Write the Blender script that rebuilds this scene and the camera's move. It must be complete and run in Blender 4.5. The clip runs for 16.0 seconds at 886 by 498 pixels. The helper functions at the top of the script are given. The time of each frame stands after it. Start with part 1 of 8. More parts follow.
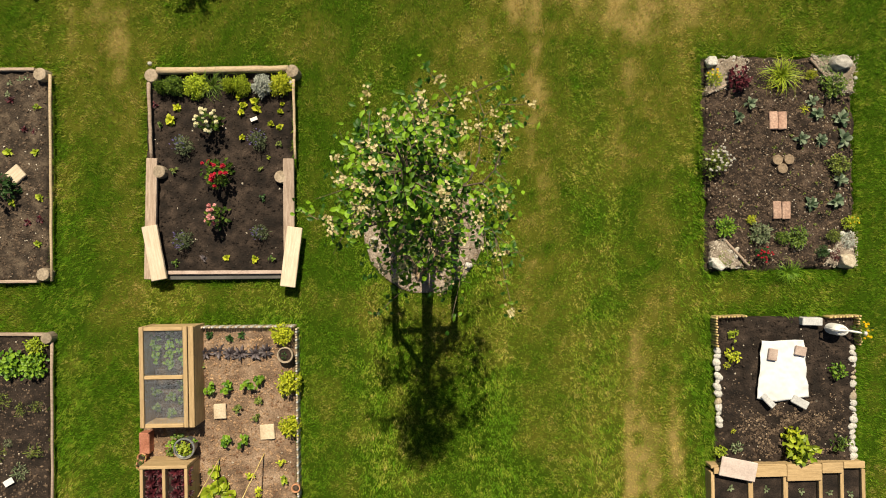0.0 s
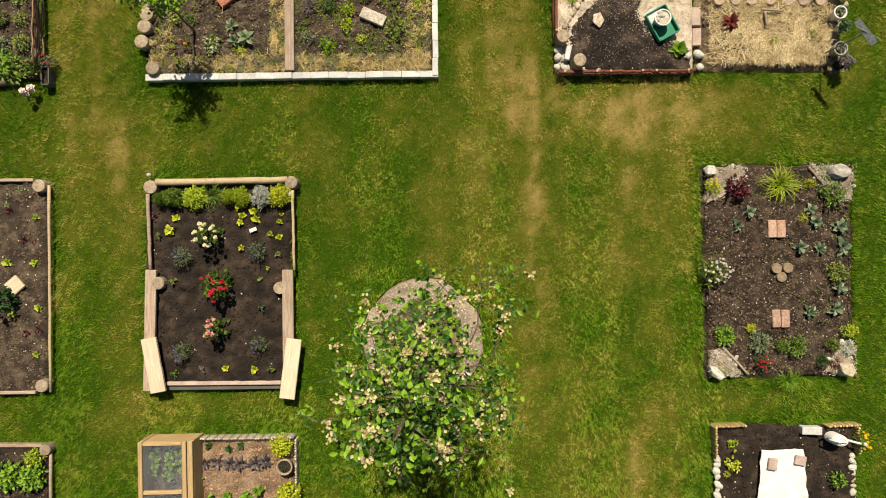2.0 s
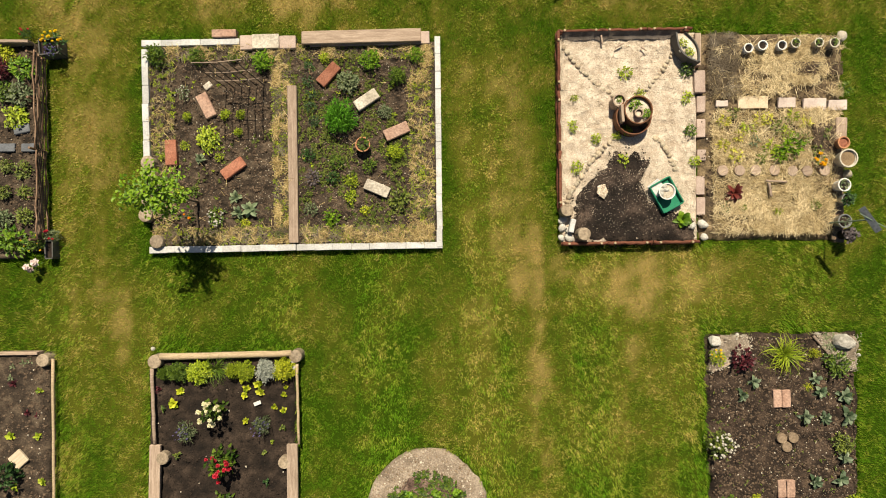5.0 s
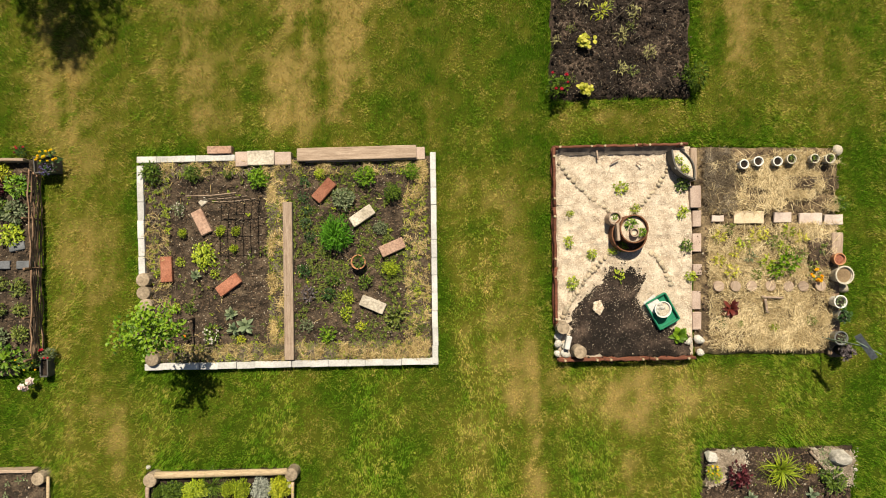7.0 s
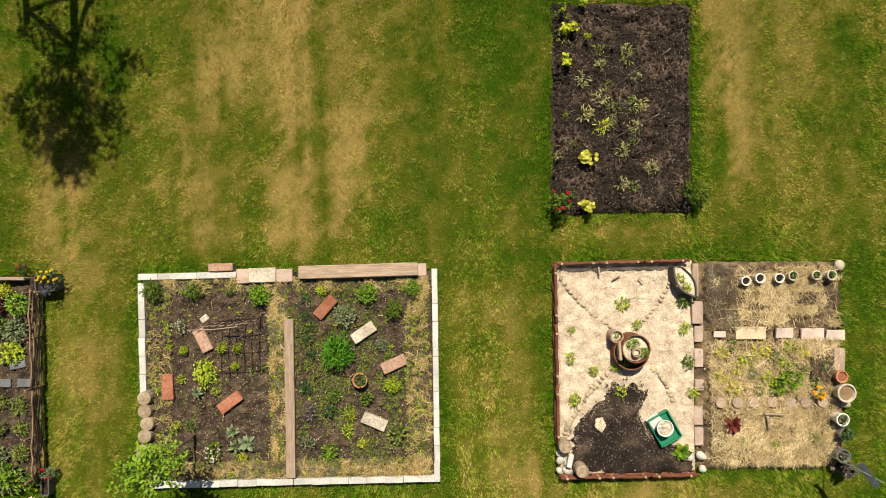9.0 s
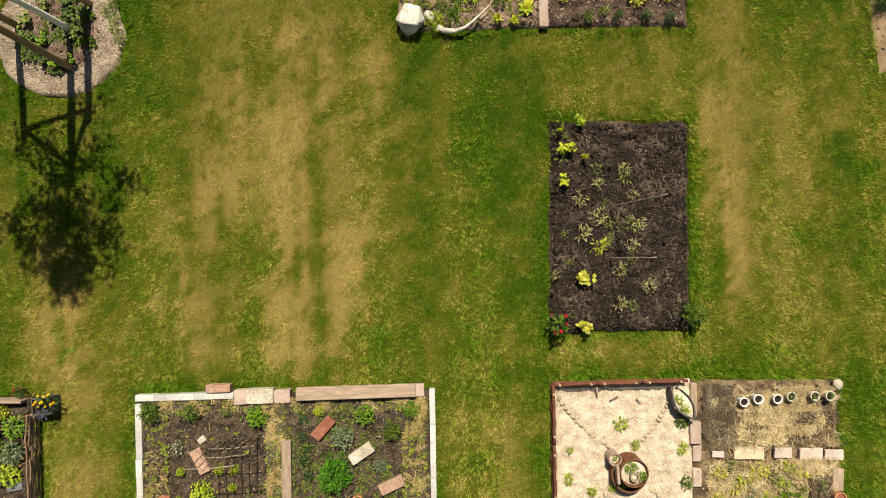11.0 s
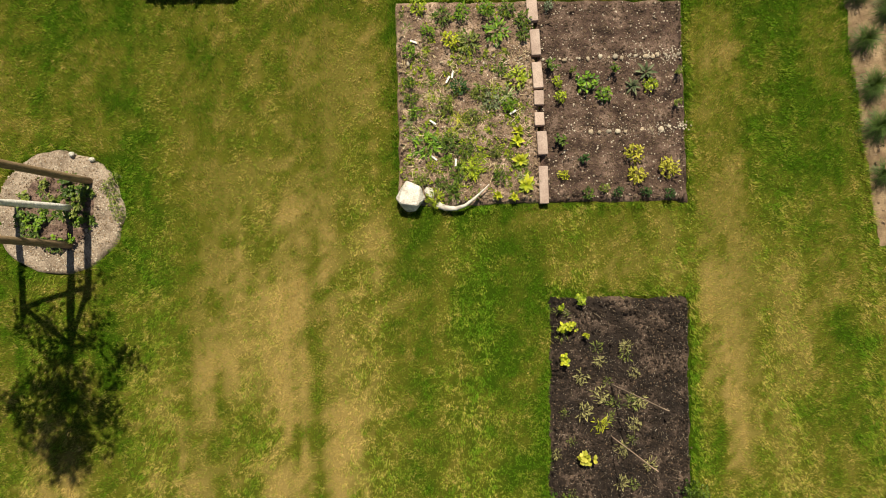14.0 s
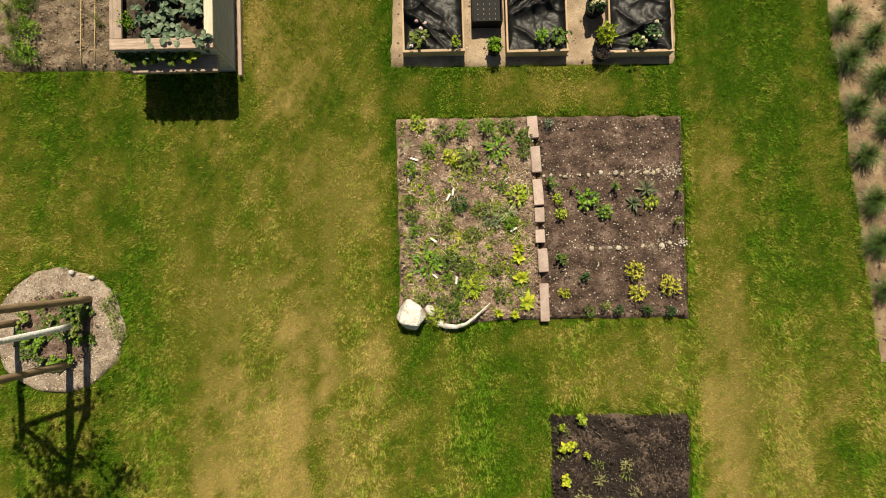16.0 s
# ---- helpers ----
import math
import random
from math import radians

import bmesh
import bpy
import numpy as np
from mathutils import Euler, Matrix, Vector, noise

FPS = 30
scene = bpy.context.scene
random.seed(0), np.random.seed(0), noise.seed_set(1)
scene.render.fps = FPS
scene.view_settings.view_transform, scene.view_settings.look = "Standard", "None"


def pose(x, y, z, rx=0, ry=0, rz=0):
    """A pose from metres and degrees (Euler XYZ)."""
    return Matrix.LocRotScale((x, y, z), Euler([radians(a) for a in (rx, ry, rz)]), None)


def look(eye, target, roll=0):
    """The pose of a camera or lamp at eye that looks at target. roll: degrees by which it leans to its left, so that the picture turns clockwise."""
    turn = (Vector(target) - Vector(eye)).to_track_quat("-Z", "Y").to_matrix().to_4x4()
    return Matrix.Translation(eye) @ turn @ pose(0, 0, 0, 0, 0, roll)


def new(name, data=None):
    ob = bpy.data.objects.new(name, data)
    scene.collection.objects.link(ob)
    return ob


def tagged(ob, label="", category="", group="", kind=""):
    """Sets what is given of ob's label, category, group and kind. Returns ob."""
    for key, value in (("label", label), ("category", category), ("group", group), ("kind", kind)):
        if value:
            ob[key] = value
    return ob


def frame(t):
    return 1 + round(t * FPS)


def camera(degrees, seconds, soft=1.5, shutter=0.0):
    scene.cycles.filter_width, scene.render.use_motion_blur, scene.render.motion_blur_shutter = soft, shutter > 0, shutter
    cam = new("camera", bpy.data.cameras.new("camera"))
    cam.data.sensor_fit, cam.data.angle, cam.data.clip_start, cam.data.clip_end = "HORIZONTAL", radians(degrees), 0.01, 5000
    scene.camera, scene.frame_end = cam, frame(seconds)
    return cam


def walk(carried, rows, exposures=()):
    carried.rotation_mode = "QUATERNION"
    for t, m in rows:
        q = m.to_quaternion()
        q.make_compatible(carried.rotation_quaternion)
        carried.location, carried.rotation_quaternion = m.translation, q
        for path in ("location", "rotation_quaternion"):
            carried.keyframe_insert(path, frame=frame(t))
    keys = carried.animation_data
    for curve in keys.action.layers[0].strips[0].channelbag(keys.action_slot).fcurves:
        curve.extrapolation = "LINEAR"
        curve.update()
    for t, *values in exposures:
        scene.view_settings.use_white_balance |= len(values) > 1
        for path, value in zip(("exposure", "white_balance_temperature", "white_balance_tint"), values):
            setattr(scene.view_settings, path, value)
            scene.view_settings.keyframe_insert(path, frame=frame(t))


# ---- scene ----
# camera: straight down from a drone, drifting up the garden
cam = camera(73.7, 16.0, soft=1.0)
PATH = [
    (0.0, -0.0195, 0.1679, 5.8205, 0.063, -0.289, -1.059),
    (0.5, -0.0163, 0.4304, 5.8211, 0.131, -0.305, -1.089),
    (1.0, -0.0136, 0.6913, 5.8217, 0.194, -0.320, -1.119),
    (1.5, -0.0072, 0.9510, 5.8223, 0.251, -0.334, -1.148),
    (2.0, 0.0022, 1.2101, 5.8229, 0.304, -0.346, -1.177),
    (2.5, 0.0010, 1.4760, 5.8236, 0.353, -0.356, -1.205),
    (3.0, -0.0075, 1.7496, 5.8243, 0.398, -0.366, -1.232),
    (3.5, -0.0225, 2.0254, 5.8251, 0.440, -0.374, -1.258),
    (4.0, -0.0245, 2.2999, 5.8259, 0.478, -0.382, -1.284),
    (6.3, 0.0330, 3.5833, 5.8311, 0.636, -0.408, -1.394),
    (6.5, 0.0407, 3.6948, 5.8316, 0.649, -0.410, -1.403),
    (7.0, 0.0552, 3.9711, 5.8331, 0.682, -0.415, -1.425),
    (7.5, 0.0611, 4.2484, 5.8347, 0.715, -0.420, -1.446),
    (8.0, 0.0624, 4.5275, 5.8365, 0.749, -0.424, -1.466),
    (8.5, 0.0618, 4.8082, 5.8385, 0.785, -0.429, -1.486),
    (9.0, 0.0663, 5.0931, 5.8406, 0.823, -0.435, -1.505),
    (9.5, 0.0731, 5.3807, 5.8429, 0.864, -0.440, -1.523),
    (11.8, 0.1328, 6.6939, 5.8561, 1.096, -0.477, -1.596),
    (12.0, 0.1344, 6.8033, 5.8575, 1.121, -0.481, -1.602),
    (12.5, 0.1444, 7.0838, 5.8611, 1.187, -0.492, -1.615),
    (13.0, 0.1520, 7.3699, 5.8649, 1.259, -0.505, -1.628),
    (13.5, 0.1540, 7.6623, 5.8691, 1.337, -0.519, -1.640),
    (14.0, 0.1521, 7.9505, 5.8735, 1.422, -0.534, -1.651),
    (14.5, 0.1593, 8.2297, 5.8781, 1.514, -0.552, -1.662),
    (15.0, 0.1630, 8.5054, 5.8831, 1.615, -0.571, -1.671),
    (15.5, 0.1631, 8.7850, 5.8884, 1.723, -0.592, -1.680),
    (16.0, 0.1696, 9.0701, 5.8940, 1.840, -0.616, -1.688),
]
walk(cam, [(t, pose(x, y, z, rx, ry, rz)) for t, x, y, z, rx, ry, rz in PATH],
     exposures=[(0.0, 0.53, 7500, 7), (16.0, 0.53, 7500, 7)])

# daylight: high summer sun ahead of the camera, clear sky
ELEV = 56.0
world = bpy.data.worlds.new("world")
scene.world = world
world.use_nodes = True
sky = world.node_tree.nodes.new("ShaderNodeTexSky")
sky.sky_type, sky.sun_disc = "NISHITA", False
sky.sun_elevation, sky.sun_rotation = radians(ELEV), radians(1)
world.node_tree.links.new(sky.outputs[0], world.node_tree.nodes["Background"].inputs[0])
world.node_tree.nodes["Background"].inputs[1].default_value = 0.04
sun = bpy.data.lights.new("sun", "SUN")
sun.energy, sun.angle, sun.color = 5.0, radians(0.6), (1.0, 0.93, 0.8)
new("sun", sun).matrix_world = look((0, 0, 0), (-0.008, -math.cos(radians(ELEV)), -math.sin(radians(ELEV))))

# ---- materials ----
RNG = np.random.RandomState(7)


def material(name, colours, scale=12.0, rough=0.8, bump=0.3, grain=90.0, stretch=(1, 1, 1), vary=0.25, metal=0.0, attr="", through_light=0.0, stain=0.35, spec=0.3):
    """Noise at two scales between two or three colours, object-to-object variation and fine relief."""
    m = bpy.data.materials.new(name)
    m.use_nodes = True
    nt, n = m.node_tree, m.node_tree.nodes
    link = nt.links.new
    bsdf, out = n["Principled BSDF"], n["Material Output"]
    co = n.new("ShaderNodeTexCoord")
    mp = n.new("ShaderNodeMapping")
    mp.inputs["Scale"].default_value = stretch
    info = n.new("ShaderNodeObjectInfo")
    shift = n.new("ShaderNodeVectorMath")
    shift.operation = "MULTIPLY_ADD"
    shift.inputs[1].default_value = (1, 1, 1)
    link(co.outputs["Object"], mp.inputs["Vector"])
    link(mp.outputs[0], shift.inputs[0])
    rnd = n.new("ShaderNodeVectorMath")
    rnd.operation = "SCALE"
    rnd.inputs[0].default_value = (7, 11, 5)
    link(info.outputs["Random"], rnd.inputs["Scale"])
    link(rnd.outputs[0], shift.inputs[2])
    big, fine = n.new("ShaderNodeTexNoise"), n.new("ShaderNodeTexNoise")
    big.inputs["Scale"].default_value, big.inputs["Detail"].default_value = scale, 5
    fine.inputs["Scale"].default_value, fine.inputs["Detail"].default_value = grain, 4
    for x in (big, fine):
        link(shift.outputs[0], x.inputs["Vector"])
    ramp = n.new("ShaderNodeValToRGB")
    cr = ramp.color_ramp
    cr.elements[0].position, cr.elements[1].position = 0.32, 0.68
    cr.elements[0].color, cr.elements[1].color = (*colours[0], 1), (*colours[-1], 1)
    if len(colours) == 3:
        cr.elements.new(0.5).color = (*colours[1], 1)
    if attr:
        at = n.new("ShaderNodeAttribute")
        at.attribute_name = attr
        link(at.outputs["Fac"], ramp.inputs[0])
    else:
        link(big.outputs["Fac"], ramp.inputs[0])
    g = n.new("ShaderNodeMapRange")
    g.inputs["From Min"].default_value, g.inputs["From Max"].default_value = 0.3, 0.7
    g.inputs["To Min"].default_value, g.inputs["To Max"].default_value = 1 - stain, 1 + stain * 0.6
    link(fine.outputs["Fac"], g.inputs["Value"])
    hsv = n.new("ShaderNodeHueSaturation")
    v = n.new("ShaderNodeMapRange")
    v.inputs["To Min"].default_value, v.inputs["To Max"].default_value = 1 - vary, 1 + vary
    link(info.outputs["Random"], v.inputs["Value"])
    mul = n.new("ShaderNodeMath")
    mul.operation = "MULTIPLY"
    link(v.outputs[0], mul.inputs[0])
    link(g.outputs[0], mul.inputs[1])
    link(mul.outputs[0], hsv.inputs["Value"])
    link(ramp.outputs[0], hsv.inputs["Color"])
    link(hsv.outputs[0], bsdf.inputs["Base Color"])
    bsdf.inputs["Roughness"].default_value, bsdf.inputs["Metallic"].default_value = rough, metal
    bsdf.inputs["Specular IOR Level"].default_value = spec
    if bump:
        b = n.new("ShaderNodeBump")
        b.inputs["Strength"].default_value, b.inputs["Distance"].default_value = bump, 0.01
        link(fine.outputs["Fac"], b.inputs["Height"])
        link(b.outputs[0], bsdf.inputs["Normal"])
    if through_light:
        tr, mix = n.new("ShaderNodeBsdfTranslucent"), n.new("ShaderNodeMixShader")
        mix.inputs[0].default_value = through_light
        link(hsv.outputs[0], tr.inputs["Color"])
        link(bsdf.outputs[0], mix.inputs[1])
        link(tr.outputs[0], mix.inputs[2])
        link(mix.outputs[0], out.inputs["Surface"])
    return m


def leafy(name, dark, light, mid=None):
    return material(name, (dark, mid, light) if mid else (dark, light), attr="tone", rough=0.5, bump=0.0, grain=60, vary=0.15, through_light=0.3, stain=0.15, spec=0.35)


TURF = material("grass_blades", ((0.12, 0.268, 0.016), (0.335, 0.395, 0.05), (0.66, 0.5, 0.19)), attr="tone", rough=0.65, bump=0.0, grain=60, vary=0.0, through_light=0.15, stain=0.1, spec=0.06)
THATCH = material("turf_base", ((0.027, 0.058, 0.003), (0.085, 0.09, 0.011), (0.24, 0.18, 0.06)), attr="tone", rough=1, bump=0.8, grain=110, stain=0.5, vary=0, spec=0.05)
SOIL_DARK = material("dark_compost", ((0.009, 0.006, 0.0045), (0.022, 0.0145, 0.0108), (0.05, 0.034, 0.0255)), 8, 0.95, 0.9, 75, vary=0, stain=0.5)
SOIL = material("garden_soil", ((0.02, 0.0145, 0.0105), (0.048, 0.034, 0.0245), (0.11, 0.081, 0.057)), 11, 0.95, 0.9, 70, vary=0, stain=0.5)
SOIL_STONY = material("stony_dark_soil", ((0.013, 0.0085, 0.0062), (0.032, 0.0208, 0.0152), (0.08, 0.054, 0.0395)), 9, 0.95, 0.9, 70, vary=0, stain=0.55)
SOIL_PALE = material("dry_crumbly_soil", ((0.075, 0.047, 0.036), (0.2, 0.135, 0.102), (0.43, 0.32, 0.25)), 6, 0.95, 0.9, 70, vary=0, stain=0.45)
BARK = material("bark_mulch", ((0.11, 0.07, 0.046), (0.205, 0.134, 0.09), (0.31, 0.215, 0.15)), 6, 0.95, 0.9, 80, vary=0, stain=0.5)
CHIPS = material("pale_wood_chips", ((0.36, 0.285, 0.22), (0.52, 0.435, 0.355), (0.64, 0.565, 0.48)), 10, 0.9, 0.5, 70, vary=0, stain=0.25)
GRAVEL = material("grey_gravel", ((0.15, 0.118, 0.09), (0.235, 0.19, 0.15), (0.31, 0.255, 0.205)), 9, 0.9, 0.8, 80, vary=0, stain=0.4)
SAND = material("sandy_gravel", ((0.15, 0.1, 0.06), (0.235, 0.165, 0.1), (0.33, 0.24, 0.15)), 7, 0.9, 0.6, 90, vary=0, stain=0.3)
STRAW_BED = material("straw_litter", ((0.06, 0.042, 0.027), (0.14, 0.1, 0.06), (0.27, 0.2, 0.12)), 9, 0.9, 0.8, 60, vary=0, stain=0.5)
CRUMB_DARK = material("dark_crumbs", ((0.01, 0.0066, 0.0048), (0.033, 0.022, 0.016)), 20, 0.95, 0.5, 90, vary=0)
CRUMB = material("soil_crumbs", ((0.045, 0.029, 0.02), (0.15, 0.104, 0.072)), 20, 0.95, 0.5, 90, vary=0)
CRUMB_PALE = material("pale_crumbs", ((0.12, 0.08, 0.05), (0.34, 0.25, 0.17)), 20, 0.95, 0.5, 90, vary=0)
GRIT = material("pale_grit", ((0.28, 0.23, 0.175), (0.58, 0.52, 0.44)), 15, 0.85, 0.3, 90, vary=0)
CHIP_BITS = material("wood_chip_pieces", ((0.42, 0.325, 0.24), (0.72, 0.64, 0.54)), 45, 0.8, 0.2, 60, vary=0)
BARK_BITS = material("bark_pieces", ((0.12, 0.06, 0.035), (0.42, 0.27, 0.16)), 14, 0.9, 0.3, 60, vary=0)
STRAW = leafy("straw_stalks", (0.27, 0.2, 0.1), (0.78, 0.66, 0.43), (0.54, 0.43, 0.25))
STRAW_GOLD = leafy("old_golden_straw", (0.26, 0.18, 0.07), (0.78, 0.62, 0.3), (0.52, 0.39, 0.17))
STONE = material("limestone", ((0.3, 0.265, 0.22), (0.43, 0.39, 0.34), (0.56, 0.52, 0.46)), 6, 0.8, 0.5, 40, vary=0.2)
WHITE_ROCK = material("white_quartz_rock", ((0.42, 0.39, 0.35), (0.58, 0.56, 0.52), (0.7, 0.68, 0.64)), 5, 0.75, 0.8, 26, vary=0.08)
GREY_ROCK = material("grey_limestone_rock", ((0.24, 0.225, 0.2), (0.36, 0.34, 0.31), (0.48, 0.455, 0.42)), 4, 0.8, 0.6, 30, vary=0.05)
TAN_ROCK = material("tan_sandstone_rock", ((0.34, 0.285, 0.21), (0.46, 0.395, 0.3), (0.56, 0.49, 0.4)), 4, 0.8, 0.6, 30, vary=0.05)
PEBBLE = material("beach_pebble", ((0.3, 0.26, 0.2), (0.5, 0.45, 0.37)), 7, 0.7, 0.2, 60, vary=0.35)
TAN_PEBBLE = material("tan_pebble", ((0.3, 0.235, 0.165), (0.5, 0.42, 0.32)), 7, 0.75, 0.3, 60, vary=0.3)
BRICK = material("red_brick", ((0.25, 0.09, 0.055), (0.35, 0.15, 0.1)), 9, 0.9, 0.6, 70, vary=0.15)
BRICK_PALE = material("mortared_brick", ((0.34, 0.205, 0.155), (0.42, 0.28, 0.22)), 7, 0.9, 0.6, 50, vary=0.1)
BRICK_WHITE = material("whitewashed_brick", ((0.36, 0.315, 0.26), (0.54, 0.49, 0.43)), 8, 0.9, 0.6, 50, vary=0.1)
PAVER = material("pink_concrete_paver", ((0.33, 0.245, 0.212), (0.46, 0.362, 0.318)), 8, 0.9, 0.4, 80, vary=0.12, stain=0.2)
PAVER_GREY = material("grey_concrete_paver", ((0.1, 0.108, 0.125), (0.17, 0.18, 0.205)), 8, 0.9, 0.4, 80, vary=0.1, stain=0.2)
KERB = material("pale_concrete_edging", ((0.41, 0.41, 0.415), (0.55, 0.55, 0.555)), 6, 0.85, 0.4, 70, vary=0.1, stain=0.2)
OLD_WOOD = material("weathered_wood", ((0.26, 0.19, 0.145), (0.34, 0.255, 0.2), (0.42, 0.325, 0.26)), 7, 0.85, 0.5, 40, (1, 9, 9), 0.15, stain=0.22)
NEW_WOOD = material("fresh_spruce", ((0.5, 0.392, 0.285), (0.63, 0.53, 0.415)), 6, 0.7, 0.25, 30, (1, 12, 12), 0.06, stain=0.15)
LARCH = material("oiled_larch", ((0.35, 0.237, 0.122), (0.47, 0.33, 0.178)), 6, 0.65, 0.3, 30, (1, 10, 10), 0.1, stain=0.2)
BARK_PLANK = material("brown_weathered_plank", ((0.13, 0.085, 0.06), (0.22, 0.15, 0.11)), 7, 0.85, 0.5, 40, (1, 9, 9), 0.1, stain=0.25)
PALE_LOG = material("peeled_log", ((0.34, 0.25, 0.16), (0.5, 0.39, 0.26)), 9, 0.75, 0.4, 40, (1, 8, 8), 0.1)
LOG_END = material("log_end_grain", ((0.22, 0.17, 0.12), (0.36, 0.29, 0.22)), 12, 0.85, 0.4, 50, vary=0.2)
DISC_WOOD = material("sawn_log_disc", ((0.17, 0.12, 0.08), (0.27, 0.2, 0.14)), 12, 0.85, 0.4, 50, vary=0.15)
POST = material("stake_timber", ((0.2, 0.135, 0.08), (0.33, 0.235, 0.145)), 8, 0.8, 0.4, 40, (9, 9, 1), 0.1)
LIMEWASH = material("limewashed_bark", ((0.76, 0.75, 0.73), (0.86, 0.85, 0.84)), 10, 0.85, 0.5, 50, vary=0, stain=0.25)
BARK_TREE = material("tree_bark", ((0.07, 0.05, 0.035), (0.16, 0.12, 0.085)), 12, 0.9, 0.6, 60, vary=0)
RED_EDGE = material("russet_timber_edging", ((0.1, 0.032, 0.02), (0.19, 0.07, 0.042)), 9, 0.8, 0.5, 40, (1, 6, 6), 0.12)
WICKER = material("willow_rods", ((0.11, 0.06, 0.04), (0.26, 0.17, 0.115)), 9, 0.75, 0.3, 40, vary=0.35)
SLATE = material("dark_grey_panel", ((0.07, 0.068, 0.066), (0.11, 0.105, 0.1)), 5, 0.75, 0.2, 60, vary=0.05, stain=0.15)
TERRACOTTA = material("terracotta", ((0.36, 0.16, 0.08), (0.5, 0.25, 0.14)), 10, 0.85, 0.3, 60, vary=0.15)
GLAZED = material("cream_glazed_pot", ((0.45, 0.4, 0.33), (0.6, 0.56, 0.48)), 8, 0.45, 0.1, 60, vary=0.1)
WHITE_POT = material("white_plastic_pot", ((0.62, 0.6, 0.58), (0.74, 0.73, 0.71)), 8, 0.5, 0.05, 60, vary=0.05, stain=0.1)
BLACK_POT = material("black_plastic", ((0.008, 0.0076, 0.0076), (0.014, 0.0135, 0.013)), 8, 0.6, 0.05, 60, vary=0.1, spec=0.12)
ZINC = material("zinc", ((0.3, 0.31, 0.31), (0.45, 0.46, 0.46)), 12, 0.45, 0.1, 60, metal=0.8, vary=0.05)
RUST = material("rusty_steel", ((0.11, 0.045, 0.025), (0.22, 0.1, 0.055)), 14, 0.8, 0.4, 60, metal=0.2, vary=0.1)
GREEN_TRAY = material("green_plastic_tray", ((0.01, 0.16, 0.09), (0.015, 0.2, 0.115)), 8, 0.4, 0.02, 60, vary=0.0, stain=0.1)
FLEECE = material("white_garden_fleece", ((0.56, 0.56, 0.57), (0.66, 0.66, 0.67)), 5, 0.8, 0.15, 30, vary=0, stain=0.05)
FOIL = material("black_weed_foil", ((0.006, 0.0058, 0.0056), (0.014, 0.0136, 0.013)), 5, 0.5, 0.6, 24, vary=0.05, spec=0.3)
BAMBOO = material("bamboo_cane", ((0.5, 0.36, 0.14), (0.64, 0.5, 0.24)), 9, 0.6, 0.2, 40, vary=0.15)
WIRE = material("dark_wire", ((0.03, 0.025, 0.02), (0.06, 0.05, 0.04)), 9, 0.6, 0.1, 40, vary=0.1)
STEEL = material("brushed_steel", ((0.3, 0.32, 0.32), (0.4, 0.42, 0.42)), 9, 0.35, 0.05, 40, metal=0.9, vary=0.0)
NET = material("insect_mesh", ((0.24, 0.26, 0.3), (0.32, 0.35, 0.4)), 9, 0.6, 0.05, 40, vary=0.0)

G_MID = leafy("mid_green_leaves", (0.036, 0.082, 0.01), (0.14, 0.215, 0.026))
G_BRIGHT = leafy("bright_green_leaves", (0.055, 0.15, 0.01), (0.2, 0.34, 0.025))
G_LIME = leafy("lime_leaves", (0.14, 0.22, 0.012), (0.4, 0.48, 0.04))
G_YELLOW = leafy("yellow_green_leaves", (0.26, 0.28, 0.02), (0.62, 0.58, 0.1))
G_DARK = leafy("dark_green_leaves", (0.015, 0.05, 0.012), (0.05, 0.115, 0.025))
G_GREY = leafy("grey_green_leaves", (0.085, 0.125, 0.055), (0.24, 0.28, 0.155))
G_BLUE = leafy("blue_green_cabbage_leaves", (0.07, 0.115, 0.06), (0.27, 0.335, 0.22))
G_KALE = leafy("kale_leaves", (0.045, 0.09, 0.045), (0.19, 0.255, 0.16))
G_OLIVE = leafy("olive_leaves", (0.06, 0.095, 0.015), (0.22, 0.27, 0.05))
G_SILVER = leafy("silver_leaves", (0.25, 0.28, 0.25), (0.5, 0.52, 0.46))
G_RED = leafy("wine_red_leaves", (0.035, 0.006, 0.01), (0.13, 0.02, 0.03))
G_PURPLE = leafy("dusky_purple_leaves", (0.05, 0.04, 0.045), (0.17, 0.14, 0.15))
F_WHITE = leafy("white_petals", (0.58, 0.54, 0.32), (0.82, 0.78, 0.55))
F_CREAM = leafy("faded_cream_blossom", (0.36, 0.29, 0.13), (0.62, 0.54, 0.31))
F_RED = leafy("red_petals", (0.27, 0.004, 0.014), (0.52, 0.018, 0.045))
F_PINK = leafy("pink_petals", (0.55, 0.16, 0.17), (0.8, 0.42, 0.4))
F_YELLOW = leafy("yellow_petals", (0.62, 0.36, 0.005), (0.85, 0.62, 0.02))
F_ORANGE = leafy("orange_petals", (0.7, 0.16, 0.005), (0.85, 0.3, 0.01))
F_BLUE = leafy("violet_petals", (0.07, 0.055, 0.17), (0.19, 0.155, 0.36))
G_LIMEY = leafy("yellow_lime_leaves", (0.22, 0.29, 0.012), (0.58, 0.6, 0.05))
G_PALE = leafy("pale_wilted_leaves", (0.2, 0.2, 0.07), (0.42, 0.4, 0.17))
G_BLUEGREY = leafy("blue_grey_leaves", (0.11, 0.16, 0.09), (0.29, 0.35, 0.2))
G_GREYLIME = leafy("pale_leek_leaves", (0.16, 0.23, 0.08), (0.36, 0.42, 0.2))
G_DARKGRASS = leafy("dark_grass_leaves", (0.028, 0.06, 0.01), (0.1, 0.17, 0.035))
G_REDBRIGHT = leafy("crimson_leaves", (0.09, 0.014, 0.012), (0.27, 0.055, 0.042))
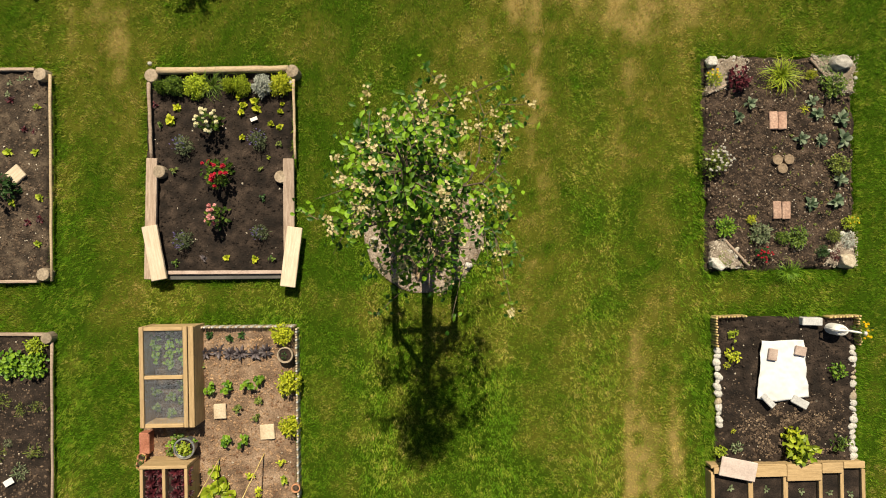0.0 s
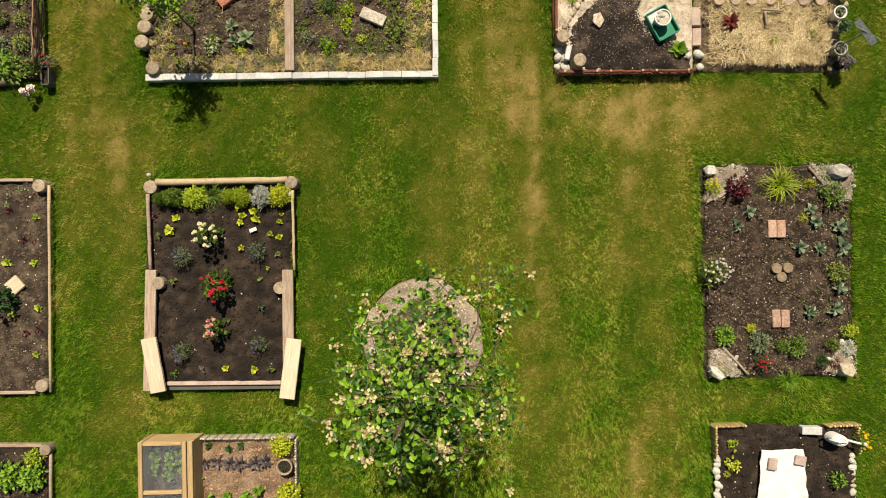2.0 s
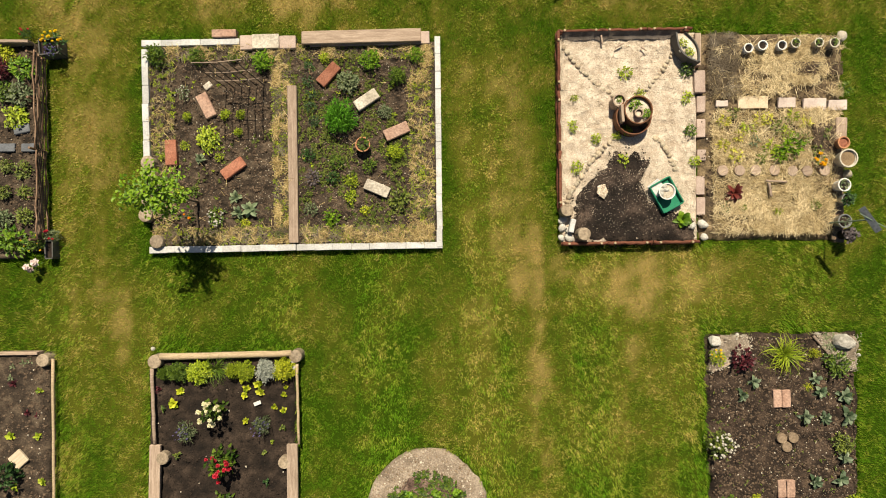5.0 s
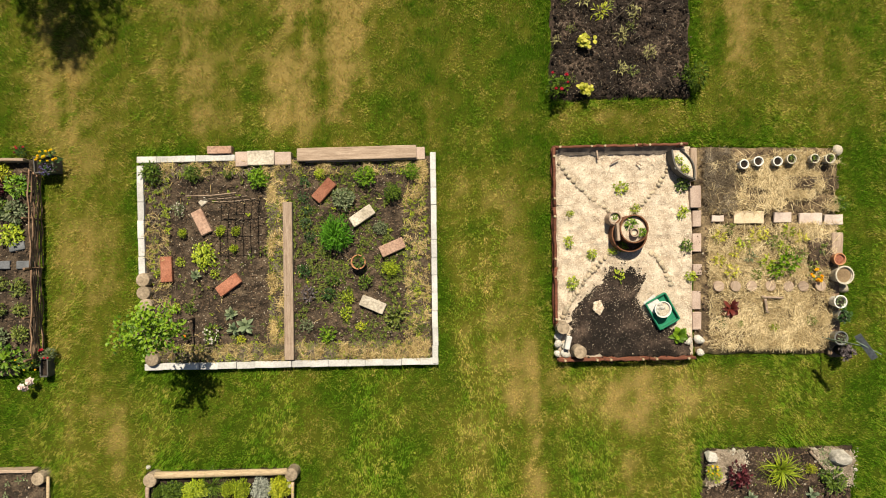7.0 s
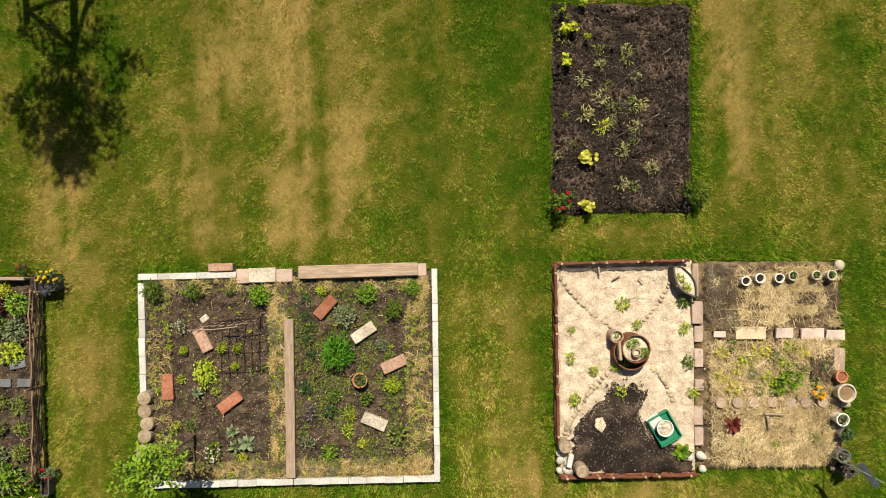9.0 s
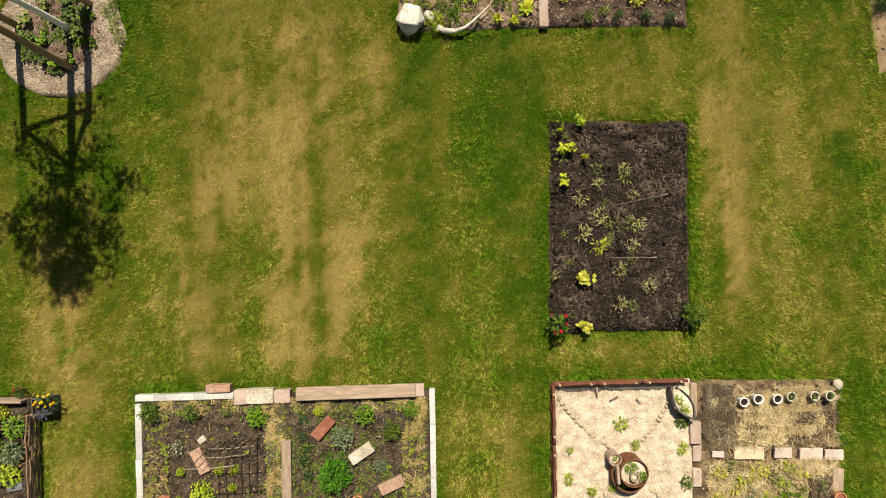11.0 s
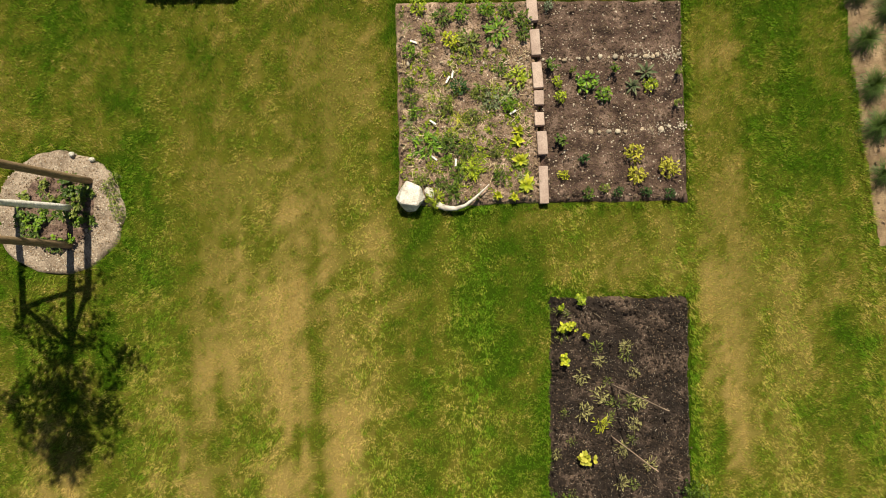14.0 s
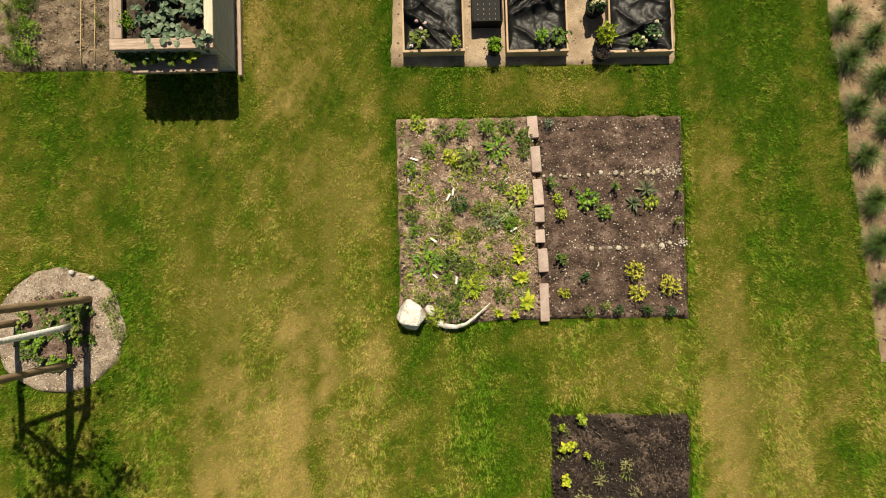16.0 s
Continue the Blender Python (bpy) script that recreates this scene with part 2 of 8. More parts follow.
F_WHITE2 = leafy("dull_white_petals", (0.45, 0.42, 0.38), (0.7, 0.67, 0.62))
F_PALEPINK = leafy("pale_pink_petals", (0.6, 0.42, 0.42), (0.82, 0.7, 0.68))
F_YELLOW2 = leafy("golden_petals", (0.75, 0.32, 0.005), (0.85, 0.5, 0.01))
OLD_WOOD_BITS = leafy("dry_fibres", (0.1, 0.075, 0.05), (0.26, 0.21, 0.15))
PALE_STONE = material("tan_stone", ((0.4, 0.28, 0.17), (0.52, 0.38, 0.25)), 8, 0.85, 0.4, 50, vary=0.05)
G_FENNEL = leafy("fennel_fronds", (0.045, 0.17, 0.012), (0.14, 0.38, 0.03))
SANDSTONE = material("pale_sandstone_tile", ((0.46, 0.36, 0.25), (0.58, 0.48, 0.36)), 9, 0.85, 0.3, 60, vary=0.06, stain=0.2)
PINK_SLAB = material("pale_pink_slab", ((0.43, 0.35, 0.32), (0.56, 0.475, 0.44)), 7, 0.85, 0.2, 60, vary=0, stain=0.15)
GREY_PANEL = material("weathered_grey_panel", ((0.36, 0.35, 0.33), (0.52, 0.5, 0.47)), 6, 0.85, 0.4, 40, (1, 9, 9), 0.05, stain=0.25)
SOIL_WARM = material("warm_brown_soil", ((0.062, 0.039, 0.032), (0.14, 0.091, 0.074), (0.245, 0.175, 0.142)), 13, 0.95, 0.9, 80, vary=0, stain=0.5)
SOIL_SEED = material("brown_seed_bed_soil", ((0.032, 0.0195, 0.0155), (0.088, 0.055, 0.044), (0.19, 0.132, 0.106)), 6, 0.95, 0.9, 80, vary=0, stain=0.55)
SOIL_TILLED = material("tilled_olive_soil", ((0.06, 0.043, 0.028), (0.135, 0.1, 0.067), (0.26, 0.2, 0.145)), 9, 0.95, 0.9, 80, vary=0, stain=0.5)
EARTH = material("bare_trodden_earth", ((0.2, 0.145, 0.098), (0.3, 0.222, 0.152), (0.4, 0.305, 0.215)), 5, 0.95, 0.5, 90, vary=0, stain=0.3)
RING = material("pale_gritty_earth", ((0.17, 0.13, 0.1), (0.27, 0.215, 0.17), (0.36, 0.295, 0.24)), 7, 0.95, 0.9, 70, vary=0, stain=0.45)
MEMBRANE = material("grey_weed_membrane", ((0.09, 0.075, 0.066), (0.19, 0.16, 0.14)), 9, 0.9, 0.3, 60, vary=0, stain=0.3)
PEAT = material("black_peaty_soil", ((0.007, 0.0047, 0.0037), (0.023, 0.0158, 0.0128), (0.1, 0.07, 0.055)), 4.5, 0.95, 1.0, 60, vary=0, stain=0.65)


# ---- tools ----
def mesh_of(name, verts, faces, mat, smooth=False, tone=None):
    me = bpy.data.meshes.new(name)
    me.from_pydata([tuple(v) for v in verts], [], faces)
    if tone is not None:
        me.attributes.new("tone", "FLOAT", "FACE").data.foreach_set("value", np.asarray(tone, np.float32))
    if smooth:
        me.polygons.foreach_set("use_smooth", [True] * len(me.polygons))
    me.materials.append(mat)
    return me


def from_bm(name, bm, mat, smooth=False):
    me = bpy.data.meshes.new(name)
    bm.to_mesh(me)
    bm.free()
    if smooth:
        me.polygons.foreach_set("use_smooth", [True] * len(me.polygons))
    me.materials.append(mat)
    return me


def part(name, me, parent, label="", kind="", m=None):
    ob = new(name, me)
    ob.parent = parent
    if m is not None:
        ob.matrix_basis = m
    if label or kind:
        tagged(ob, label, kind=kind)
    return ob


def thing(name, label, category, x, y, z=0.0, turn=0.0, group="", kind="", me=None):
    ob = new(name, me)
    ob.matrix_basis = pose(x, y, z, 0, 0, turn)
    return tagged(ob, label, category, group, kind)


def lattice(seed):
    return np.random.RandomState(seed).rand(64, 64)


def smooth_noise(x, y, size, seed):
    """Value noise, 0 to 1, with cells of the given size in metres."""
    lat = lattice(seed)
    u, v = np.asarray(x) / size + 500, np.asarray(y) / size + 500
    i, j = np.floor(u).astype(int), np.floor(v).astype(int)
    a, b = u - i, v - j
    a, b = a * a * (3 - 2 * a), b * b * (3 - 2 * b)
    i, j, i1, j1 = i % 64, j % 64, (i + 1) % 64, (j + 1) % 64
    return (lat[i, j] * (1 - a) + lat[i1, j] * a) * (1 - b) + (lat[i, j1] * (1 - a) + lat[i1, j1] * a) * b


def fbm(x, y, size, seed):
    return sum(smooth_noise(x, y, size / 2 ** k, seed + k) * 0.5 ** (k + 1) for k in range(4)) / 0.9375


def box_bm(lx, ly, lz, bevel=0.006, wear=0.0, seed=0, cuts=0):
    """A worn box with its base at z = 0, long side along x."""
    bm = bmesh.new()
    bmesh.ops.create_cube(bm, size=1.0)
    bmesh.ops.scale(bm, vec=(lx, ly, lz), verts=bm.verts)
    bmesh.ops.translate(bm, vec=(0, 0, lz / 2), verts=bm.verts)
    if cuts:
        edges = [e for e in bm.edges if abs((e.verts[0].co - e.verts[1].co).x) > lx * 0.9]
        bmesh.ops.subdivide_edges(bm, edges=edges, cuts=cuts)
    if bevel:
        edges = [e for e in bm.edges if len(e.link_faces) == 2 and e.calc_face_angle() > 0.5]
        bmesh.ops.bevel(bm, geom=edges, offset=bevel, segments=1, affect="EDGES")
    if wear:
        for v in bm.verts:
            v.co += wear * Vector(noise.noise_vector(v.co * 9 + Vector((seed * 3.7, 0, 0))))
    return bm


BOXES = {}


def box_mesh(name, lx, ly, lz, mat, bevel=0.006, wear=0.002, seed=0, cuts=0):
    key = (name, round(lx, 2), round(ly, 2), round(lz, 2), mat.name, seed)
    if key not in BOXES:
        BOXES[key] = from_bm(name, box_bm(lx, ly, lz, bevel, wear, seed, cuts), mat)
    return BOXES[key]


def between(x0, y0, x1, y1):
    return (x0 + x1) / 2, (y0 + y1) / 2, math.hypot(x1 - x0, y1 - y0), math.degrees(math.atan2(y1 - y0, x1 - x0))


def board(parent, name, x0, y0, x1, y1, width, z0, z1, mat, label="", seed=1):
    """A plank from one point to another, as a part."""
    cx, cy, ln, turn = between(x0, y0, x1, y1)
    o = parent.matrix_basis.translation
    return part(name, box_mesh(name, ln, width, z1 - z0, mat, 0.005, 0.003, seed, 5), parent, label, m=pose(cx - o.x, cy - o.y, z0 - o.z, 0, 0, turn))


def tube_mesh(name, points, radius, mat, sides=7, wobble=0.0, taper=1.0, caps=True, seed=0):
    """A round rod along points."""
    verts, faces = [], []
    pts = [Vector(p) for p in points]
    rnd = random.Random(seed)
    for i, p in enumerate(pts):
        d = (pts[min(i + 1, len(pts) - 1)] - pts[max(i - 1, 0)]).normalized()
        a = d.orthogonal().normalized() if abs(d.z) > 0.9 else d.cross(Vector((0, 0, 1))).normalized()
        b = d.cross(a)
        r = radius * (1 + (taper - 1) * i / max(1, len(pts) - 1)) * (1 + wobble * (rnd.random() - 0.5))
        for k in range(sides):
            t = 2 * math.pi * k / sides
            verts.append(p + r * (math.cos(t) * a + math.sin(t) * b))
    for i in range(len(pts) - 1):
        for k in range(sides):
            k2 = (k + 1) % sides
            faces.append((i * sides + k, i * sides + k2, (i + 1) * sides + k2, (i + 1) * sides + k))
    if caps:
        faces += [tuple(range(sides))[::-1], tuple((len(pts) - 1) * sides + k for k in range(sides))]
    return mesh_of(name, verts, faces, mat, smooth=sides > 5)


def line_points(x0, y0, z0, x1, y1, z1, n=6, sag=0.0, seed=0):
    rnd = random.Random(seed)
    return [(x0 + (x1 - x0) * k / n + sag * (rnd.random() - 0.5), y0 + (y1 - y0) * k / n + sag * (rnd.random() - 0.5), z0 + (z1 - z0) * k / n) for k in range(n + 1)]


def lathe_mesh(name, profile, mat, sides=20, squash=1.0, caps=True):
    """A turned body from (radius, height) pairs."""
    verts = [(r * math.cos(2 * math.pi * k / sides), squash * r * math.sin(2 * math.pi * k / sides), z) for r, z in profile for k in range(sides)]
    faces = [(i * sides + k, i * sides + (k + 1) % sides, (i + 1) * sides + (k + 1) % sides, (i + 1) * sides + k) for i in range(len(profile) - 1) for k in range(sides)]
    if caps and profile[0][0] > 0.001:
        faces.append(tuple(range(sides))[::-1])
    if caps:
        faces.append(tuple((len(profile) - 1) * sides + k for k in range(sides)))
    return mesh_of(name, verts, faces, mat, smooth=False)


STONES = {}


def stone_mesh(mat, seed, rough=0.25, detail=2):
    key = (mat.name, seed, rough)
    if key not in STONES:
        bm = bmesh.new()
        bmesh.ops.create_icosphere(bm, subdivisions=detail, radius=0.5)
        for v in bm.verts:
            n1 = noise.noise(v.co * 2.2 + Vector((seed * 5.3, seed * 1.7, 0)))
            n2 = noise.noise(v.co * 5.5 + Vector((seed * 2.3, 0, seed)))
            v.co *= 1 + rough * n1 + rough * 0.35 * n2
            v.co.z = max(v.co.z, -0.3)
        STONES[key] = from_bm("stone", bm, mat, smooth=detail > 1 and rough < 0.4)
    return STONES[key]


def boulder(x, y, sx, sy, sz, mat, label, seed, turn=0, group="", z=0.0):
    """An angular rock with broad worn facets."""
    r = random.Random(seed)
    bm = bmesh.new()
    for k in range(16):
        t, h = k * 1.9 + r.uniform(-0.4, 0.4), (0.0, 0.6, 1.0, 0.95)[k % 4]
        q = (0.5, 0.52, 0.4, 0.45)[k % 4] * r.uniform(0.8, 1.0)
        bm.verts.new((q * math.cos(t), q * math.sin(t), h * r.uniform(0.85, 1.0)))
    out = bmesh.ops.convex_hull(bm, input=bm.verts)
    bmesh.ops.delete(bm, geom=list({g for g in out["geom_interior"] + out["geom_unused"] if isinstance(g, bmesh.types.BMVert)}), context="VERTS")
    bmesh.ops.bevel(bm, geom=bm.edges[:], offset=0.03, segments=1, affect="EDGES")
    bmesh.ops.triangulate(bm, faces=bm.faces[:])
    bmesh.ops.subdivide_edges(bm, edges=bm.edges[:], cuts=1)
    for v in bm.verts:
        v.co += 0.022 * Vector(noise.noise_vector(v.co * 4 + Vector((seed, 0, 0)))) + 0.01 * Vector(noise.noise_vector(v.co * 13 + Vector((0, seed, 0))))
    ob = new("rock", from_bm("rock", bm, mat))
    ob.matrix_basis = sized(x, y, z, turn, sx, sy, sz)
    return tagged(ob, label, "stone", group)


def sized(x, y, z, turn, sx, sy, sz):
    return pose(x, y, z, 0, 0, turn) @ Matrix.Diagonal((sx, sy, sz, 1))


def stone(x, y, sx, sy, sz, mat=None, label="rounded pale stone on the soil", seed=0, turn=0, name="stone", group="", z=0.0, rough=0.25):
    ob = new(name, stone_mesh(mat or PEBBLE, seed % 7, rough, 3 if max(sx, sy) > 0.15 else 2))
    ob.matrix_basis = sized(x, y, z + sz * 0.28, turn, sx, sy, sz)
    return tagged(ob, label, "stone", group)


def stone_row(points, size, label, group, mat=None, sink=0.0, even=False):
    """Stones laid one after another along points."""
    rnd = random.Random(len(points) * 13 + int(abs(points[0][0]) * 100))
    for k, (x, y) in enumerate(points):
        s = size * (rnd.uniform(0.75, 1.2) if even else 0.45 + 1.0 * rnd.random() ** 1.4)
        j = size * (0.12 if even else 0.32)
        stone(x + rnd.uniform(-j, j), y + rnd.uniform(-j, j), s, s * rnd.uniform(0.6, 0.95), s * 0.55, rnd.choice((mat or PEBBLE, mat or PEBBLE, TAN_PEBBLE)), label, rnd.randrange(7), rnd.uniform(0, 180), group=group, z=sink + 0.016, rough=0.34)


def along(x0, y0, x1, y1, n, bow=0.0):
    dx, dy = y1 - y0, x0 - x1
    return [(x0 + (x1 - x0) * k / (n - 1) + bow * dx * math.sin(math.pi * k / (n - 1)), y0 + (y1 - y0) * k / (n - 1) + bow * dy * math.sin(math.pi * k / (n - 1))) for k in range(n)]


# ---- lawn ----
PLOTS = []      # four corners of each bed, anticlockwise
RINGS = []      # x, y and half axes of the round tree beds


def plot_distance(x, y):
    """Signed distance to the nearest bed: positive inside."""
    best = np.full(np.shape(x), -9.0)
    for q in PLOTS:
        d = np.full(np.shape(x), 9.0)
        for (ax, ay), (bx, by) in zip(q, q[1:] + q[:1]):
            ln = math.hypot(bx - ax, by - ay)
            d = np.minimum(d, ((bx - ax) * (y - ay) - (by - ay) * (x - ax)) / ln)
        best = np.maximum(best, d)
    for cx, cy, a, b in RINGS:
        best = np.maximum(best, (1 - np.hypot((x - cx) / a, (y - cy) / b)) * min(a, b))
    return best


# worn and sun-scorched patches of turf, a few lusher ones and one painted hot spot: x, y, half width, half length,
# strength
WORN_NEAR = (
    (1.02, 1.66, 0.18, 1.00, 0.55), (1.87, 1.65, 0.17, 0.71, 0.40), (0.57, 1.39, 0.26, 0.71, 0.18), (0.94, 0.27, 0.29, 0.96, 0.22), (1.88, -1.20, 0.14, 0.45, 0.55), (2.26, -1.55, 0.14, 0.45, 0.55),
    (1.88, -2.05, 0.2, 0.5, 0.75), (2.36, -1.95, 0.13, 0.5, 0.45), (2.26, -0.53, 0.39, 0.26, 0.22), (2.09, 2.48, 0.32, 0.39, 0.30), (0.64, -0.72, 0.39, 1.03, 0.12), (-3.16, 2.35, 0.19, 0.71, 0.12),
    (4.45, 0.40, 0.35, 2.60, -0.20), (-2.02, -0.28, 0.83, 0.14, 0.14), (3.16, -0.35, 0.90, 0.13, 0.20), (-0.53, 2.53, 1.28, 0.39, 0.10), (-0.88, 1.25, 0.45, 1.41, -0.06), (0.40, -1.72, 0.39, 0.90, -0.12),
)
WORN_MIDDLE = (
    (1.52, 2.52, 0.71, 0.23, 0.30), (-2.937, 2.461, 0.13, 0.13, -0.30), (0.91, 2.78, 0.32, 0.32, 0.22), (0.48, 3.74, 0.35, 1.28, 0.20), (3.09, 2.57, 0.71, 0.23, 0.20), (-2.11, 2.34, 1.03, 0.29, 0.12), (-3.08, 2.20, 0.22, 0.45, 0.10),
    (-3.47, 3.54, 0.32, 1.67, 0.16), (-0.71, 2.65, 0.71, 0.23, -0.05), (-3.57, 5.69, 0.23, 0.71, 0.30), (-2.84, 6.07, 0.39, 0.39, 0.26), (-2.51, 5.73, 0.39, 0.39, 0.26), (-1.45, 5.93, 0.35, 0.64, 0.26),
    (-1.01, 5.52, 0.39, 0.39, 0.22), (-2.13, 5.33, 0.77, 0.17, 0.24), (0.81, 2.63, 0.39, 0.32, 0.15), (1.95, 5.32, 0.64, 0.14, 0.25), (4.36, 3.80, 0.28, 1.70, -0.20), (-3.30, -0.20, 0.40, 1.60, -0.08),
)
WORN_FAR = (
    (2.87, 6.70, 0.27, 0.90, 0.38), (3.16, 6.18, 0.23, 0.39, 0.22), (3.79, 7.24, 0.32, 0.29, 0.22), (-1.80, 7.88, 0.26, 0.39, 0.30), (-1.50, 7.37, 0.32, 0.45, 0.32), (-1.07, 7.70, 0.26, 0.51, 0.28),
    (-0.54, 7.63, 0.15, 0.58, 0.30), (-1.99, 6.93, 0.23, 0.39, 0.28), (-1.41, 6.69, 0.35, 0.39, 0.32), (-1.11, 6.24, 0.48, 0.35, 0.30), (-2.52, 6.72, 0.35, 0.39, 0.32), (-2.72, 6.17, 0.32, 0.39, 0.26),
    (-0.90, 5.67, 0.32, 0.32, 0.20), (-0.68, 6.45, 0.23, 0.45, 0.24), (-3.70, 5.80, 0.14, 0.51, 0.26), (0.36, 6.65, 0.64, 1.16, -0.10),
)
WORN_LIT_WIDE = ((-1.40, 6.90, 1.15, 1.90, 0.13), (3.25, 7.30, 0.60, 1.60, 0.09), (-0.95, 10.30, 0.70, 1.10, 0.08), (0.58, 4.00, 0.42, 1.20, 0.19), (-3.38, 4.20, 0.30, 1.30, 0.30), (-2.10, 5.70, 1.60, 0.40, 0.10), (-0.60, 9.20, 0.36, 2.30, 0.12), (3.05, 9.00, 0.45, 1.50, 0.06), (3.55, 11.60, 1.05, 1.35, -0.24), (-3.40, 10.75, 1.50, 0.42, -0.10), (1.10, 2.00, 0.25, 1.60, 0.05), (1.50, 0.40, 0.95, 2.40, 0.13), (-3.25, 1.00, 0.30, 2.40, 0.14), (1.60, 2.60, 1.40, 0.40, 0.06))      # broad tired stretches; at (1.50, 0.40) dryness also paints in a bright hot spot
WORN_END = (
    (-1.31, 8.32, 0.13, 0.71, 0.42), (-1.77, 7.66, 0.24, 0.51, 0.26), (-0.97, 8.37, 0.14, 0.45, 0.30), (-0.47, 9.37, 0.14, 0.83, 0.24), (-0.33, 8.29, 0.10, 0.71, 0.26), (3.72, 7.79, 0.13, 0.39, 0.34),
    (4.26, 7.69, 0.26, 0.19, 0.30), (2.87, 7.76, 0.23, 0.26, 0.22), (1.55, 7.85, 0.35, 0.13, 0.30), (0.47, 7.82, 0.64, 0.71, -0.12), (-2.75, 8.70, 0.45, 1.40, -0.20), (-1.43, 11.36, 0.32, 0.58, 0.34),
    (-1.24, 10.84, 0.23, 0.45, 0.26), (-0.46, 10.47, 0.18, 0.45, 0.28), (3.03, 10.04, 0.26, 0.39, 0.22), (3.15, 8.95, 0.26, 1.03, 0.12), (3.75, 10.60, 0.65, 2.00, -0.24), (-3.60, 7.00, 0.60, 0.60, -0.18), (-3.60, 10.50, 0.90, 0.70, -0.16),
)


def dryness(x, y):
    """0 lush, 1 scorched: drifts, blotches, mowing lines, a painted hot spot and worn patches with tattered rims."""
    x, y = np.asarray(x, float), np.asarray(y, float)
    drift = fbm(x, y, 1.3, 21) - 0.5
    blotch = fbm(x, y, 0.42, 31) - 0.5
    clumps = fbm(x, y, 0.15, 36) - 0.5
    lines = 0.6 * smooth_noise(x, y * 0.1, 0.22, 11) + 0.4 * smooth_noise(x, y * 0.05, 0.09, 12) - 0.5
    d = 0.26 + 0.4 * drift + 0.65 * blotch + np.interp(y, (2, 6), (0.45, 0.65)) * clumps + np.interp(y, (2, 6), (0.4, 0.6)) * (fbm(x, y, 0.06, 38) - 0.5) + np.interp(y, (3, 8), (0.35, 0.6)) * lines + np.interp(y, (-3, 2, 5, 7, 12), (-0.17, -0.12, 0.03, 0.13, 0.14))
    worn = np.zeros_like(d)
    for cx, cy, a, b, s in WORN_NEAR + WORN_MIDDLE + WORN_FAR + WORN_END:
        worn += s * np.exp(-((x - cx) / a) ** 2 - ((y - cy) / b) ** 2)
    for cx, cy, a, b, s in WORN_LIT_WIDE:
        d = d + s * np.exp(-((x - cx) / a) ** 4 - ((y - cy) / b) ** 4)
    tatter = 0.25 * fbm(x, y * 0.7, 0.24, 41) + 0.4 * fbm(x, y, 0.09, 46) + 0.35 * fbm(x, y, 0.04, 47) - 0.5
    streak = 0.6 * smooth_noise(x, y * 0.04, 0.12, 48) + 0.4 * smooth_noise(x, y * 0.08, 0.05, 49) - 0.5
    d = np.clip(d, 0, 0.6) + np.minimum(0.85 * worn, np.interp(y, (1, 5), (0.52, 0.28))) * np.clip(1.0 + 3.6 * tatter + 2.6 * streak, 0.0, 1.9)
    edge = plot_distance(x, y)
    return np.clip(d - 0.2 * np.exp(-(edge / 0.1) ** 2), 0, 1)


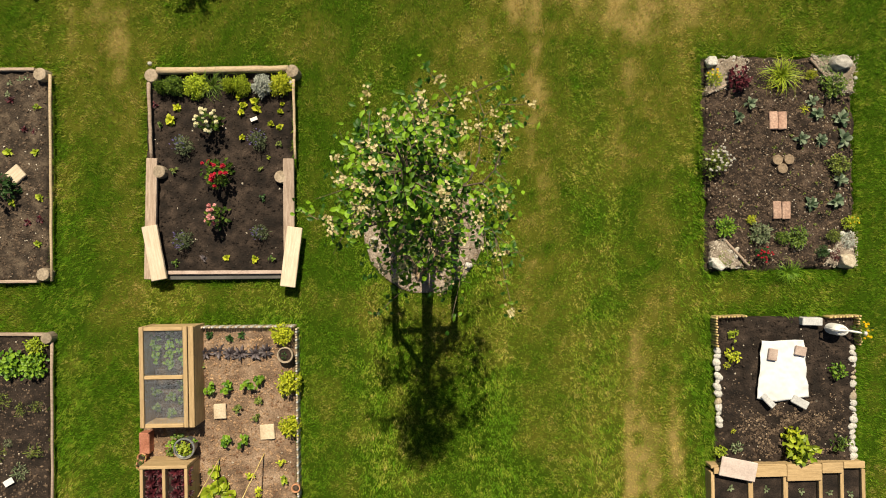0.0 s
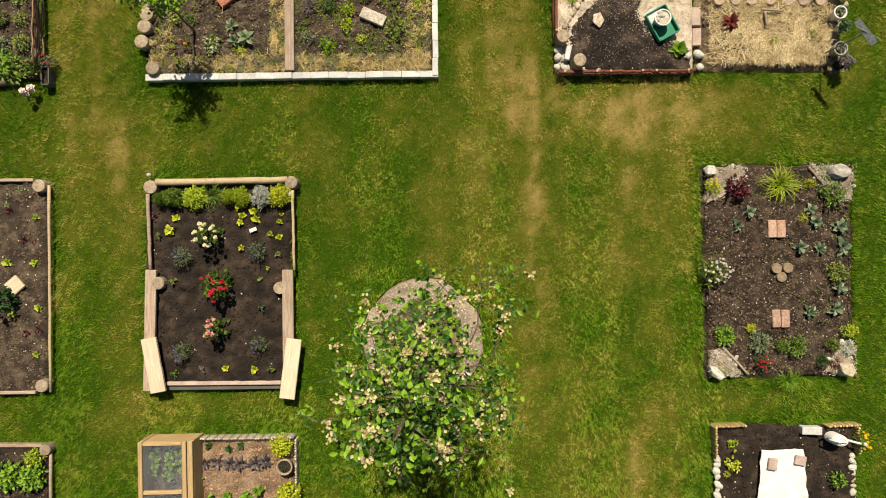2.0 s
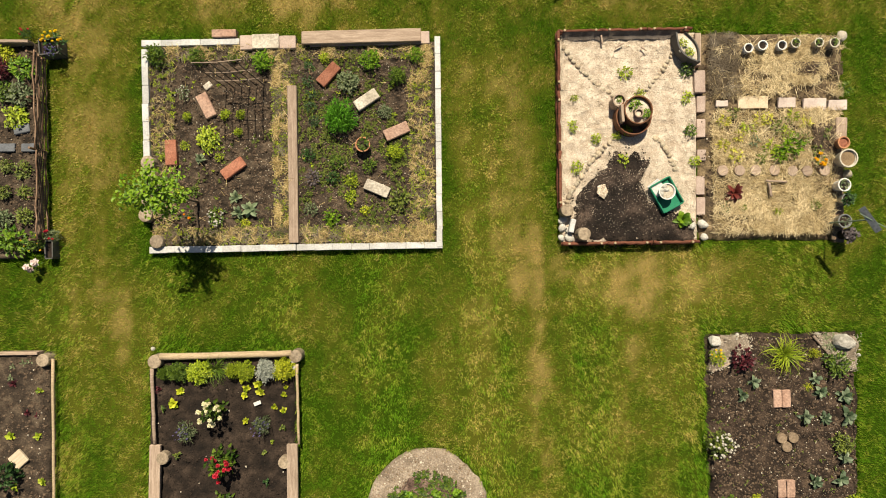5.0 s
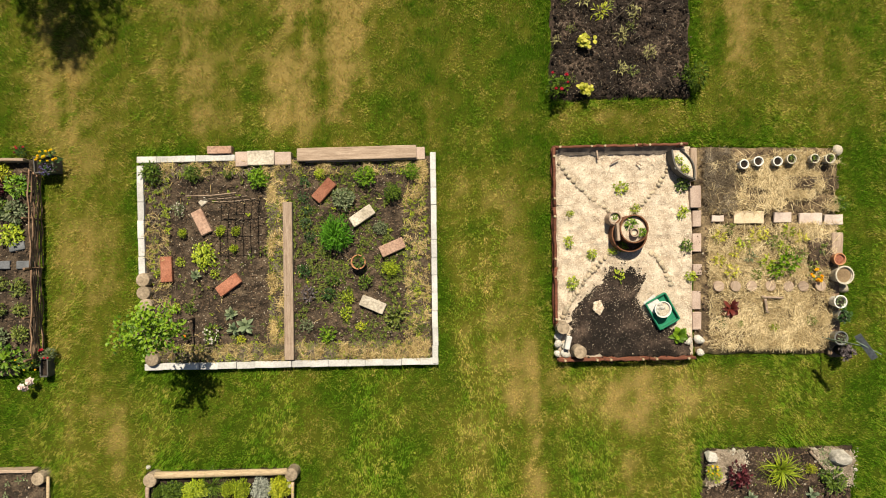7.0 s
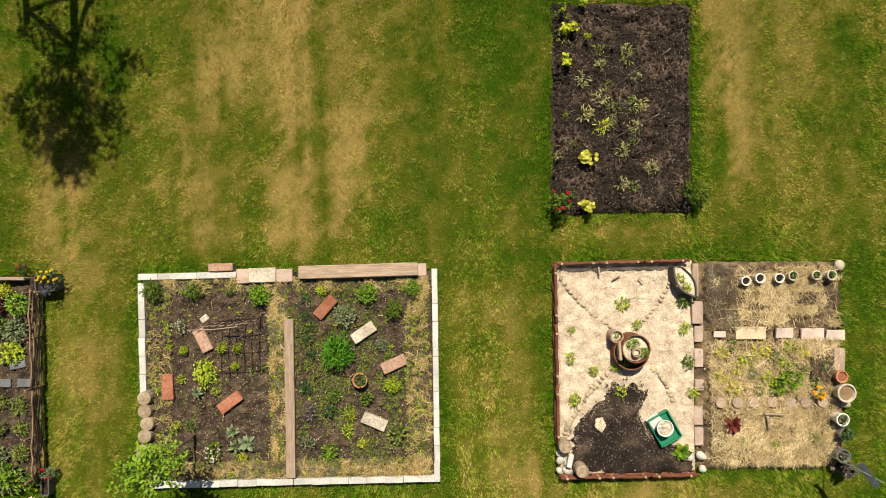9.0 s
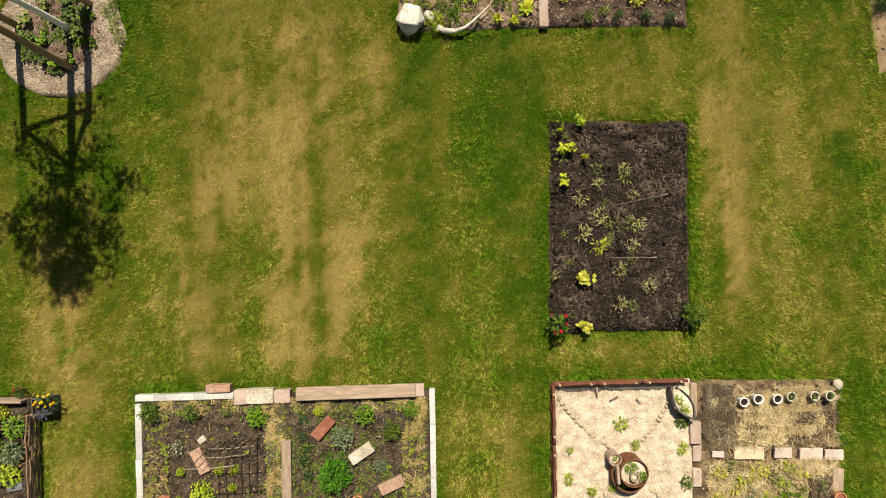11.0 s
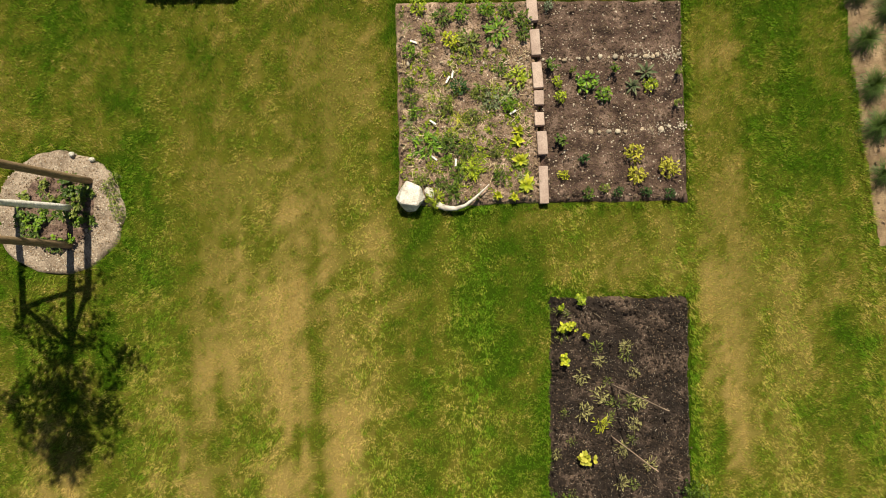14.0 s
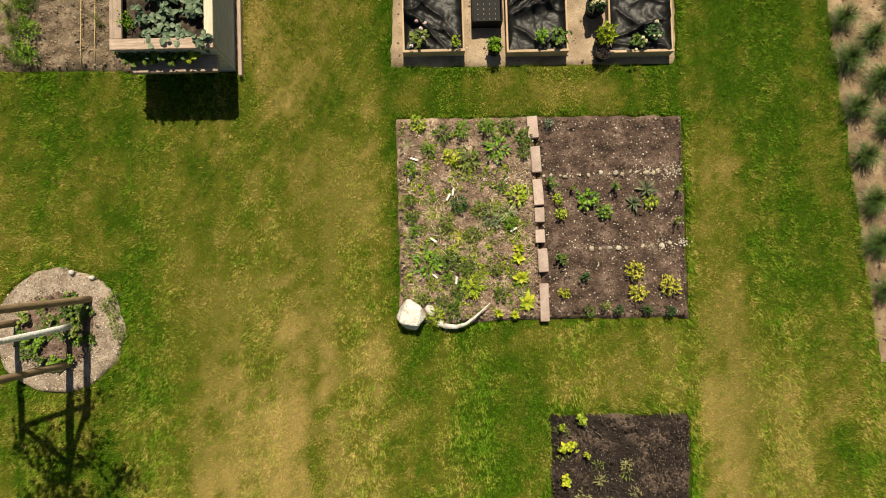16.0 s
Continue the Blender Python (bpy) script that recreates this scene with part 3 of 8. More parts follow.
def build_lawn():
    near_x, near_y = np.arange(-5.4, 5.8, 0.075), np.arange(-3.2, 12.6, 0.075)
    far = np.concatenate([np.arange(6.0, 26.0, 0.35), [30, 40, 60, 100, 200, 400]])
    xs = np.concatenate([-far[::-1], near_x, far])
    ys = np.concatenate([-far[::-1], near_y, far + 8])
    gx, gy = np.meshgrid(xs, ys, indexing="ij")
    nx, ny = len(xs), len(ys)
    inside = plot_distance(gx, gy)
    gz = 0.014 * (fbm(gx, gy, 0.9, 51) - 0.5) - 0.03 * (inside > 0.005)
    idx = np.arange(nx * ny).reshape(nx, ny)
    quads = np.stack([idx[:-1, :-1], idx[1:, :-1], idx[1:, 1:], idx[:-1, 1:]], -1).reshape(-1, 4)
    me = bpy.data.meshes.new("ground")
    me.from_pydata(np.stack([gx, gy, gz], -1).reshape(-1, 3).tolist(), [], quads.tolist())
    me.attributes.new("tone", "FLOAT", "POINT")
    me.polygons.foreach_set("use_smooth", [True] * len(me.polygons))
    me.materials.append(THATCH)
    me.attributes["tone"].data.foreach_set("value", np.where((np.abs(gx) < 6) & (gy > -3.3) & (gy < 12.7), 0.31 + 0.4 * dryness(gx, gy), 0.44 + 0.2 * (fbm(gx, gy, 3.0, 23) - 0.5) + 0.2 * (fbm(gx, gy, 0.8, 24) - 0.5)).astype(np.float32).ravel())
    tagged(new("ground", me), "mown lawn ground with dry yellow patches", "lawn", kind="structure")

    r = np.random.RandomState(3)
    n = BLADES
    x, y = r.uniform(-5.4, 5.7, n), r.uniform(-3.1, 12.5, n)
    inside = plot_distance(x, y)
    keep = (inside < -0.004 + 0.03 * (fbm(x, y, 0.12, 61) - 0.5)) & (r.rand(n) < 0.5 + 5.0 * (fbm(x, y, 0.035, 66) - 0.42)) & (r.rand(n) < np.minimum(np.minimum(x + 5.4, 5.7 - x) / 0.7, np.minimum(y + 3.1, 12.5 - y) / 0.5))
    x, y, inside = x[keep], y[keep], inside[keep]
    n = len(x)
    dry = dryness(x, y)
    rim = np.exp(-(inside / 0.07) ** 2)
    size = (0.023 + 0.019 * r.rand(n)) * (1 - 0.25 * dry) * (1 + 0.8 * rim) * (0.25 + 1.5 * fbm(x, y, 0.08, 71))
    comb = 4 * np.pi * fbm(x, y, 0.16, 73)
    turn, lean = comb + r.normal(0, 1.7, n), r.uniform(0.05, 0.78, n)
    wide = 0.0014 + 0.0011 * r.rand(n)
    dx, dy = np.cos(turn), np.sin(turn)
    base = 0.014 * (fbm(x, y, 0.9, 51) - 0.5) - 0.003
    mown = 0.22 * np.tanh(4 * np.sin(np.pi * (x + 0.33) / 0.52))      # blades laid over by the mower, strip by strip
    v = np.empty((n, 3, 3), np.float32)
    v[:, 0] = np.stack([x - dy * wide, y + dx * wide, base], -1)
    v[:, 1] = np.stack([x + dy * wide, y - dx * wide, base], -1)
    v[:, 2] = np.stack([x + dx * size * np.sin(lean), y + dy * size * np.sin(lean) + mown * size, base + size * np.cos(lean)], -1)
    me = bpy.data.meshes.new("grass")
    me.vertices.add(3 * n)
    me.vertices.foreach_set("co", v.ravel())
    me.loops.add(3 * n)
    me.loops.foreach_set("vertex_index", np.arange(3 * n, dtype=np.int32))
    me.polygons.add(n)
    me.polygons.foreach_set("loop_start", np.arange(0, 3 * n, 3, dtype=np.int32))
    tuft = fbm(x, y, 0.038, 88) - 0.5
    withered = r.rand(n) < 0.02 + 0.3 * dry
    tone = 0.35 + 0.32 * dry + np.interp(y, (2, 6), (0.3, 0.38)) * tuft + 0.3 * (fbm(x, y, 0.13, 92) - 0.5) + r.normal(0, 1, n) * (0.06 + 0.12 * dry) + np.where(withered, 0.05, 0.0)
    tone = np.clip(tone, 0, 1)
    me.attributes.new("tone", "FLOAT", "FACE").data.foreach_set("value", tone.astype(np.float32))
    me.update()
    me.materials.append(TURF)
    tagged(new("grass", me), "short mown grass blades, green with straw-dry patches", "grass", kind="stuff")


BLADES = 3500000


# ---- beds ----
def scatter(parent, name, mat, pts, lo, hi, label, flat=0.6, seed=0, long=1.0, z=0.0):
    """Loose bits as one mesh of little angular pieces. pts: x, y, z in the world."""
    r = np.random.RandomState(seed)
    n = len(pts)
    if not n:
        return None
    shape = np.array([(1, 0, 0), (0, 1, 0), (-1, 0, 0), (0, -1, 0), (0, 0, 1)], float)
    tri = np.array([(0, 1, 4), (1, 2, 4), (2, 3, 4), (3, 0, 4)])
    s = lo + (hi - lo) * r.rand(n) ** 2.2
    t = r.uniform(0, np.pi, n)
    v = shape[None] * (1 + 0.5 * (r.rand(n, 5, 1) - 0.5)) * s[:, None, None] * 0.5
    v[:, :, 0] *= long
    v[:, :, 2] *= flat
    tilt = r.normal(0, 0.35, n)[:, None]
    vx, vz = v[:, :, 0] * np.cos(tilt) - v[:, :, 2] * np.sin(tilt), v[:, :, 0] * np.sin(tilt) + v[:, :, 2] * np.cos(tilt)
    c, sn = np.cos(t)[:, None], np.sin(t)[:, None]
    o = parent.matrix_basis.translation
    w = np.stack([vx * c - v[:, :, 1] * sn, vx * sn + v[:, :, 1] * c, vz], -1) + (np.asarray(pts) - np.array(o) + (0, 0, z))[:, None, :]
    f = (tri[None] + 5 * np.arange(n)[:, None, None]).reshape(-1, 3)
    return part(name, mesh_of(name, w.reshape(-1, 3), f.tolist(), mat), parent, label, "stuff")


def quad_uv(q, u, v):
    q = np.array(q)
    u, v = np.asarray(u)[..., None], np.asarray(v)[..., None]
    return q[0] * (1 - u) * (1 - v) + q[1] * u * (1 - v) + q[2] * u * v + q[3] * (1 - u) * v


def soil_height(x, y, z, amp, seed):
    return z + amp * (fbm(x, y, 0.28, seed) - 0.5) + amp * 1.1 * (fbm(x, y, 0.08, seed + 9) - 0.5) + amp * 0.35 * (smooth_noise(x, y, 0.035, seed + 17) - 0.5)


def bed(label, q, z, mat, amp=0.03, crumbs=None, n=900, hi=0.028, grit=120, grit_hi=0.024, seed=1, ragged=0.0, plot=True, sub="soil", step=0.017):
    """A planting bed: corners anticlockwise from lower left. Returns the thing; its first part is the soil."""
    q = [tuple(p) for p in q]
    if plot:
        PLOTS.append(q)
    cx, cy = np.mean(q, axis=0)
    ob = thing("garden_bed", label, "garden bed", cx, cy, 0, kind="structure")
    lx, ly = math.dist(q[0], q[1]), math.dist(q[1], q[2])
    nu, nv = max(8, int(lx / step)), max(8, int(ly / step))
    u, v = np.meshgrid(np.linspace(0, 1, nu), np.linspace(0, 1, nv), indexing="ij")
    p = quad_uv(q, u, v)
    x, y = p[..., 0], p[..., 1]
    h = soil_height(x, y, z, amp, seed)
    rim = np.minimum(np.minimum(u, 1 - u) * lx, np.minimum(v, 1 - v) * ly)
    if ragged:
        h = np.where(rim < 0.004, -0.02, h * np.clip(rim / 0.09, 0.12, 1))
    else:
        h = np.where(rim < 0.012, -0.03, h - 0.015 * np.exp(-(rim / 0.03) ** 2))
    if ragged:
        wob = ragged * (fbm(x, y, 0.14, seed + 3) - 0.5) * np.exp(-rim / 0.1)
        x, y = x + wob * np.sign(x - cx), y + wob * np.sign(y - cy)
    idx = np.arange(nu * nv).reshape(nu, nv)
    quads = np.stack([idx[:-1, :-1], idx[1:, :-1], idx[1:, 1:], idx[:-1, 1:]], -1).reshape(-1, 4)
    part(sub, mesh_of(sub, np.stack([x - cx, y - cy, h], -1).reshape(-1, 3), quads.tolist(), mat, smooth=True), ob)
    r = np.random.RandomState(seed)
    for name, m2, cnt, lo, top, lab in (("crumbs", crumbs, int(n * 2.2), 0.007, hi * 1.35, "loose crumbs of soil"), ("grit", GRIT, grit, 0.004, grit_hi, "small pale stones in the soil")):
        if m2 and cnt:
            uu, vv = r.uniform(0.02, 0.98, cnt), r.uniform(0.02, 0.98, cnt)
            pp = quad_uv(q, uu, vv)
            pts = np.c_[pp, soil_height(pp[:, 0], pp[:, 1], z, amp, seed) + 0.002]
            scatter(ob, name, m2, pts, lo, top, lab, seed=seed + cnt)
    return ob


def straw_layer(label, x, y, z, n_mat=None, seed=0, length=0.11, wide=0.004, name="straw_mulch", lift=0.03, tangle=0.75):
    """Loose stalks lying criss-cross at the given points, one mesh."""
    r = np.random.RandomState(seed)
    n = len(x)
    t, ln = 4 * np.pi * fbm(x, y, 0.17, 57) + r.normal(0, tangle, n), length * r.uniform(0.35, 1.15, n)
    dx, dy = np.cos(t) * ln / 2, np.sin(t) * ln / 2
    wx, wy = -np.sin(t) * wide / 2, np.cos(t) * wide / 2
    zb = z + r.rand(n) * lift
    dz = r.normal(0, 0.12, n) * ln / 2
    v = np.stack([np.stack([x - dx - wx, y - dy - wy, zb - dz], -1), np.stack([x + dx - wx, y + dy - wy, zb + dz], -1),
                  np.stack([x + dx + wx, y + dy + wy, zb + dz + 0.001], -1), np.stack([x - dx + wx, y - dy + wy, zb - dz + 0.001], -1)], 1)
    me = mesh_of(name, v.reshape(-1, 3), np.arange(4 * n).reshape(n, 4).tolist(), n_mat or STRAW, tone=np.clip(0.5 + r.normal(0, 0.17, n), 0, 1))
    return tagged(new(name, me), label, "straw", kind="stuff")

# ---- the beds and their edgings ----
def round_post(parent, name, x, y, r, z1, mat, label="", z0=-0.05):
    o = parent.matrix_basis.translation
    me = lathe_mesh(name, [(r * 1.02, z0), (r, z1 - 0.006), (r * 0.93, z1), (r * 0.6, z1 + 0.001), (r * 0.25, z1 + 0.001)], mat, 14)
    return part(name, me, parent, label, m=pose(x - o.x, y - o.y, 0, 0, 0, random.uniform(0, 90)))


def rail(parent, name, x0, y0, x1, y1, r, z, mat, label="", seed=0, sag=0.008):
    o = parent.matrix_basis.translation
    return part(name, tube_mesh(name, line_points(x0 - o.x, y0 - o.y, z, x1 - o.x, y1 - o.y, z, 8, sag, seed), r, mat, 9, 0.12, 0.92, seed=seed), parent, label)


def palisade(parent, name, x0, y0, x1, y1, pitch, r, height, mats, label=""):
    """A rolled edging of little upright half-round sticks, each a piece of its own."""
    o = parent.matrix_basis.translation
    cx, cy, ln, turn = between(x0, y0, x1, y1)
    n = int(ln / pitch)
    meshes = [lathe_mesh(name, [(r, -0.03), (r, height - 0.004), (r * 0.75, height), (r * 0.3, height + 0.002)], m, 8) for m in mats]
    for k in range(n):
        f = (k + 0.5) / n
        part(name, meshes[k % len(meshes)], parent, label if k == 0 else "", m=pose(x0 + (x1 - x0) * f - o.x, y0 + (y1 - y0) * f - o.y, random.uniform(-0.012, 0.008)))


def block_row(parent, name, x0, y0, x1, y1, n, width, height, mat, label="", gap=0.002, jitter=0.002):
    o = parent.matrix_basis.translation
    cx, cy, ln, turn = between(x0, y0, x1, y1)
    me = [box_mesh(name, ln / n - gap, width, height + 0.06, mat, 0.003, 0.002, s) for s in range(3)]
    for k in range(n):
        f = (k + 0.5) / n
        part(name, me[k % 3], parent, label if k == 0 else "", m=pose(x0 + (x1 - x0) * f - o.x + random.uniform(-jitter, jitter), y0 + (y1 - y0) * f - o.y + random.uniform(-jitter, jitter), -0.06 + random.uniform(-0.006, 0.006), 0, 0, turn + random.uniform(-1.2, 1.2)))


# seedling bed with log edging
bed_a = bed("brown seedling bed edged with thin peeled logs", [(-5.279, -0.055), (-3.833, -0.083), (-3.796, 2.003), (-5.242, 2.027)], 0.05, SOIL, crumbs=CRUMB, n=1500, grit=350, seed=3)
rail(bed_a, "log_edge", -3.772, 1.933, -3.791, -0.071, 0.014, 0.07, PALE_LOG, "thin peeled log")
board(bed_a, "edge_board", -5.216, 2.007, -3.919, 1.990, 0.03, -0.03, 0.08, OLD_WOOD)
board(bed_a, "edge_board", -5.252, -0.054, -3.934, -0.068, 0.03, -0.03, 0.08, OLD_WOOD)
round_post(bed_a, "corner_post", -3.841, 1.928, 0.062, 0.12, LOG_END, "sawn grey log post")
round_post(bed_a, "corner_post", -3.859, -0.002, 0.062, 0.1, LOG_END)

# rose bed
bed_b = bed("dark compost rose bed with plank and log edging", [(-2.886, -0.023), (-1.461, -0.049), (-1.431, 1.941), (-2.851, 1.942)], 0.07, SOIL_DARK, crumbs=CRUMB_DARK, n=900, grit=90, seed=5, amp=0.035)
rail(bed_b, "log_edge", -2.711, 1.936, -1.456, 1.937, 0.034, 0.12, PALE_LOG, "peeled pale log rail")
rail(bed_b, "log_edge", -2.795, 1.824, -2.781, 1.098, 0.018, 0.12, OLD_WOOD)
rail(bed_b, "log_edge", -1.403, 1.833, -1.401, 1.062, 0.014, 0.12, PALE_LOG)
board(bed_b, "seat_plank", -2.770, 1.097, -2.812, -0.067, 0.105, 0.1, 0.14, OLD_WOOD, "grey weathered plank")
board(bed_b, "seat_plank", -1.461, 1.069, -1.471, -0.092, 0.105, 0.1, 0.14, OLD_WOOD)
board(bed_b, "seat_plank", -2.789, 0.446, -2.702, -0.072, 0.145, 0.143, 0.178, NEW_WOOD, "fresh pale spruce plank")
board(bed_b, "seat_plank", -1.401, 0.410, -1.481, -0.160, 0.145, 0.143, 0.178, NEW_WOOD)
board(bed_b, "edge_board", -2.668, -0.006, -1.556, -0.021, 0.035, -0.02, 0.1, PAVER)
board(bed_b, "edge_board", -2.671, -0.051, -1.570, -0.061, 0.05, -0.02, 0.07, SLATE)
for px, py, rr in ((-2.761, 1.891, 0.066), (-1.410, 1.911, 0.062), (-2.705, 0.966, 0.062), (-1.540, 0.896, 0.06)):
    round_post(bed_b, "corner_post", px, py, rr, 0.14, LOG_END)

# vegetable bed cut by the border
bed_c = bed("dark vegetable bed with a thin log edging", [(-5.324, -2.657), (-3.857, -2.687), (-3.825, -0.593), (-5.288, -0.554)], 0.05, SOIL_DARK, crumbs=CRUMB, n=1300, grit=300, seed=8)
rail(bed_c, "log_edge", -3.807, -0.661, -3.832, -2.662, 0.014, 0.06, OLD_WOOD)
board(bed_c, "edge_board", -5.261, -0.555, -3.888, -0.587, 0.03, -0.03, 0.07, OLD_WOOD)
round_post(bed_c, "corner_post", -3.837, -0.618, 0.055, 0.1, LOG_END)

# cold frame bed
bed_d = bed("bark mulched bed with a rolled stick edging", [(-2.972, -2.651), (-1.465, -2.682), (-1.437, -0.561), (-2.945, -0.532)], 0.05, BARK, crumbs=BARK_BITS, n=2200, grit=150, seed=12)
palisade(bed_d, "edging_stick", -2.345, -0.541, -1.434, -0.548, 0.025, 0.0105, 0.12, (SANDSTONE, KERB, LOG_END), "thin upright edging stick")
palisade(bed_d, "edging_stick", -1.423, -0.564, -1.431, -2.225, 0.025, 0.0105, 0.12, (SANDSTONE, KERB, LOG_END))

# rockery bed
bed("stony brown bed with rocks in its corners", [(2.587, -0.086), (4.059, -0.102), (4.083, 1.998), (2.588, 2.023)], 0.035, SOIL_STONY, crumbs=CRUMB, n=3000, grit=1100, grit_hi=0.02, seed=16, ragged=0.12, amp=0.045)

# fleece bed
bed_f = bed("dark compost bed edged with rounded stones and bamboo", [(2.646, -2.022), (4.010, -2.049), (4.050, -0.565), (2.674, -0.539)], 0.05, SOIL_DARK, crumbs=CRUMB_DARK, n=1100, grit=160, seed=20, amp=0.04)
palisade(bed_f, "bamboo_stick", 2.640, -0.537, 2.945, -0.532, 0.026, 0.011, 0.12, (BAMBOO, LARCH), "yellow bamboo edging stick")
palisade(bed_f, "bamboo_stick", 2.646, -0.537, 2.652, -0.830, 0.026, 0.011, 0.12, (BAMBOO, LARCH))
palisade(bed_f, "bamboo_stick", 3.731, -0.558, 4.064, -0.553, 0.026, 0.011, 0.12, (BAMBOO, LARCH))
palisade(bed_f, "bamboo_stick", 4.030, -0.564, 4.042, -0.840, 0.026, 0.011, 0.12, (BAMBOO, LARCH))
stone_row(along(2.673, -0.868, 2.671, -1.598, 13), 0.085, "rounded white edging stone beside dark compost", "edging stones", WHITE_ROCK, 0.02, True)
stone_row(along(4.000, -0.866, 3.989, -1.982, 20), 0.082, "rounded white edging stone beside dark compost", "edging stones", WHITE_ROCK, 0.02, True)

# double bed in concrete edging
bed_g = bed("weedy double bed edged with pale concrete blocks", [(-2.833, 2.975), (-0.006, 2.946), (0.016, 4.975), (-2.851, 4.987)], 0.04, SOIL, crumbs=CRUMB, n=5000, grit=2600, grit_hi=0.016, seed=24, amp=0.05)
block_row(bed_g, "edging_block", -2.859, 4.977, -1.903, 4.977, 5, 0.06, 0.08, KERB, "pale concrete edging block")
block_row(bed_g, "edging_block", 0.023, 4.987, -0.001, 2.929, 12, 0.055, 0.08, KERB)
block_row(bed_g, "edging_block", -2.820, 2.964, 0.028, 2.950, 16, 0.062, 0.08, KERB)
block_row(bed_g, "edging_block", -2.827, 4.921, -2.831, 3.858, 6, 0.055, 0.08, KERB)
board(bed_g, "divider_plank", -1.401, 4.530, -1.413, 3.000, 0.09, 0.02, 0.1, OLD_WOOD, "weathered divider plank")
for px, py in ((-2.802, 3.811), (-2.799, 3.686), (-2.779, 3.566), (-2.803, 3.447), (-2.833, 3.301), (-2.730, 3.043)):
    round_post(bed_g, "edge_post", px, py, 0.066, 0.12, LOG_END)
board(bed_g, "top_plank", -1.291, 4.983, -0.135, 4.989, 0.125, 0.085, 0.13, OLD_WOOD, "long weathered plank")
board(bed_g, "top_plank", -1.221, 4.974, -0.054, 4.979, 0.12, 0.02, 0.082, PAVER)
board(bed_g, "coping_slab", -1.898, 4.961, -1.778, 4.963, 0.14, -0.02, 0.09, PAVER)
board(bed_g, "coping_slab", -1.780, 4.967, -1.518, 4.966, 0.14, -0.02, 0.1, BRICK_WHITE, "pale coping slab")
board(bed_g, "coping_slab", -1.515, 4.957, -1.356, 4.959, 0.125, -0.02, 0.09, PAVER)
board(bed_g, "coping_slab", -2.166, 5.053, -1.931, 5.053, 0.075, 0.0, 0.1, BRICK_PALE)

# wood chip bed and straw bed
bed_h = bed("bed of pale wood chips inside russet timber edging", [(1.186, 2.926), (2.539, 2.912), (2.579, 5.004), (1.209, 5.003)], 0.05, CHIPS, crumbs=CHIP_BITS, n=9000, grit=0, seed=29, amp=0.03, hi=0.012)
for a, b in (((1.192, 4.998), (2.498, 5.000)), ((1.185, 2.931), (2.513, 2.923)), ((1.197, 4.998), (1.177, 3.245))):
    n = 3
    for k in range(n):
        x0, y0, x1, y1 = a[0] + (b[0] - a[0]) * k / n, a[1] + (b[1] - a[1]) * k / n, a[0] + (b[0] - a[0]) * (k + 1) / n, a[1] + (b[1] - a[1]) * (k + 1) / n
        rail(bed_h, "timber_edge", x0, y0, x1, y1, 0.016, 0.11, RED_EDGE, "", k, 0.014)
        rail(bed_h, "timber_edge", x0, y0, x1, y1, 0.02, 0.05, RED_EDGE, "russet half-round edging", k + 5, 0.014)
        for f in (0.15, 0.85):
            round_post(bed_h, "edge_peg", x0 + (x1 - x0) * f, y0 + (y1 - y0) * f, 0.012, 0.14, PALE_LOG)
bed_s = bed("straw mulched vegetable bed with flush stepping stones", [(2.545, 2.935), (3.919, 2.910), (4.054, 4.958), (2.584, 4.993)], 0.035, STRAW_BED, crumbs=CRUMB, n=700, grit=60, seed=33, amp=0.05, ragged=0.06)
board(bed_s, "divider_plank", 2.577, 4.967, 2.567, 4.646, 0.06, 0, 0.08, OLD_WOOD)
board(bed_s, "divider_paver", 2.578, 4.595, 2.577, 4.380, 0.105, 0, 0.09, PAVER)
for x0, y0, x1, y1 in ((2.605, 4.358, 2.600, 4.196), (2.598, 4.129, 2.592, 3.950), (2.594, 3.827, 2.591, 3.720), (2.575, 3.564, 2.570, 3.386), (2.575, 3.358, 2.570, 3.185)):
    board(bed_s, "divider_paver", x0, y0, x1, y1, 0.085, 0, 0.048, PAVER)
board(bed_s, "edge_board", 3.895, 4.072, 3.857, 2.910, 0.025, 0, 0.06, BARK_TREE)
board(bed_s, "divider_plank", 3.952, 4.103, 3.940, 3.888, 0.11, 0, 0.1, OLD_WOOD)
board(bed_s, "edge_plank", 3.938, 3.880, 3.919, 2.884, 0.1, -0.02, 0.055, BARK_PLANK, "brown plank the pots stand on")

# wicker bed
bed_i = bed("mixed flower bed behind a low willow wicker fence", [(-5.364, 2.994), (-3.870, 2.964), (-3.868, 5.015), (-5.336, 5.051)], 0.06, SOIL, crumbs=CRUMB, n=1800, grit=400, seed=37, amp=0.045)
for k in range(7):
    o = k * 0.011
    rail(bed_i, "willow_rod", -3.811, 4.876, -3.804, 3.950, 0.007, 0.05 + 0.028 * k, WICKER, "", k, 0.03)
    rail(bed_i, "willow_rod", -3.810, 3.950, -3.808, 3.082, 0.007, 0.05 + 0.028 * k, WICKER, "", k + 9, 0.03)
for px, py in ((-3.843, 4.858), (-3.840, 4.425), (-3.831, 3.948), (-3.844, 3.483), (-3.840, 3.085)):
    round_post(bed_i, "fence_peg", px, py, 0.012, 0.27, WICKER)
board(bed_i, "edge_board", -5.188, 5.029, -3.900, 4.992, 0.03, 0, 0.16, OLD_WOOD)
rail(bed_i, "log_edge", -5.365, 2.961, -4.046, 2.952, 0.045, 0.05, BARK_TREE)

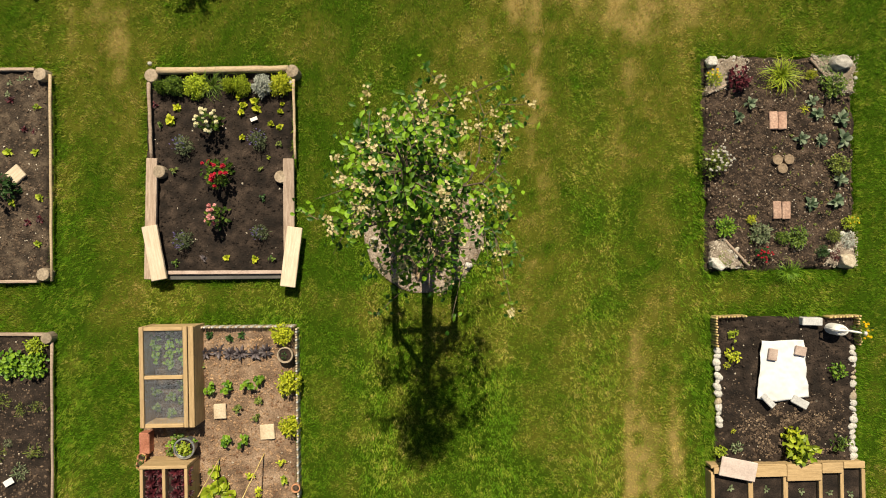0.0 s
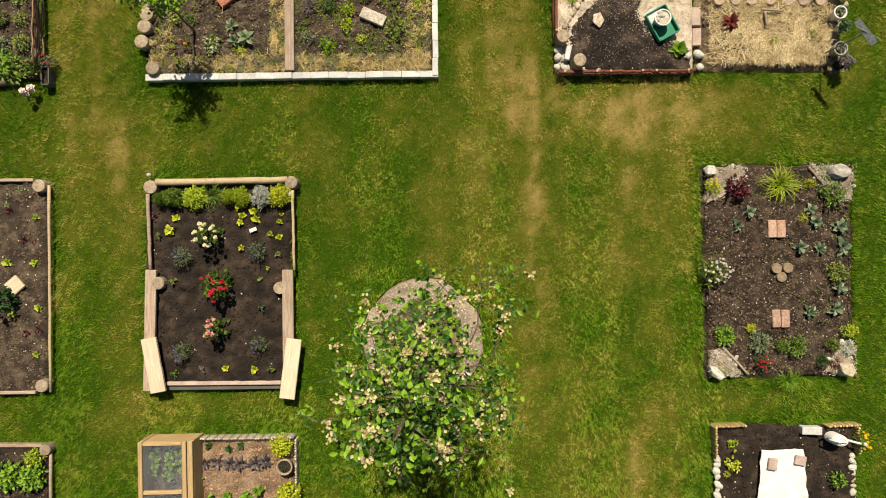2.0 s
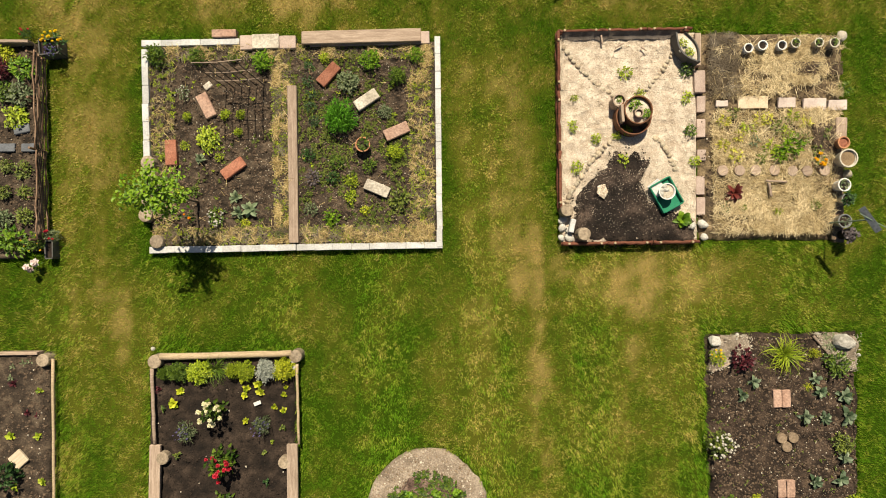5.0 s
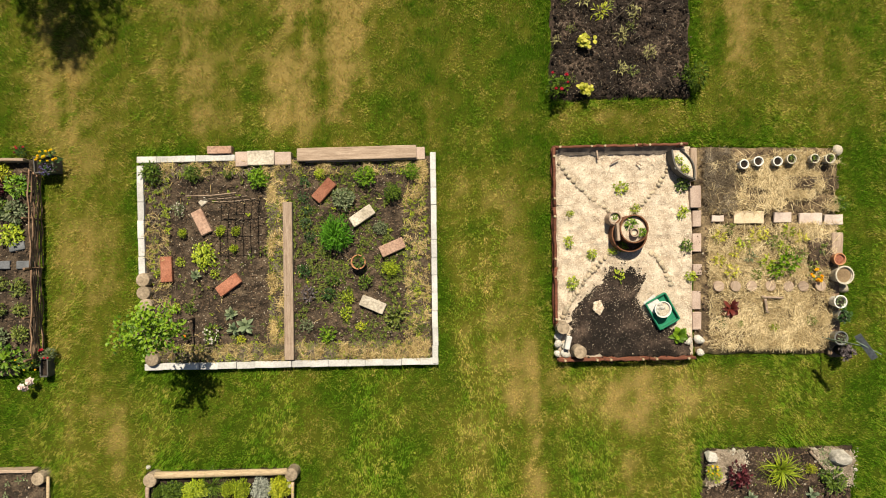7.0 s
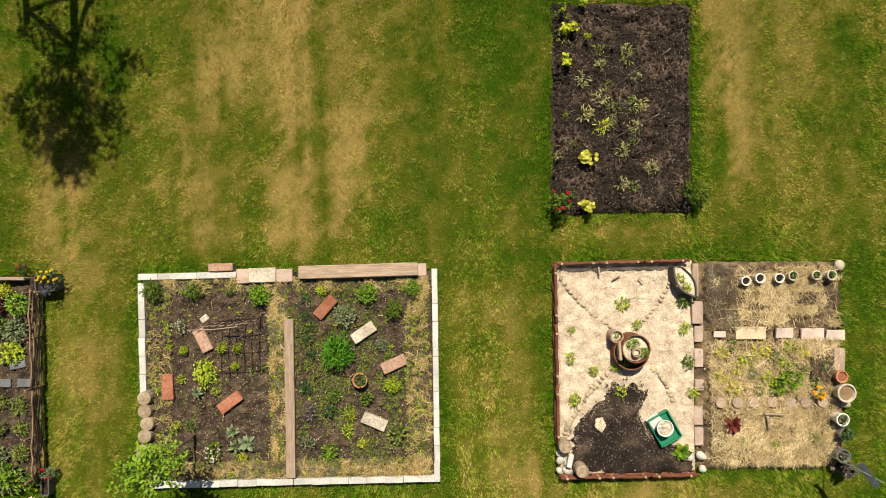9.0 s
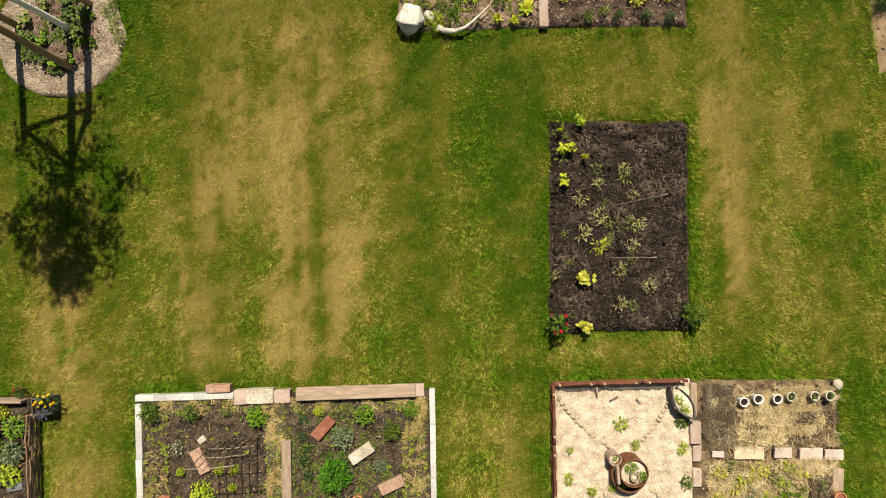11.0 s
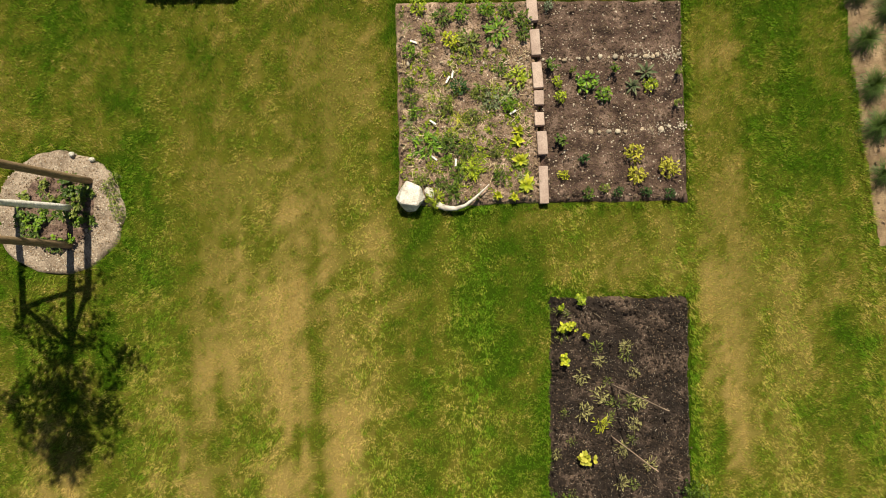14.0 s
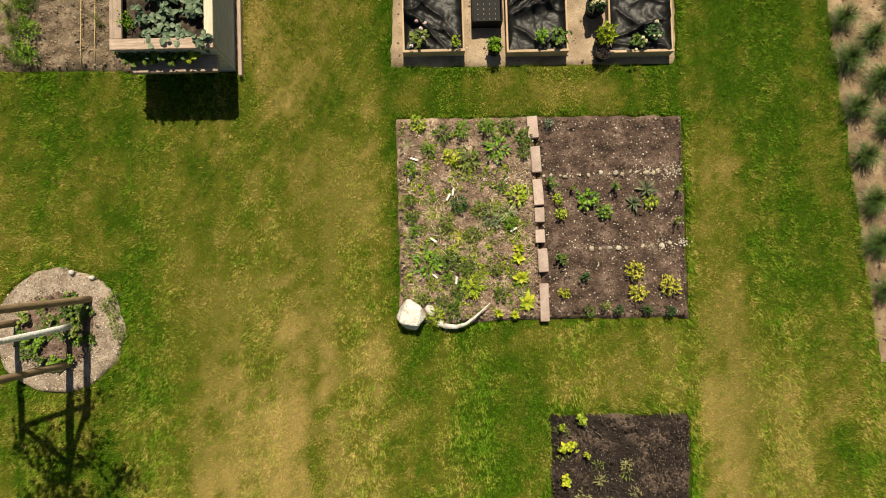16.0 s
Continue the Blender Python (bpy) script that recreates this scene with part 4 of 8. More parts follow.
# dark bed
bed_j = bed("dark peaty bed with young bean plants", [(1.184, 5.490), (2.588, 5.470), (2.645, 7.554), (1.257, 7.593)], 0.03, PEAT, crumbs=CRUMB_DARK, n=3000, grit=3000, grit_hi=0.009, seed=41, amp=0.065, ragged=0.08, hi=0.034)
JX, JY = quad_uv([(1.2, 5.5), (2.58, 5.48), (2.63, 7.54), (1.26, 7.58)], RNG.rand(3600), RNG.rand(3600)).T
JK = fbm(JX, JY, 0.3, 95) > 0.5
scatter(bed_j, "dry_crumbs", CRUMB, np.c_[JX, JY, soil_height(JX, JY, 0.032, 0.065, 41)][JK], 0.006, 0.026, "drier brown crumbs on the peat", seed=77)

# large bed with the white rock
bed_k = bed("mixed herb and vegetable bed split by a row of pavers", [(-0.214, 8.514), (1.228, 8.518), (1.188, 10.569), (-0.198, 10.581)], 0.04, SOIL_PALE, crumbs=CRUMB_PALE, n=4000, grit=1400, seed=45, amp=0.05, ragged=0.05, hi=0.024)
bed_k2 = bed("brown seed bed with rows of small stones", [(1.228, 8.518), (2.665, 8.494), (2.690, 10.543), (1.188, 10.569)], 0.035, SOIL_SEED, crumbs=CRUMB, n=3600, grit=1700, seed=46, amp=0.05, ragged=0.05, hi=0.022)
for x0, y0, x1, y1, w in ((1.159, 10.552, 1.169, 10.334, 0.105), (1.178, 10.248, 1.192, 9.990, 0.095), (1.190, 9.921, 1.204, 9.664, 0.1), (1.203, 9.636, 1.204, 9.493, 0.095),
                          (1.201, 9.419, 1.203, 9.289, 0.095), (1.218, 9.231, 1.227, 8.999, 0.1), (1.223, 8.885, 1.222, 8.512, 0.09)):
    board(bed_k, "paver", x0, y0, x1, y1, w, 0, 0.075, PAVER, seed=random.randrange(5))
for a, b, n in (((-0.176, 9.952), (1.094, 9.941), 13), ((1.276, 9.948), (2.633, 9.975), 20), ((1.55, 9.205), (2.672, 9.249), 14)):
    stone_row(along(a[0], a[1], b[0], b[1], n), 0.045, "small pale stone in a dividing row", "dividing stones", PEBBLE, 0.012)
    r = np.random.RandomState(n)
    f = r.rand(260)
    px, py = a[0] + (b[0] - a[0]) * f + r.normal(0, 0.02, 260), a[1] + (b[1] - a[1]) * f + r.normal(0, 0.035, 260)
    scatter(bed_k2, "grit", GRIT, np.c_[px, py, np.full(260, 0.05)], 0.004, 0.02, "gritty pale band between the sowings", seed=n)

# gravel plot under the three planters, soil plot beside the raised bed
bed("trodden earth plot under wooden planter boxes", [(-0.235, 11.103), (2.650, 11.045), (2.716, 13.186), (-0.185, 13.250)], 0.01, EARTH, crumbs=CRUMB_PALE, n=350, grit=260, seed=51, amp=0.02, ragged=0.06, step=0.03)
bed("carrot bed of dry brown soil", [(-5.252, 11.183), (-2.855, 11.121), (-2.828, 13.307), (-5.253, 13.361)], 0.03, SOIL_TILLED, crumbs=CRUMB_PALE, n=2600, grit=500, seed=55, amp=0.06, ragged=0.04, step=0.022)
bed("strip of bare earth round the raised bed", [(-2.928, 11.111), (-1.750, 11.092), (-1.652, 13.282), (-2.902, 13.309)], 0.012, SOIL_TILLED, crumbs=CRUMB_PALE, n=500, grit=140, seed=57, amp=0.02)

# border of ornamental grasses, its edge running askew
bed("sandy gravel border planted with ornamental grasses", [(4.575, 8.004), (6.299, 7.952), (5.830, 14.135), (3.985, 14.169)], 0.02, SAND, crumbs=CRUMB_PALE, n=1200, grit=700, seed=60, amp=0.03, ragged=0.12, step=0.03)


# round tree beds
def tree_ring(x, y, a, b, seed):
    RINGS.append((x, y, a, b))
    ob = thing("tree_bed", "oval bed of gravel round a staked tree", "garden bed", x, y, 0, kind="structure")
    verts, faces, rings, sides = [], [], 26, 72
    for i in range(rings):
        f = i / (rings - 1)
        for k in range(sides):
            t = 2 * math.pi * k / sides
            wob = 1 + 0.13 * (fbm(np.array(3 * math.cos(t)), np.array(3 * math.sin(t)), 1.0, seed) - 0.5) * f
            px, py = a * f * wob * math.cos(t), b * f * wob * math.sin(t)
            pz = 0.012 + 0.045 * (1 - f) + 0.035 * (float(fbm(np.array(px), np.array(py), 0.16, seed)) - 0.5) - (0.05 if i == rings - 1 else 0)
            verts.append((px, py, pz))
    for i in range(rings - 1):
        for k in range(sides):
            k2 = (k + 1) % sides
            faces.append((i * sides + k, (i + 1) * sides + k, (i + 1) * sides + k2, i * sides + k2))
    part("gravel", mesh_of("gravel", verts, faces, RING, smooth=True), ob)
    r = np.random.RandomState(seed)
    for name, mat, n, lo, hi, inner, lab in (("grit", GRIT, 1300, 0.004, 0.024, 0.3, "pale gravel stones"), ("crumbs", CRUMB_PALE, 1600, 0.005, 0.024, 0.02, "loose earth")):
        t, f = r.uniform(0, 2 * np.pi, n), np.sqrt(r.uniform(inner, 0.93, n))
        px, py = a * f * np.cos(t), b * f * np.sin(t)
        pz = 0.014 + 0.045 * (1 - f) + 0.035 * (fbm(px, py, 0.16, seed) - 0.5)
        scatter(ob, name, mat, np.c_[x + px, y + py, pz], lo, hi, lab, seed=seed + n)
    return ob


tree_ring(-0.182, 0.345, 0.595, 0.62, 3)
tree_ring(-3.563, 8.565, 0.65, 0.62, 5)
build_lawn()

# ---- plants ----
def add_leaf(V, F, base, turn, pitch, ln, wd, droop=0.5, fold=0.25, simple=False):
    """One leaf blade from its base: pitch 0 lies flat, 90 stands up; it droops towards its tip."""
    ct, st = math.cos(turn), math.sin(turn)
    stations = ((0.0, 0.08), (0.35, 0.5), (0.7, 0.42), (1.0, 0.0)) if not simple else ((0.0, 0.0), (0.5, 0.5), (1.0, 0.0))
    pts, x, z, a, last = [], 0.0, 0.0, pitch, 0.0
    for s, w in stations:
        a2 = pitch - droop * s
        x += (s - last) * ln * math.cos(a2)
        z += (s - last) * ln * math.sin(a2)
        last = s
        pts.append((x, z, w * wd))
    i0 = len(V)
    if simple:
        (xa, za, _), (xb, zb, w), (xc, zc, _) = pts
        for x, y, z in ((xa, 0, za), (xb, w, zb + fold * w), (xc, 0, zc), (xb, -w, zb + fold * w)):
            V.append((base[0] + x * ct - y * st, base[1] + x * st + y * ct, base[2] + z))
        F.append((i0, i0 + 2, i0 + 1))
        F.append((i0, i0 + 3, i0 + 2))
        return 2
    for x, z, w in pts:
        for y, dz in ((w, fold * w), (0, 0), (-w, fold * w)):
            V.append((base[0] + x * ct - y * st, base[1] + x * st + y * ct, base[2] + z + dz))
    for k in range(3):
        j = i0 + 3 * k
        F.append((j, j + 1, j + 4, j + 3))
        F.append((j + 1, j + 2, j + 5, j + 4))
    return 6


def leaf_mesh(kind, mat, seed, n, ln, wd):
    """Foliage of unit radius and unit height, to be scaled. ln and wd: leaf length and width against the radius."""
    r = random.Random(seed * 101 + n)
    V, F, tone = [(0, 0, 0)], [], []
    for k in range(n):
        t0 = min(1, max(0, r.gauss(0.5, 0.17)))
        first = len(V)
        if kind == "rosette":       # leaves from one crown, outer ones flatter
            f = (k + 0.5) / n
            turn = k * 2.39996 + r.uniform(-0.25, 0.25)
            i0, f0 = len(V), len(F)
            c = add_leaf(V, F, (0.05 * math.cos(turn), 0.05 * math.sin(turn), 0.05 + 0.12 * f), turn, radians(18 + 60 * f + r.uniform(-8, 8)), ln * (1.05 - 0.35 * f) * r.uniform(0.8, 1.15), wd * r.uniform(0.8, 1.2), 0.9, 0.3)
            F[f0:] = [tuple(0 if v == i0 + 1 else v for v in q) for q in F[f0:]]
        elif kind == "bush":        # leaves all over a loose dome
            u, turn = r.random() ** 0.55, r.uniform(0, 2 * math.pi)
            h = r.uniform(0.05, 1.0) * math.sqrt(max(0.02, 1 - 0.8 * u * u))
            lump = 0.72 + 0.42 * noise.noise(Vector((2.2 * math.cos(turn) + seed * 3.1, 2.2 * math.sin(turn), h * 2)))
            q = u * lump
            c = add_leaf(V, F, (q * math.cos(turn), q * math.sin(turn), h), turn + r.gauss(0, 1.0), r.uniform(-0.3, 0.8), ln * r.uniform(0.6, 1.2), wd * r.uniform(0.7, 1.2), r.uniform(0.1, 0.9), 0.25, n > 70)
            # tone rises with height: lower leaves darker, upper ones lighter
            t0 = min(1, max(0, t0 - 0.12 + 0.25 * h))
        elif kind == "sprig":       # several stems with leaves in tiers
            s = k % max(3, n // 9)
            turn = s * 2.4 + seed
            f = r.random()
            out = 0.75 * f * (0.4 + 0.6 * ((s * 37 % 10) / 10))
            c = add_leaf(V, F, (out * math.cos(turn), out * math.sin(turn), 0.1 + 0.85 * f), r.uniform(0, 6.28), r.uniform(-0.1, 0.7), ln * r.uniform(0.6, 1.2), wd * r.uniform(0.7, 1.2), 0.7, 0.25)
        else:                       # tuft: arching blades
            turn = r.uniform(0, 2 * math.pi)
            q = 0.12 * r.random()
            p = radians(r.uniform(25, 88))
            i0 = len(V)
            ct, st = math.cos(turn), math.sin(turn)
            x, z, seg = q, 0.0, 6
            L = r.uniform(0.75, 1.25)
            swing = r.gauss(0, 0.16)
            for s in range(seg + 1):
                turn += swing
                ct, st = math.cos(turn), math.sin(turn)
                w = wd * (1 - (s / seg) ** 2) * 0.32 + 0.002
                for y in (w, -w):
                    V.append((x * ct - y * st, x * st + y * ct, max(z, 0.02)))
                a = p - radians(115) * (s / seg) * r.uniform(0.8, 1.0)
                x += L / seg * math.cos(a) * 1.15
                z += L / seg * math.sin(a)
            for s in range(seg):
                F.append((i0 + 2 * s, i0 + 2 * s + 1, i0 + 2 * s + 3, i0 + 2 * s + 2))
            c = seg
        if kind in ("bush", "sprig"):       # a thin stalk from the root to each leaf
            bx, by, bz = V[first]
            V.append((bx + 0.014, by - 0.01, bz))
            F.append((0, first, len(V) - 1))
            c += 1
        elif kind == "tuft":
            F.append((0, first, first + 1))
            c += 1
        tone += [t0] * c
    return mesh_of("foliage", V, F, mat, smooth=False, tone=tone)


def flower_mesh(mat, seed, n, size, spread=0.8, low=0.75, spike=False):
    """Blossoms over a plant of unit radius and height; size against the radius."""
    r = random.Random(seed * 17 + n)
    V, F, tone = [], [], []
    for k in range(n):
        u, turn = spread * math.sqrt(r.random()), r.uniform(0, 6.28)
        c0 = Vector((u * math.cos(turn), u * math.sin(turn), low + (1.08 - low) * r.random()))
        s = size * r.uniform(0.7, 1.2)
        for ring, cnt, pit, l2 in (((0, 6, 0.15, 1.0), (1, 5, 0.75, 0.75), (2, 3, 1.2, 0.5)) if not spike else ((0, 4, 0.7, 0.7), (1, 4, 0.8, 0.6), (2, 3, 1.3, 0.7))):
            t0 = min(1, max(0, r.gauss(0.55, 0.2)))
            for j in range(cnt):
                b = c0 + Vector((0, 0, ring * s * (0.12 if not spike else 0.6)))
                tone += [t0] * add_leaf(V, F, b, j * 6.28 / cnt + ring * 0.5 + r.uniform(-0.2, 0.2), pit, s * l2 * 0.6, s * 0.55, 0.6, 0.2, True)
    return mesh_of("blossoms", V, F, mat, tone=tone)


PLANT_MESHES = {}
PLANT_COUNT = [0]


def plant(name, label, x, y, r, h, kind="bush", mat=None, n=60, ln=0.45, wd=0.2, flowers=(), z=0.05, category="plant", group=""):
    """A plant of radius r and height h, with foliage and blossoms as parts. flowers: (material, count, size, spike) rows."""
    PLANT_COUNT[0] += 1
    v = PLANT_COUNT[0] % 3
    key = (kind, mat.name, n, ln, wd, v)
    if key not in PLANT_MESHES:
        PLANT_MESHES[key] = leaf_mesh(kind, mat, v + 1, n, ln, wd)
    if len(label.split()) < 5:
        label += " growing in the bed"
    rnd = random.Random(PLANT_COUNT[0])
    turn = rnd.uniform(0, 360)
    if not flowers:
        ob = new(name, PLANT_MESHES[key])
        ob.matrix_basis = sized(x, y, z - 0.01, turn, r, r * rnd.uniform(0.88, 1.1), h)
        return tagged(ob, label, category, group)
    ob = thing(name, label, category, x, y, z - 0.01, turn, group)
    part("foliage", PLANT_MESHES[key], ob, m=Matrix.Diagonal((r, r * rnd.uniform(0.88, 1.1), h, 1)))
    for fm, cnt, size, spike in flowers:
        if cnt <= 25 and not spike:
            add_blossoms(ob, fm, cnt, size, r, h, rnd)
            continue
        fkey = (fm.name, cnt, size, spike, v)
        if fkey not in PLANT_MESHES:
            PLANT_MESHES[fkey] = flower_mesh(fm, v + 3, cnt, size, spike=spike)
        part("blossoms", PLANT_MESHES[fkey], ob, fm.name.replace("_", " "), m=Matrix.Diagonal((r, r, h, 1)))
    return ob


def add_blossoms(ob, mat, count, size, r, h, rnd):
    """Single blossoms spread over a plant, each a part; alike ones share a mesh."""
    for k in range(count):
        key = ("blossom", mat.name, k % 3)
        if key not in PLANT_MESHES:
            PLANT_MESHES[key] = flower_mesh(mat, 5 + k % 3, 1, 1.0, 0.0, 0.0)
        u, turn = 0.95 * math.sqrt(rnd.random()), rnd.uniform(0, 6.28)
        s = size * r * rnd.uniform(0.8, 1.2)
        part("blossom", PLANT_MESHES[key], ob, mat.name.replace("_", " "), m=Matrix.Translation((r * u * math.cos(turn), r * u * math.sin(turn), h * (1.05 - 0.3 * u - rnd.uniform(0, 0.25)) - 0.5 * s)) @ Matrix.Rotation(turn, 4, "Z") @ Matrix.Scale(s, 4))


def weeds(label, x, y, z, size, mat, seed=0, name="weeds", category="weeds"):
    """Tiny seedlings and weeds scattered as one mesh."""
    r = random.Random(seed)
    V, F, tone = [], [], []
    for px, py in zip(x, y):
        s = size * r.uniform(0.5, 1.3)
        for k in range(r.randrange(4, 8)):
            c = add_leaf(V, F, (px, py, z), r.uniform(0, 6.28), r.uniform(0.1, 1.0), s * r.uniform(0.6, 1.1), s * 0.4, 0.6, 0.2, True)
            tone += [min(1, max(0, r.gauss(0.5, 0.2)))] * c
    return tagged(new(name, mesh_of(name, V, F, mat, tone=tone)), label, category, kind="stuff")


def in_quad(q, n, seed, u=(0.03, 0.97), v=(0.03, 0.97)):
    r = np.random.RandomState(seed)
    p = quad_uv(q, r.uniform(u[0], u[1], n), r.uniform(v[0], v[1], n))
    return p[:, 0], p[:, 1]


# ---- pots and containers ----
def pot(name, label, x, y, r, h, mat, z=0.0, fill=None, leaf=None, leaf_label="", lr=0.0, lh=0.0, group="", n=50, rim=True, lean=0.0, kind="bush", ln=0.45, wd=0.25, flowers=()):
    """A plant pot with wall, rim and soil; foliage if any is a part."""
    ob = thing(name, label, "plant pot", x, y, z, 0, group)
    if lean:
        ob.matrix_basis = pose(x, y, z, lean, lean * 0.6, 20)
    w = max(0.008, r * 0.11)
    prof = [(r * 0.72, 0), (r * 0.95, h * 0.82)]
    prof += [(r * 0.95, h * 0.9), (r * 0.93 - w, h * 0.9)] if rim else [(r, h), (r - w, h)]
    prof += [(r * 0.92 - w, h * 0.72), (r * 0.4, h * 0.7), (r * 0.05, h * 0.7)]
    body = part("body", lathe_mesh("body", prof, mat, 20), ob)
    if rim:
        lip = lathe_mesh("rim", [(r * 0.955, h * 0.84), (r * 1.03, h * 0.85), (r * 1.04, h * 0.98), (r * 1.01, h), (r - w, h), (r - w - 0.002, h * 0.88)], mat, 20, caps=False)
        part("rim", lip, body)
    if fill:
        part("soil", lathe_mesh("soil", [(r * 0.93 - w, h * 0.76), (r * 0.9 - w, h * 0.84), (r * 0.45, h * 0.87), (r * 0.05, h * 0.86)], fill, 16), ob)
    if leaf:
        part("foliage", leaf_mesh(kind, leaf, int(abs(x) * 50) % 5 + 1, n, ln, wd), ob, leaf_label, m=Matrix.Translation((0, 0, h * 0.82)) @ Matrix.Diagonal((lr, lr, lh, 1)))
        for fm, cnt, size, spike in flowers:
            part("blossoms", flower_mesh(fm, 3, cnt, size, spike=spike), ob, fm.name.replace("_", " "), m=Matrix.Translation((0, 0, h * 0.82)) @ Matrix.Diagonal((lr, lr, lh, 1)))
    return ob


def loose(name, label, category, x, y, lx, ly, lz, turn, mat, z=0.04, group="", bevel=0.006, wear=0.004, seed=0):
    """A single brick, tile, slab or plank lying loose."""
    ob = new(name, box_mesh(name, lx, ly, lz, mat, bevel, wear, seed, 3))
    ob.matrix_basis = pose(x, y, z, random.uniform(-2, 2), random.uniform(-2, 2), turn)
    return tagged(ob, label, category, group)


def disc(name, label, x, y, r, h, mat, z=0.03, group=""):
    ob = new(name, lathe_mesh(name, [(r * 1.01, 0), (r, h - 0.004), (r * 0.95, h), (r * 0.6, h + 0.001), (r * 0.58, h - 0.0005), (r * 0.3, h), (r * 0.05, h)], mat, 18))
    ob.matrix_basis = pose(x, y, z, random.uniform(-2, 2), 0, random.uniform(0, 90))
    return tagged(ob, label, "log disc", group)


def cane(name, label, x0, y0, z0, x1, y1, z1, r, mat, category="cane", group=""):
    return tagged(new(name, tube_mesh(name, line_points(x0, y0, z0, x1, y1, z1, 8, 0.006), r, mat, 7, 0.15, 0.85)), label, category, group)


# ---- staked trees ----
def tube_into(V, F, pts, r0, r1, sides=5):
    """Adds a tapering rod along points to a growing mesh."""
    i0 = len(V)
    pts = [Vector(p) for p in pts]
    for i, p in enumerate(pts):
        d = (pts[min(i + 1, len(pts) - 1)] - pts[max(i - 1, 0)]).normalized()
        a = d.orthogonal().normalized()
        b = d.cross(a)
        r = r0 + (r1 - r0) * i / (len(pts) - 1)
        for k in range(sides):
            t = 2 * math.pi * k / sides
            V.append(tuple(p + r * (math.cos(t) * a + math.sin(t) * b)))
    for i in range(len(pts) - 1):
        for k in range(sides):
            k2 = (k + 1) % sides
            F.append((i0 + i * sides + k, i0 + i * sides + k2, i0 + (i + 1) * sides + k2, i0 + (i + 1) * sides + k))


def staked_tree(label, x, y, height, crown_low, crown_r, seed, lean, blossoms, leaf=1.0):
    """A young limewashed standard tree: trunk, forking limbs with twigs, leaves in sprays along the twigs."""
    r = random.Random(seed)
    ob = thing("tree", label, "tree", x, y, 0)
    fork = crown_low - 0.1

    def axis(z):
        f = max(0.0, z / height) ** 1.15
        return lean[0] * f + 0.012 * math.sin(4 * z), lean[1] * f + 0.012 * math.cos(3 * z)
    part("trunk", tube_mesh("trunk", [(*axis(fork * k / 8), 0.02 + fork * k / 8) for k in range(9)], 0.032, LIMEWASH, 10, 0.1, 0.75, seed=seed), ob, "white limewashed trunk")
    part("leader", tube_mesh("leader", [(*axis(fork + (height - fork) * k / 8), fork + (height - fork) * k / 8) for k in range(9)], 0.019, BARK_TREE, 7, 0.1, 0.2, seed=seed), ob)
    V, F, tone, BV, BF, bt = [], [], [], [], [], []

    def spray(p, q, count):
        for j in range(count):
            s = r.random() ** 0.7
            px, py, pz = (p[i] + (q[i] - p[i]) * s + r.gauss(0, 0.03) for i in range(3))
            c = add_leaf(V, F, (px, py, pz), r.uniform(0, 6.28), r.uniform(-0.6, 0.45), leaf * r.uniform(0.026, 0.05), leaf * r.uniform(0.015, 0.026), 0.7, 0.3)
            tone.extend([min(1, max(0, r.gauss(0.42, 0.24)))] * c)
        if blossoms and r.random() < 0.42:
            bx, by, bz = (p[i] + (q[i] - p[i]) * r.uniform(0.3, 1.0) for i in range(3))
            for k in range(15):
                c = add_leaf(BV, BF, (bx + r.gauss(0, 0.014), by + r.gauss(0, 0.014), bz + 0.04 + r.gauss(0, 0.01)), r.uniform(0, 6.28), r.uniform(0, 1.2), 0.02, 0.016, 0.5, 0.2, True)
                bt.extend([min(1, max(0, r.gauss(0.5, 0.22)))] * c)
    limbs = 26
    for k in range(limbs):
        f = (k + 0.5) / limbs
        z0 = fork + (height - fork) * 0.86 * f
        turn = k * 2.39996 + r.uniform(-0.3, 0.3)
        reach = crown_r * float(np.interp(f, (0, 0.25, 0.6, 1.0), (0.95, 1.0, 0.6, 0.14))) * r.uniform(0.7, 1.08) * (1.28 if k % 8 == 3 else 1.0)
        ax, ay = axis(z0)
        rise = r.uniform(0.2, 0.45) + 0.7 * f
        limb = []
        for s in range(8):
            q = reach * s / 7
            bend = turn + 0.25 * math.sin(s * 0.8 + k)
            limb.append((ax + q * math.cos(bend), ay + q * math.sin(bend), z0 + rise * q * (1.1 - 0.5 * s / 7)))
        LV, LF = [], []
        tube_into(LV, LF, limb, 0.009 * (1.2 - 0.6 * f), 0.002)
        for j in range(9):
            at = limb[min(7, 1 + int(j * 0.8))]
            side = turn + (1 if j % 2 else -1) * r.uniform(0.5, 1.3)
            ln = r.uniform(0.1, 0.24) * (1.15 - 0.4 * f)
            tip = (at[0] + ln * math.cos(side), at[1] + ln * math.sin(side), at[2] + ln * r.uniform(-0.35, 0.6))
            tube_into(LV, LF, (at, tip), 0.0035, 0.0014, 4)
            spray(at, tip, r.randrange(7, 17))
        spray(limb[5], limb[7], 10)
        part("limb", mesh_of("limb", LV, LF, BARK_TREE), ob)
    part("crown", mesh_of("crown", V, F, G_TREE, tone=tone), ob, "loose crown of dark green leaves")
    if blossoms:
        part("blossoms", mesh_of("blossoms", BV, BF, F_CREAM, tone=bt), ob, "faded cream blossom clusters")
    return ob


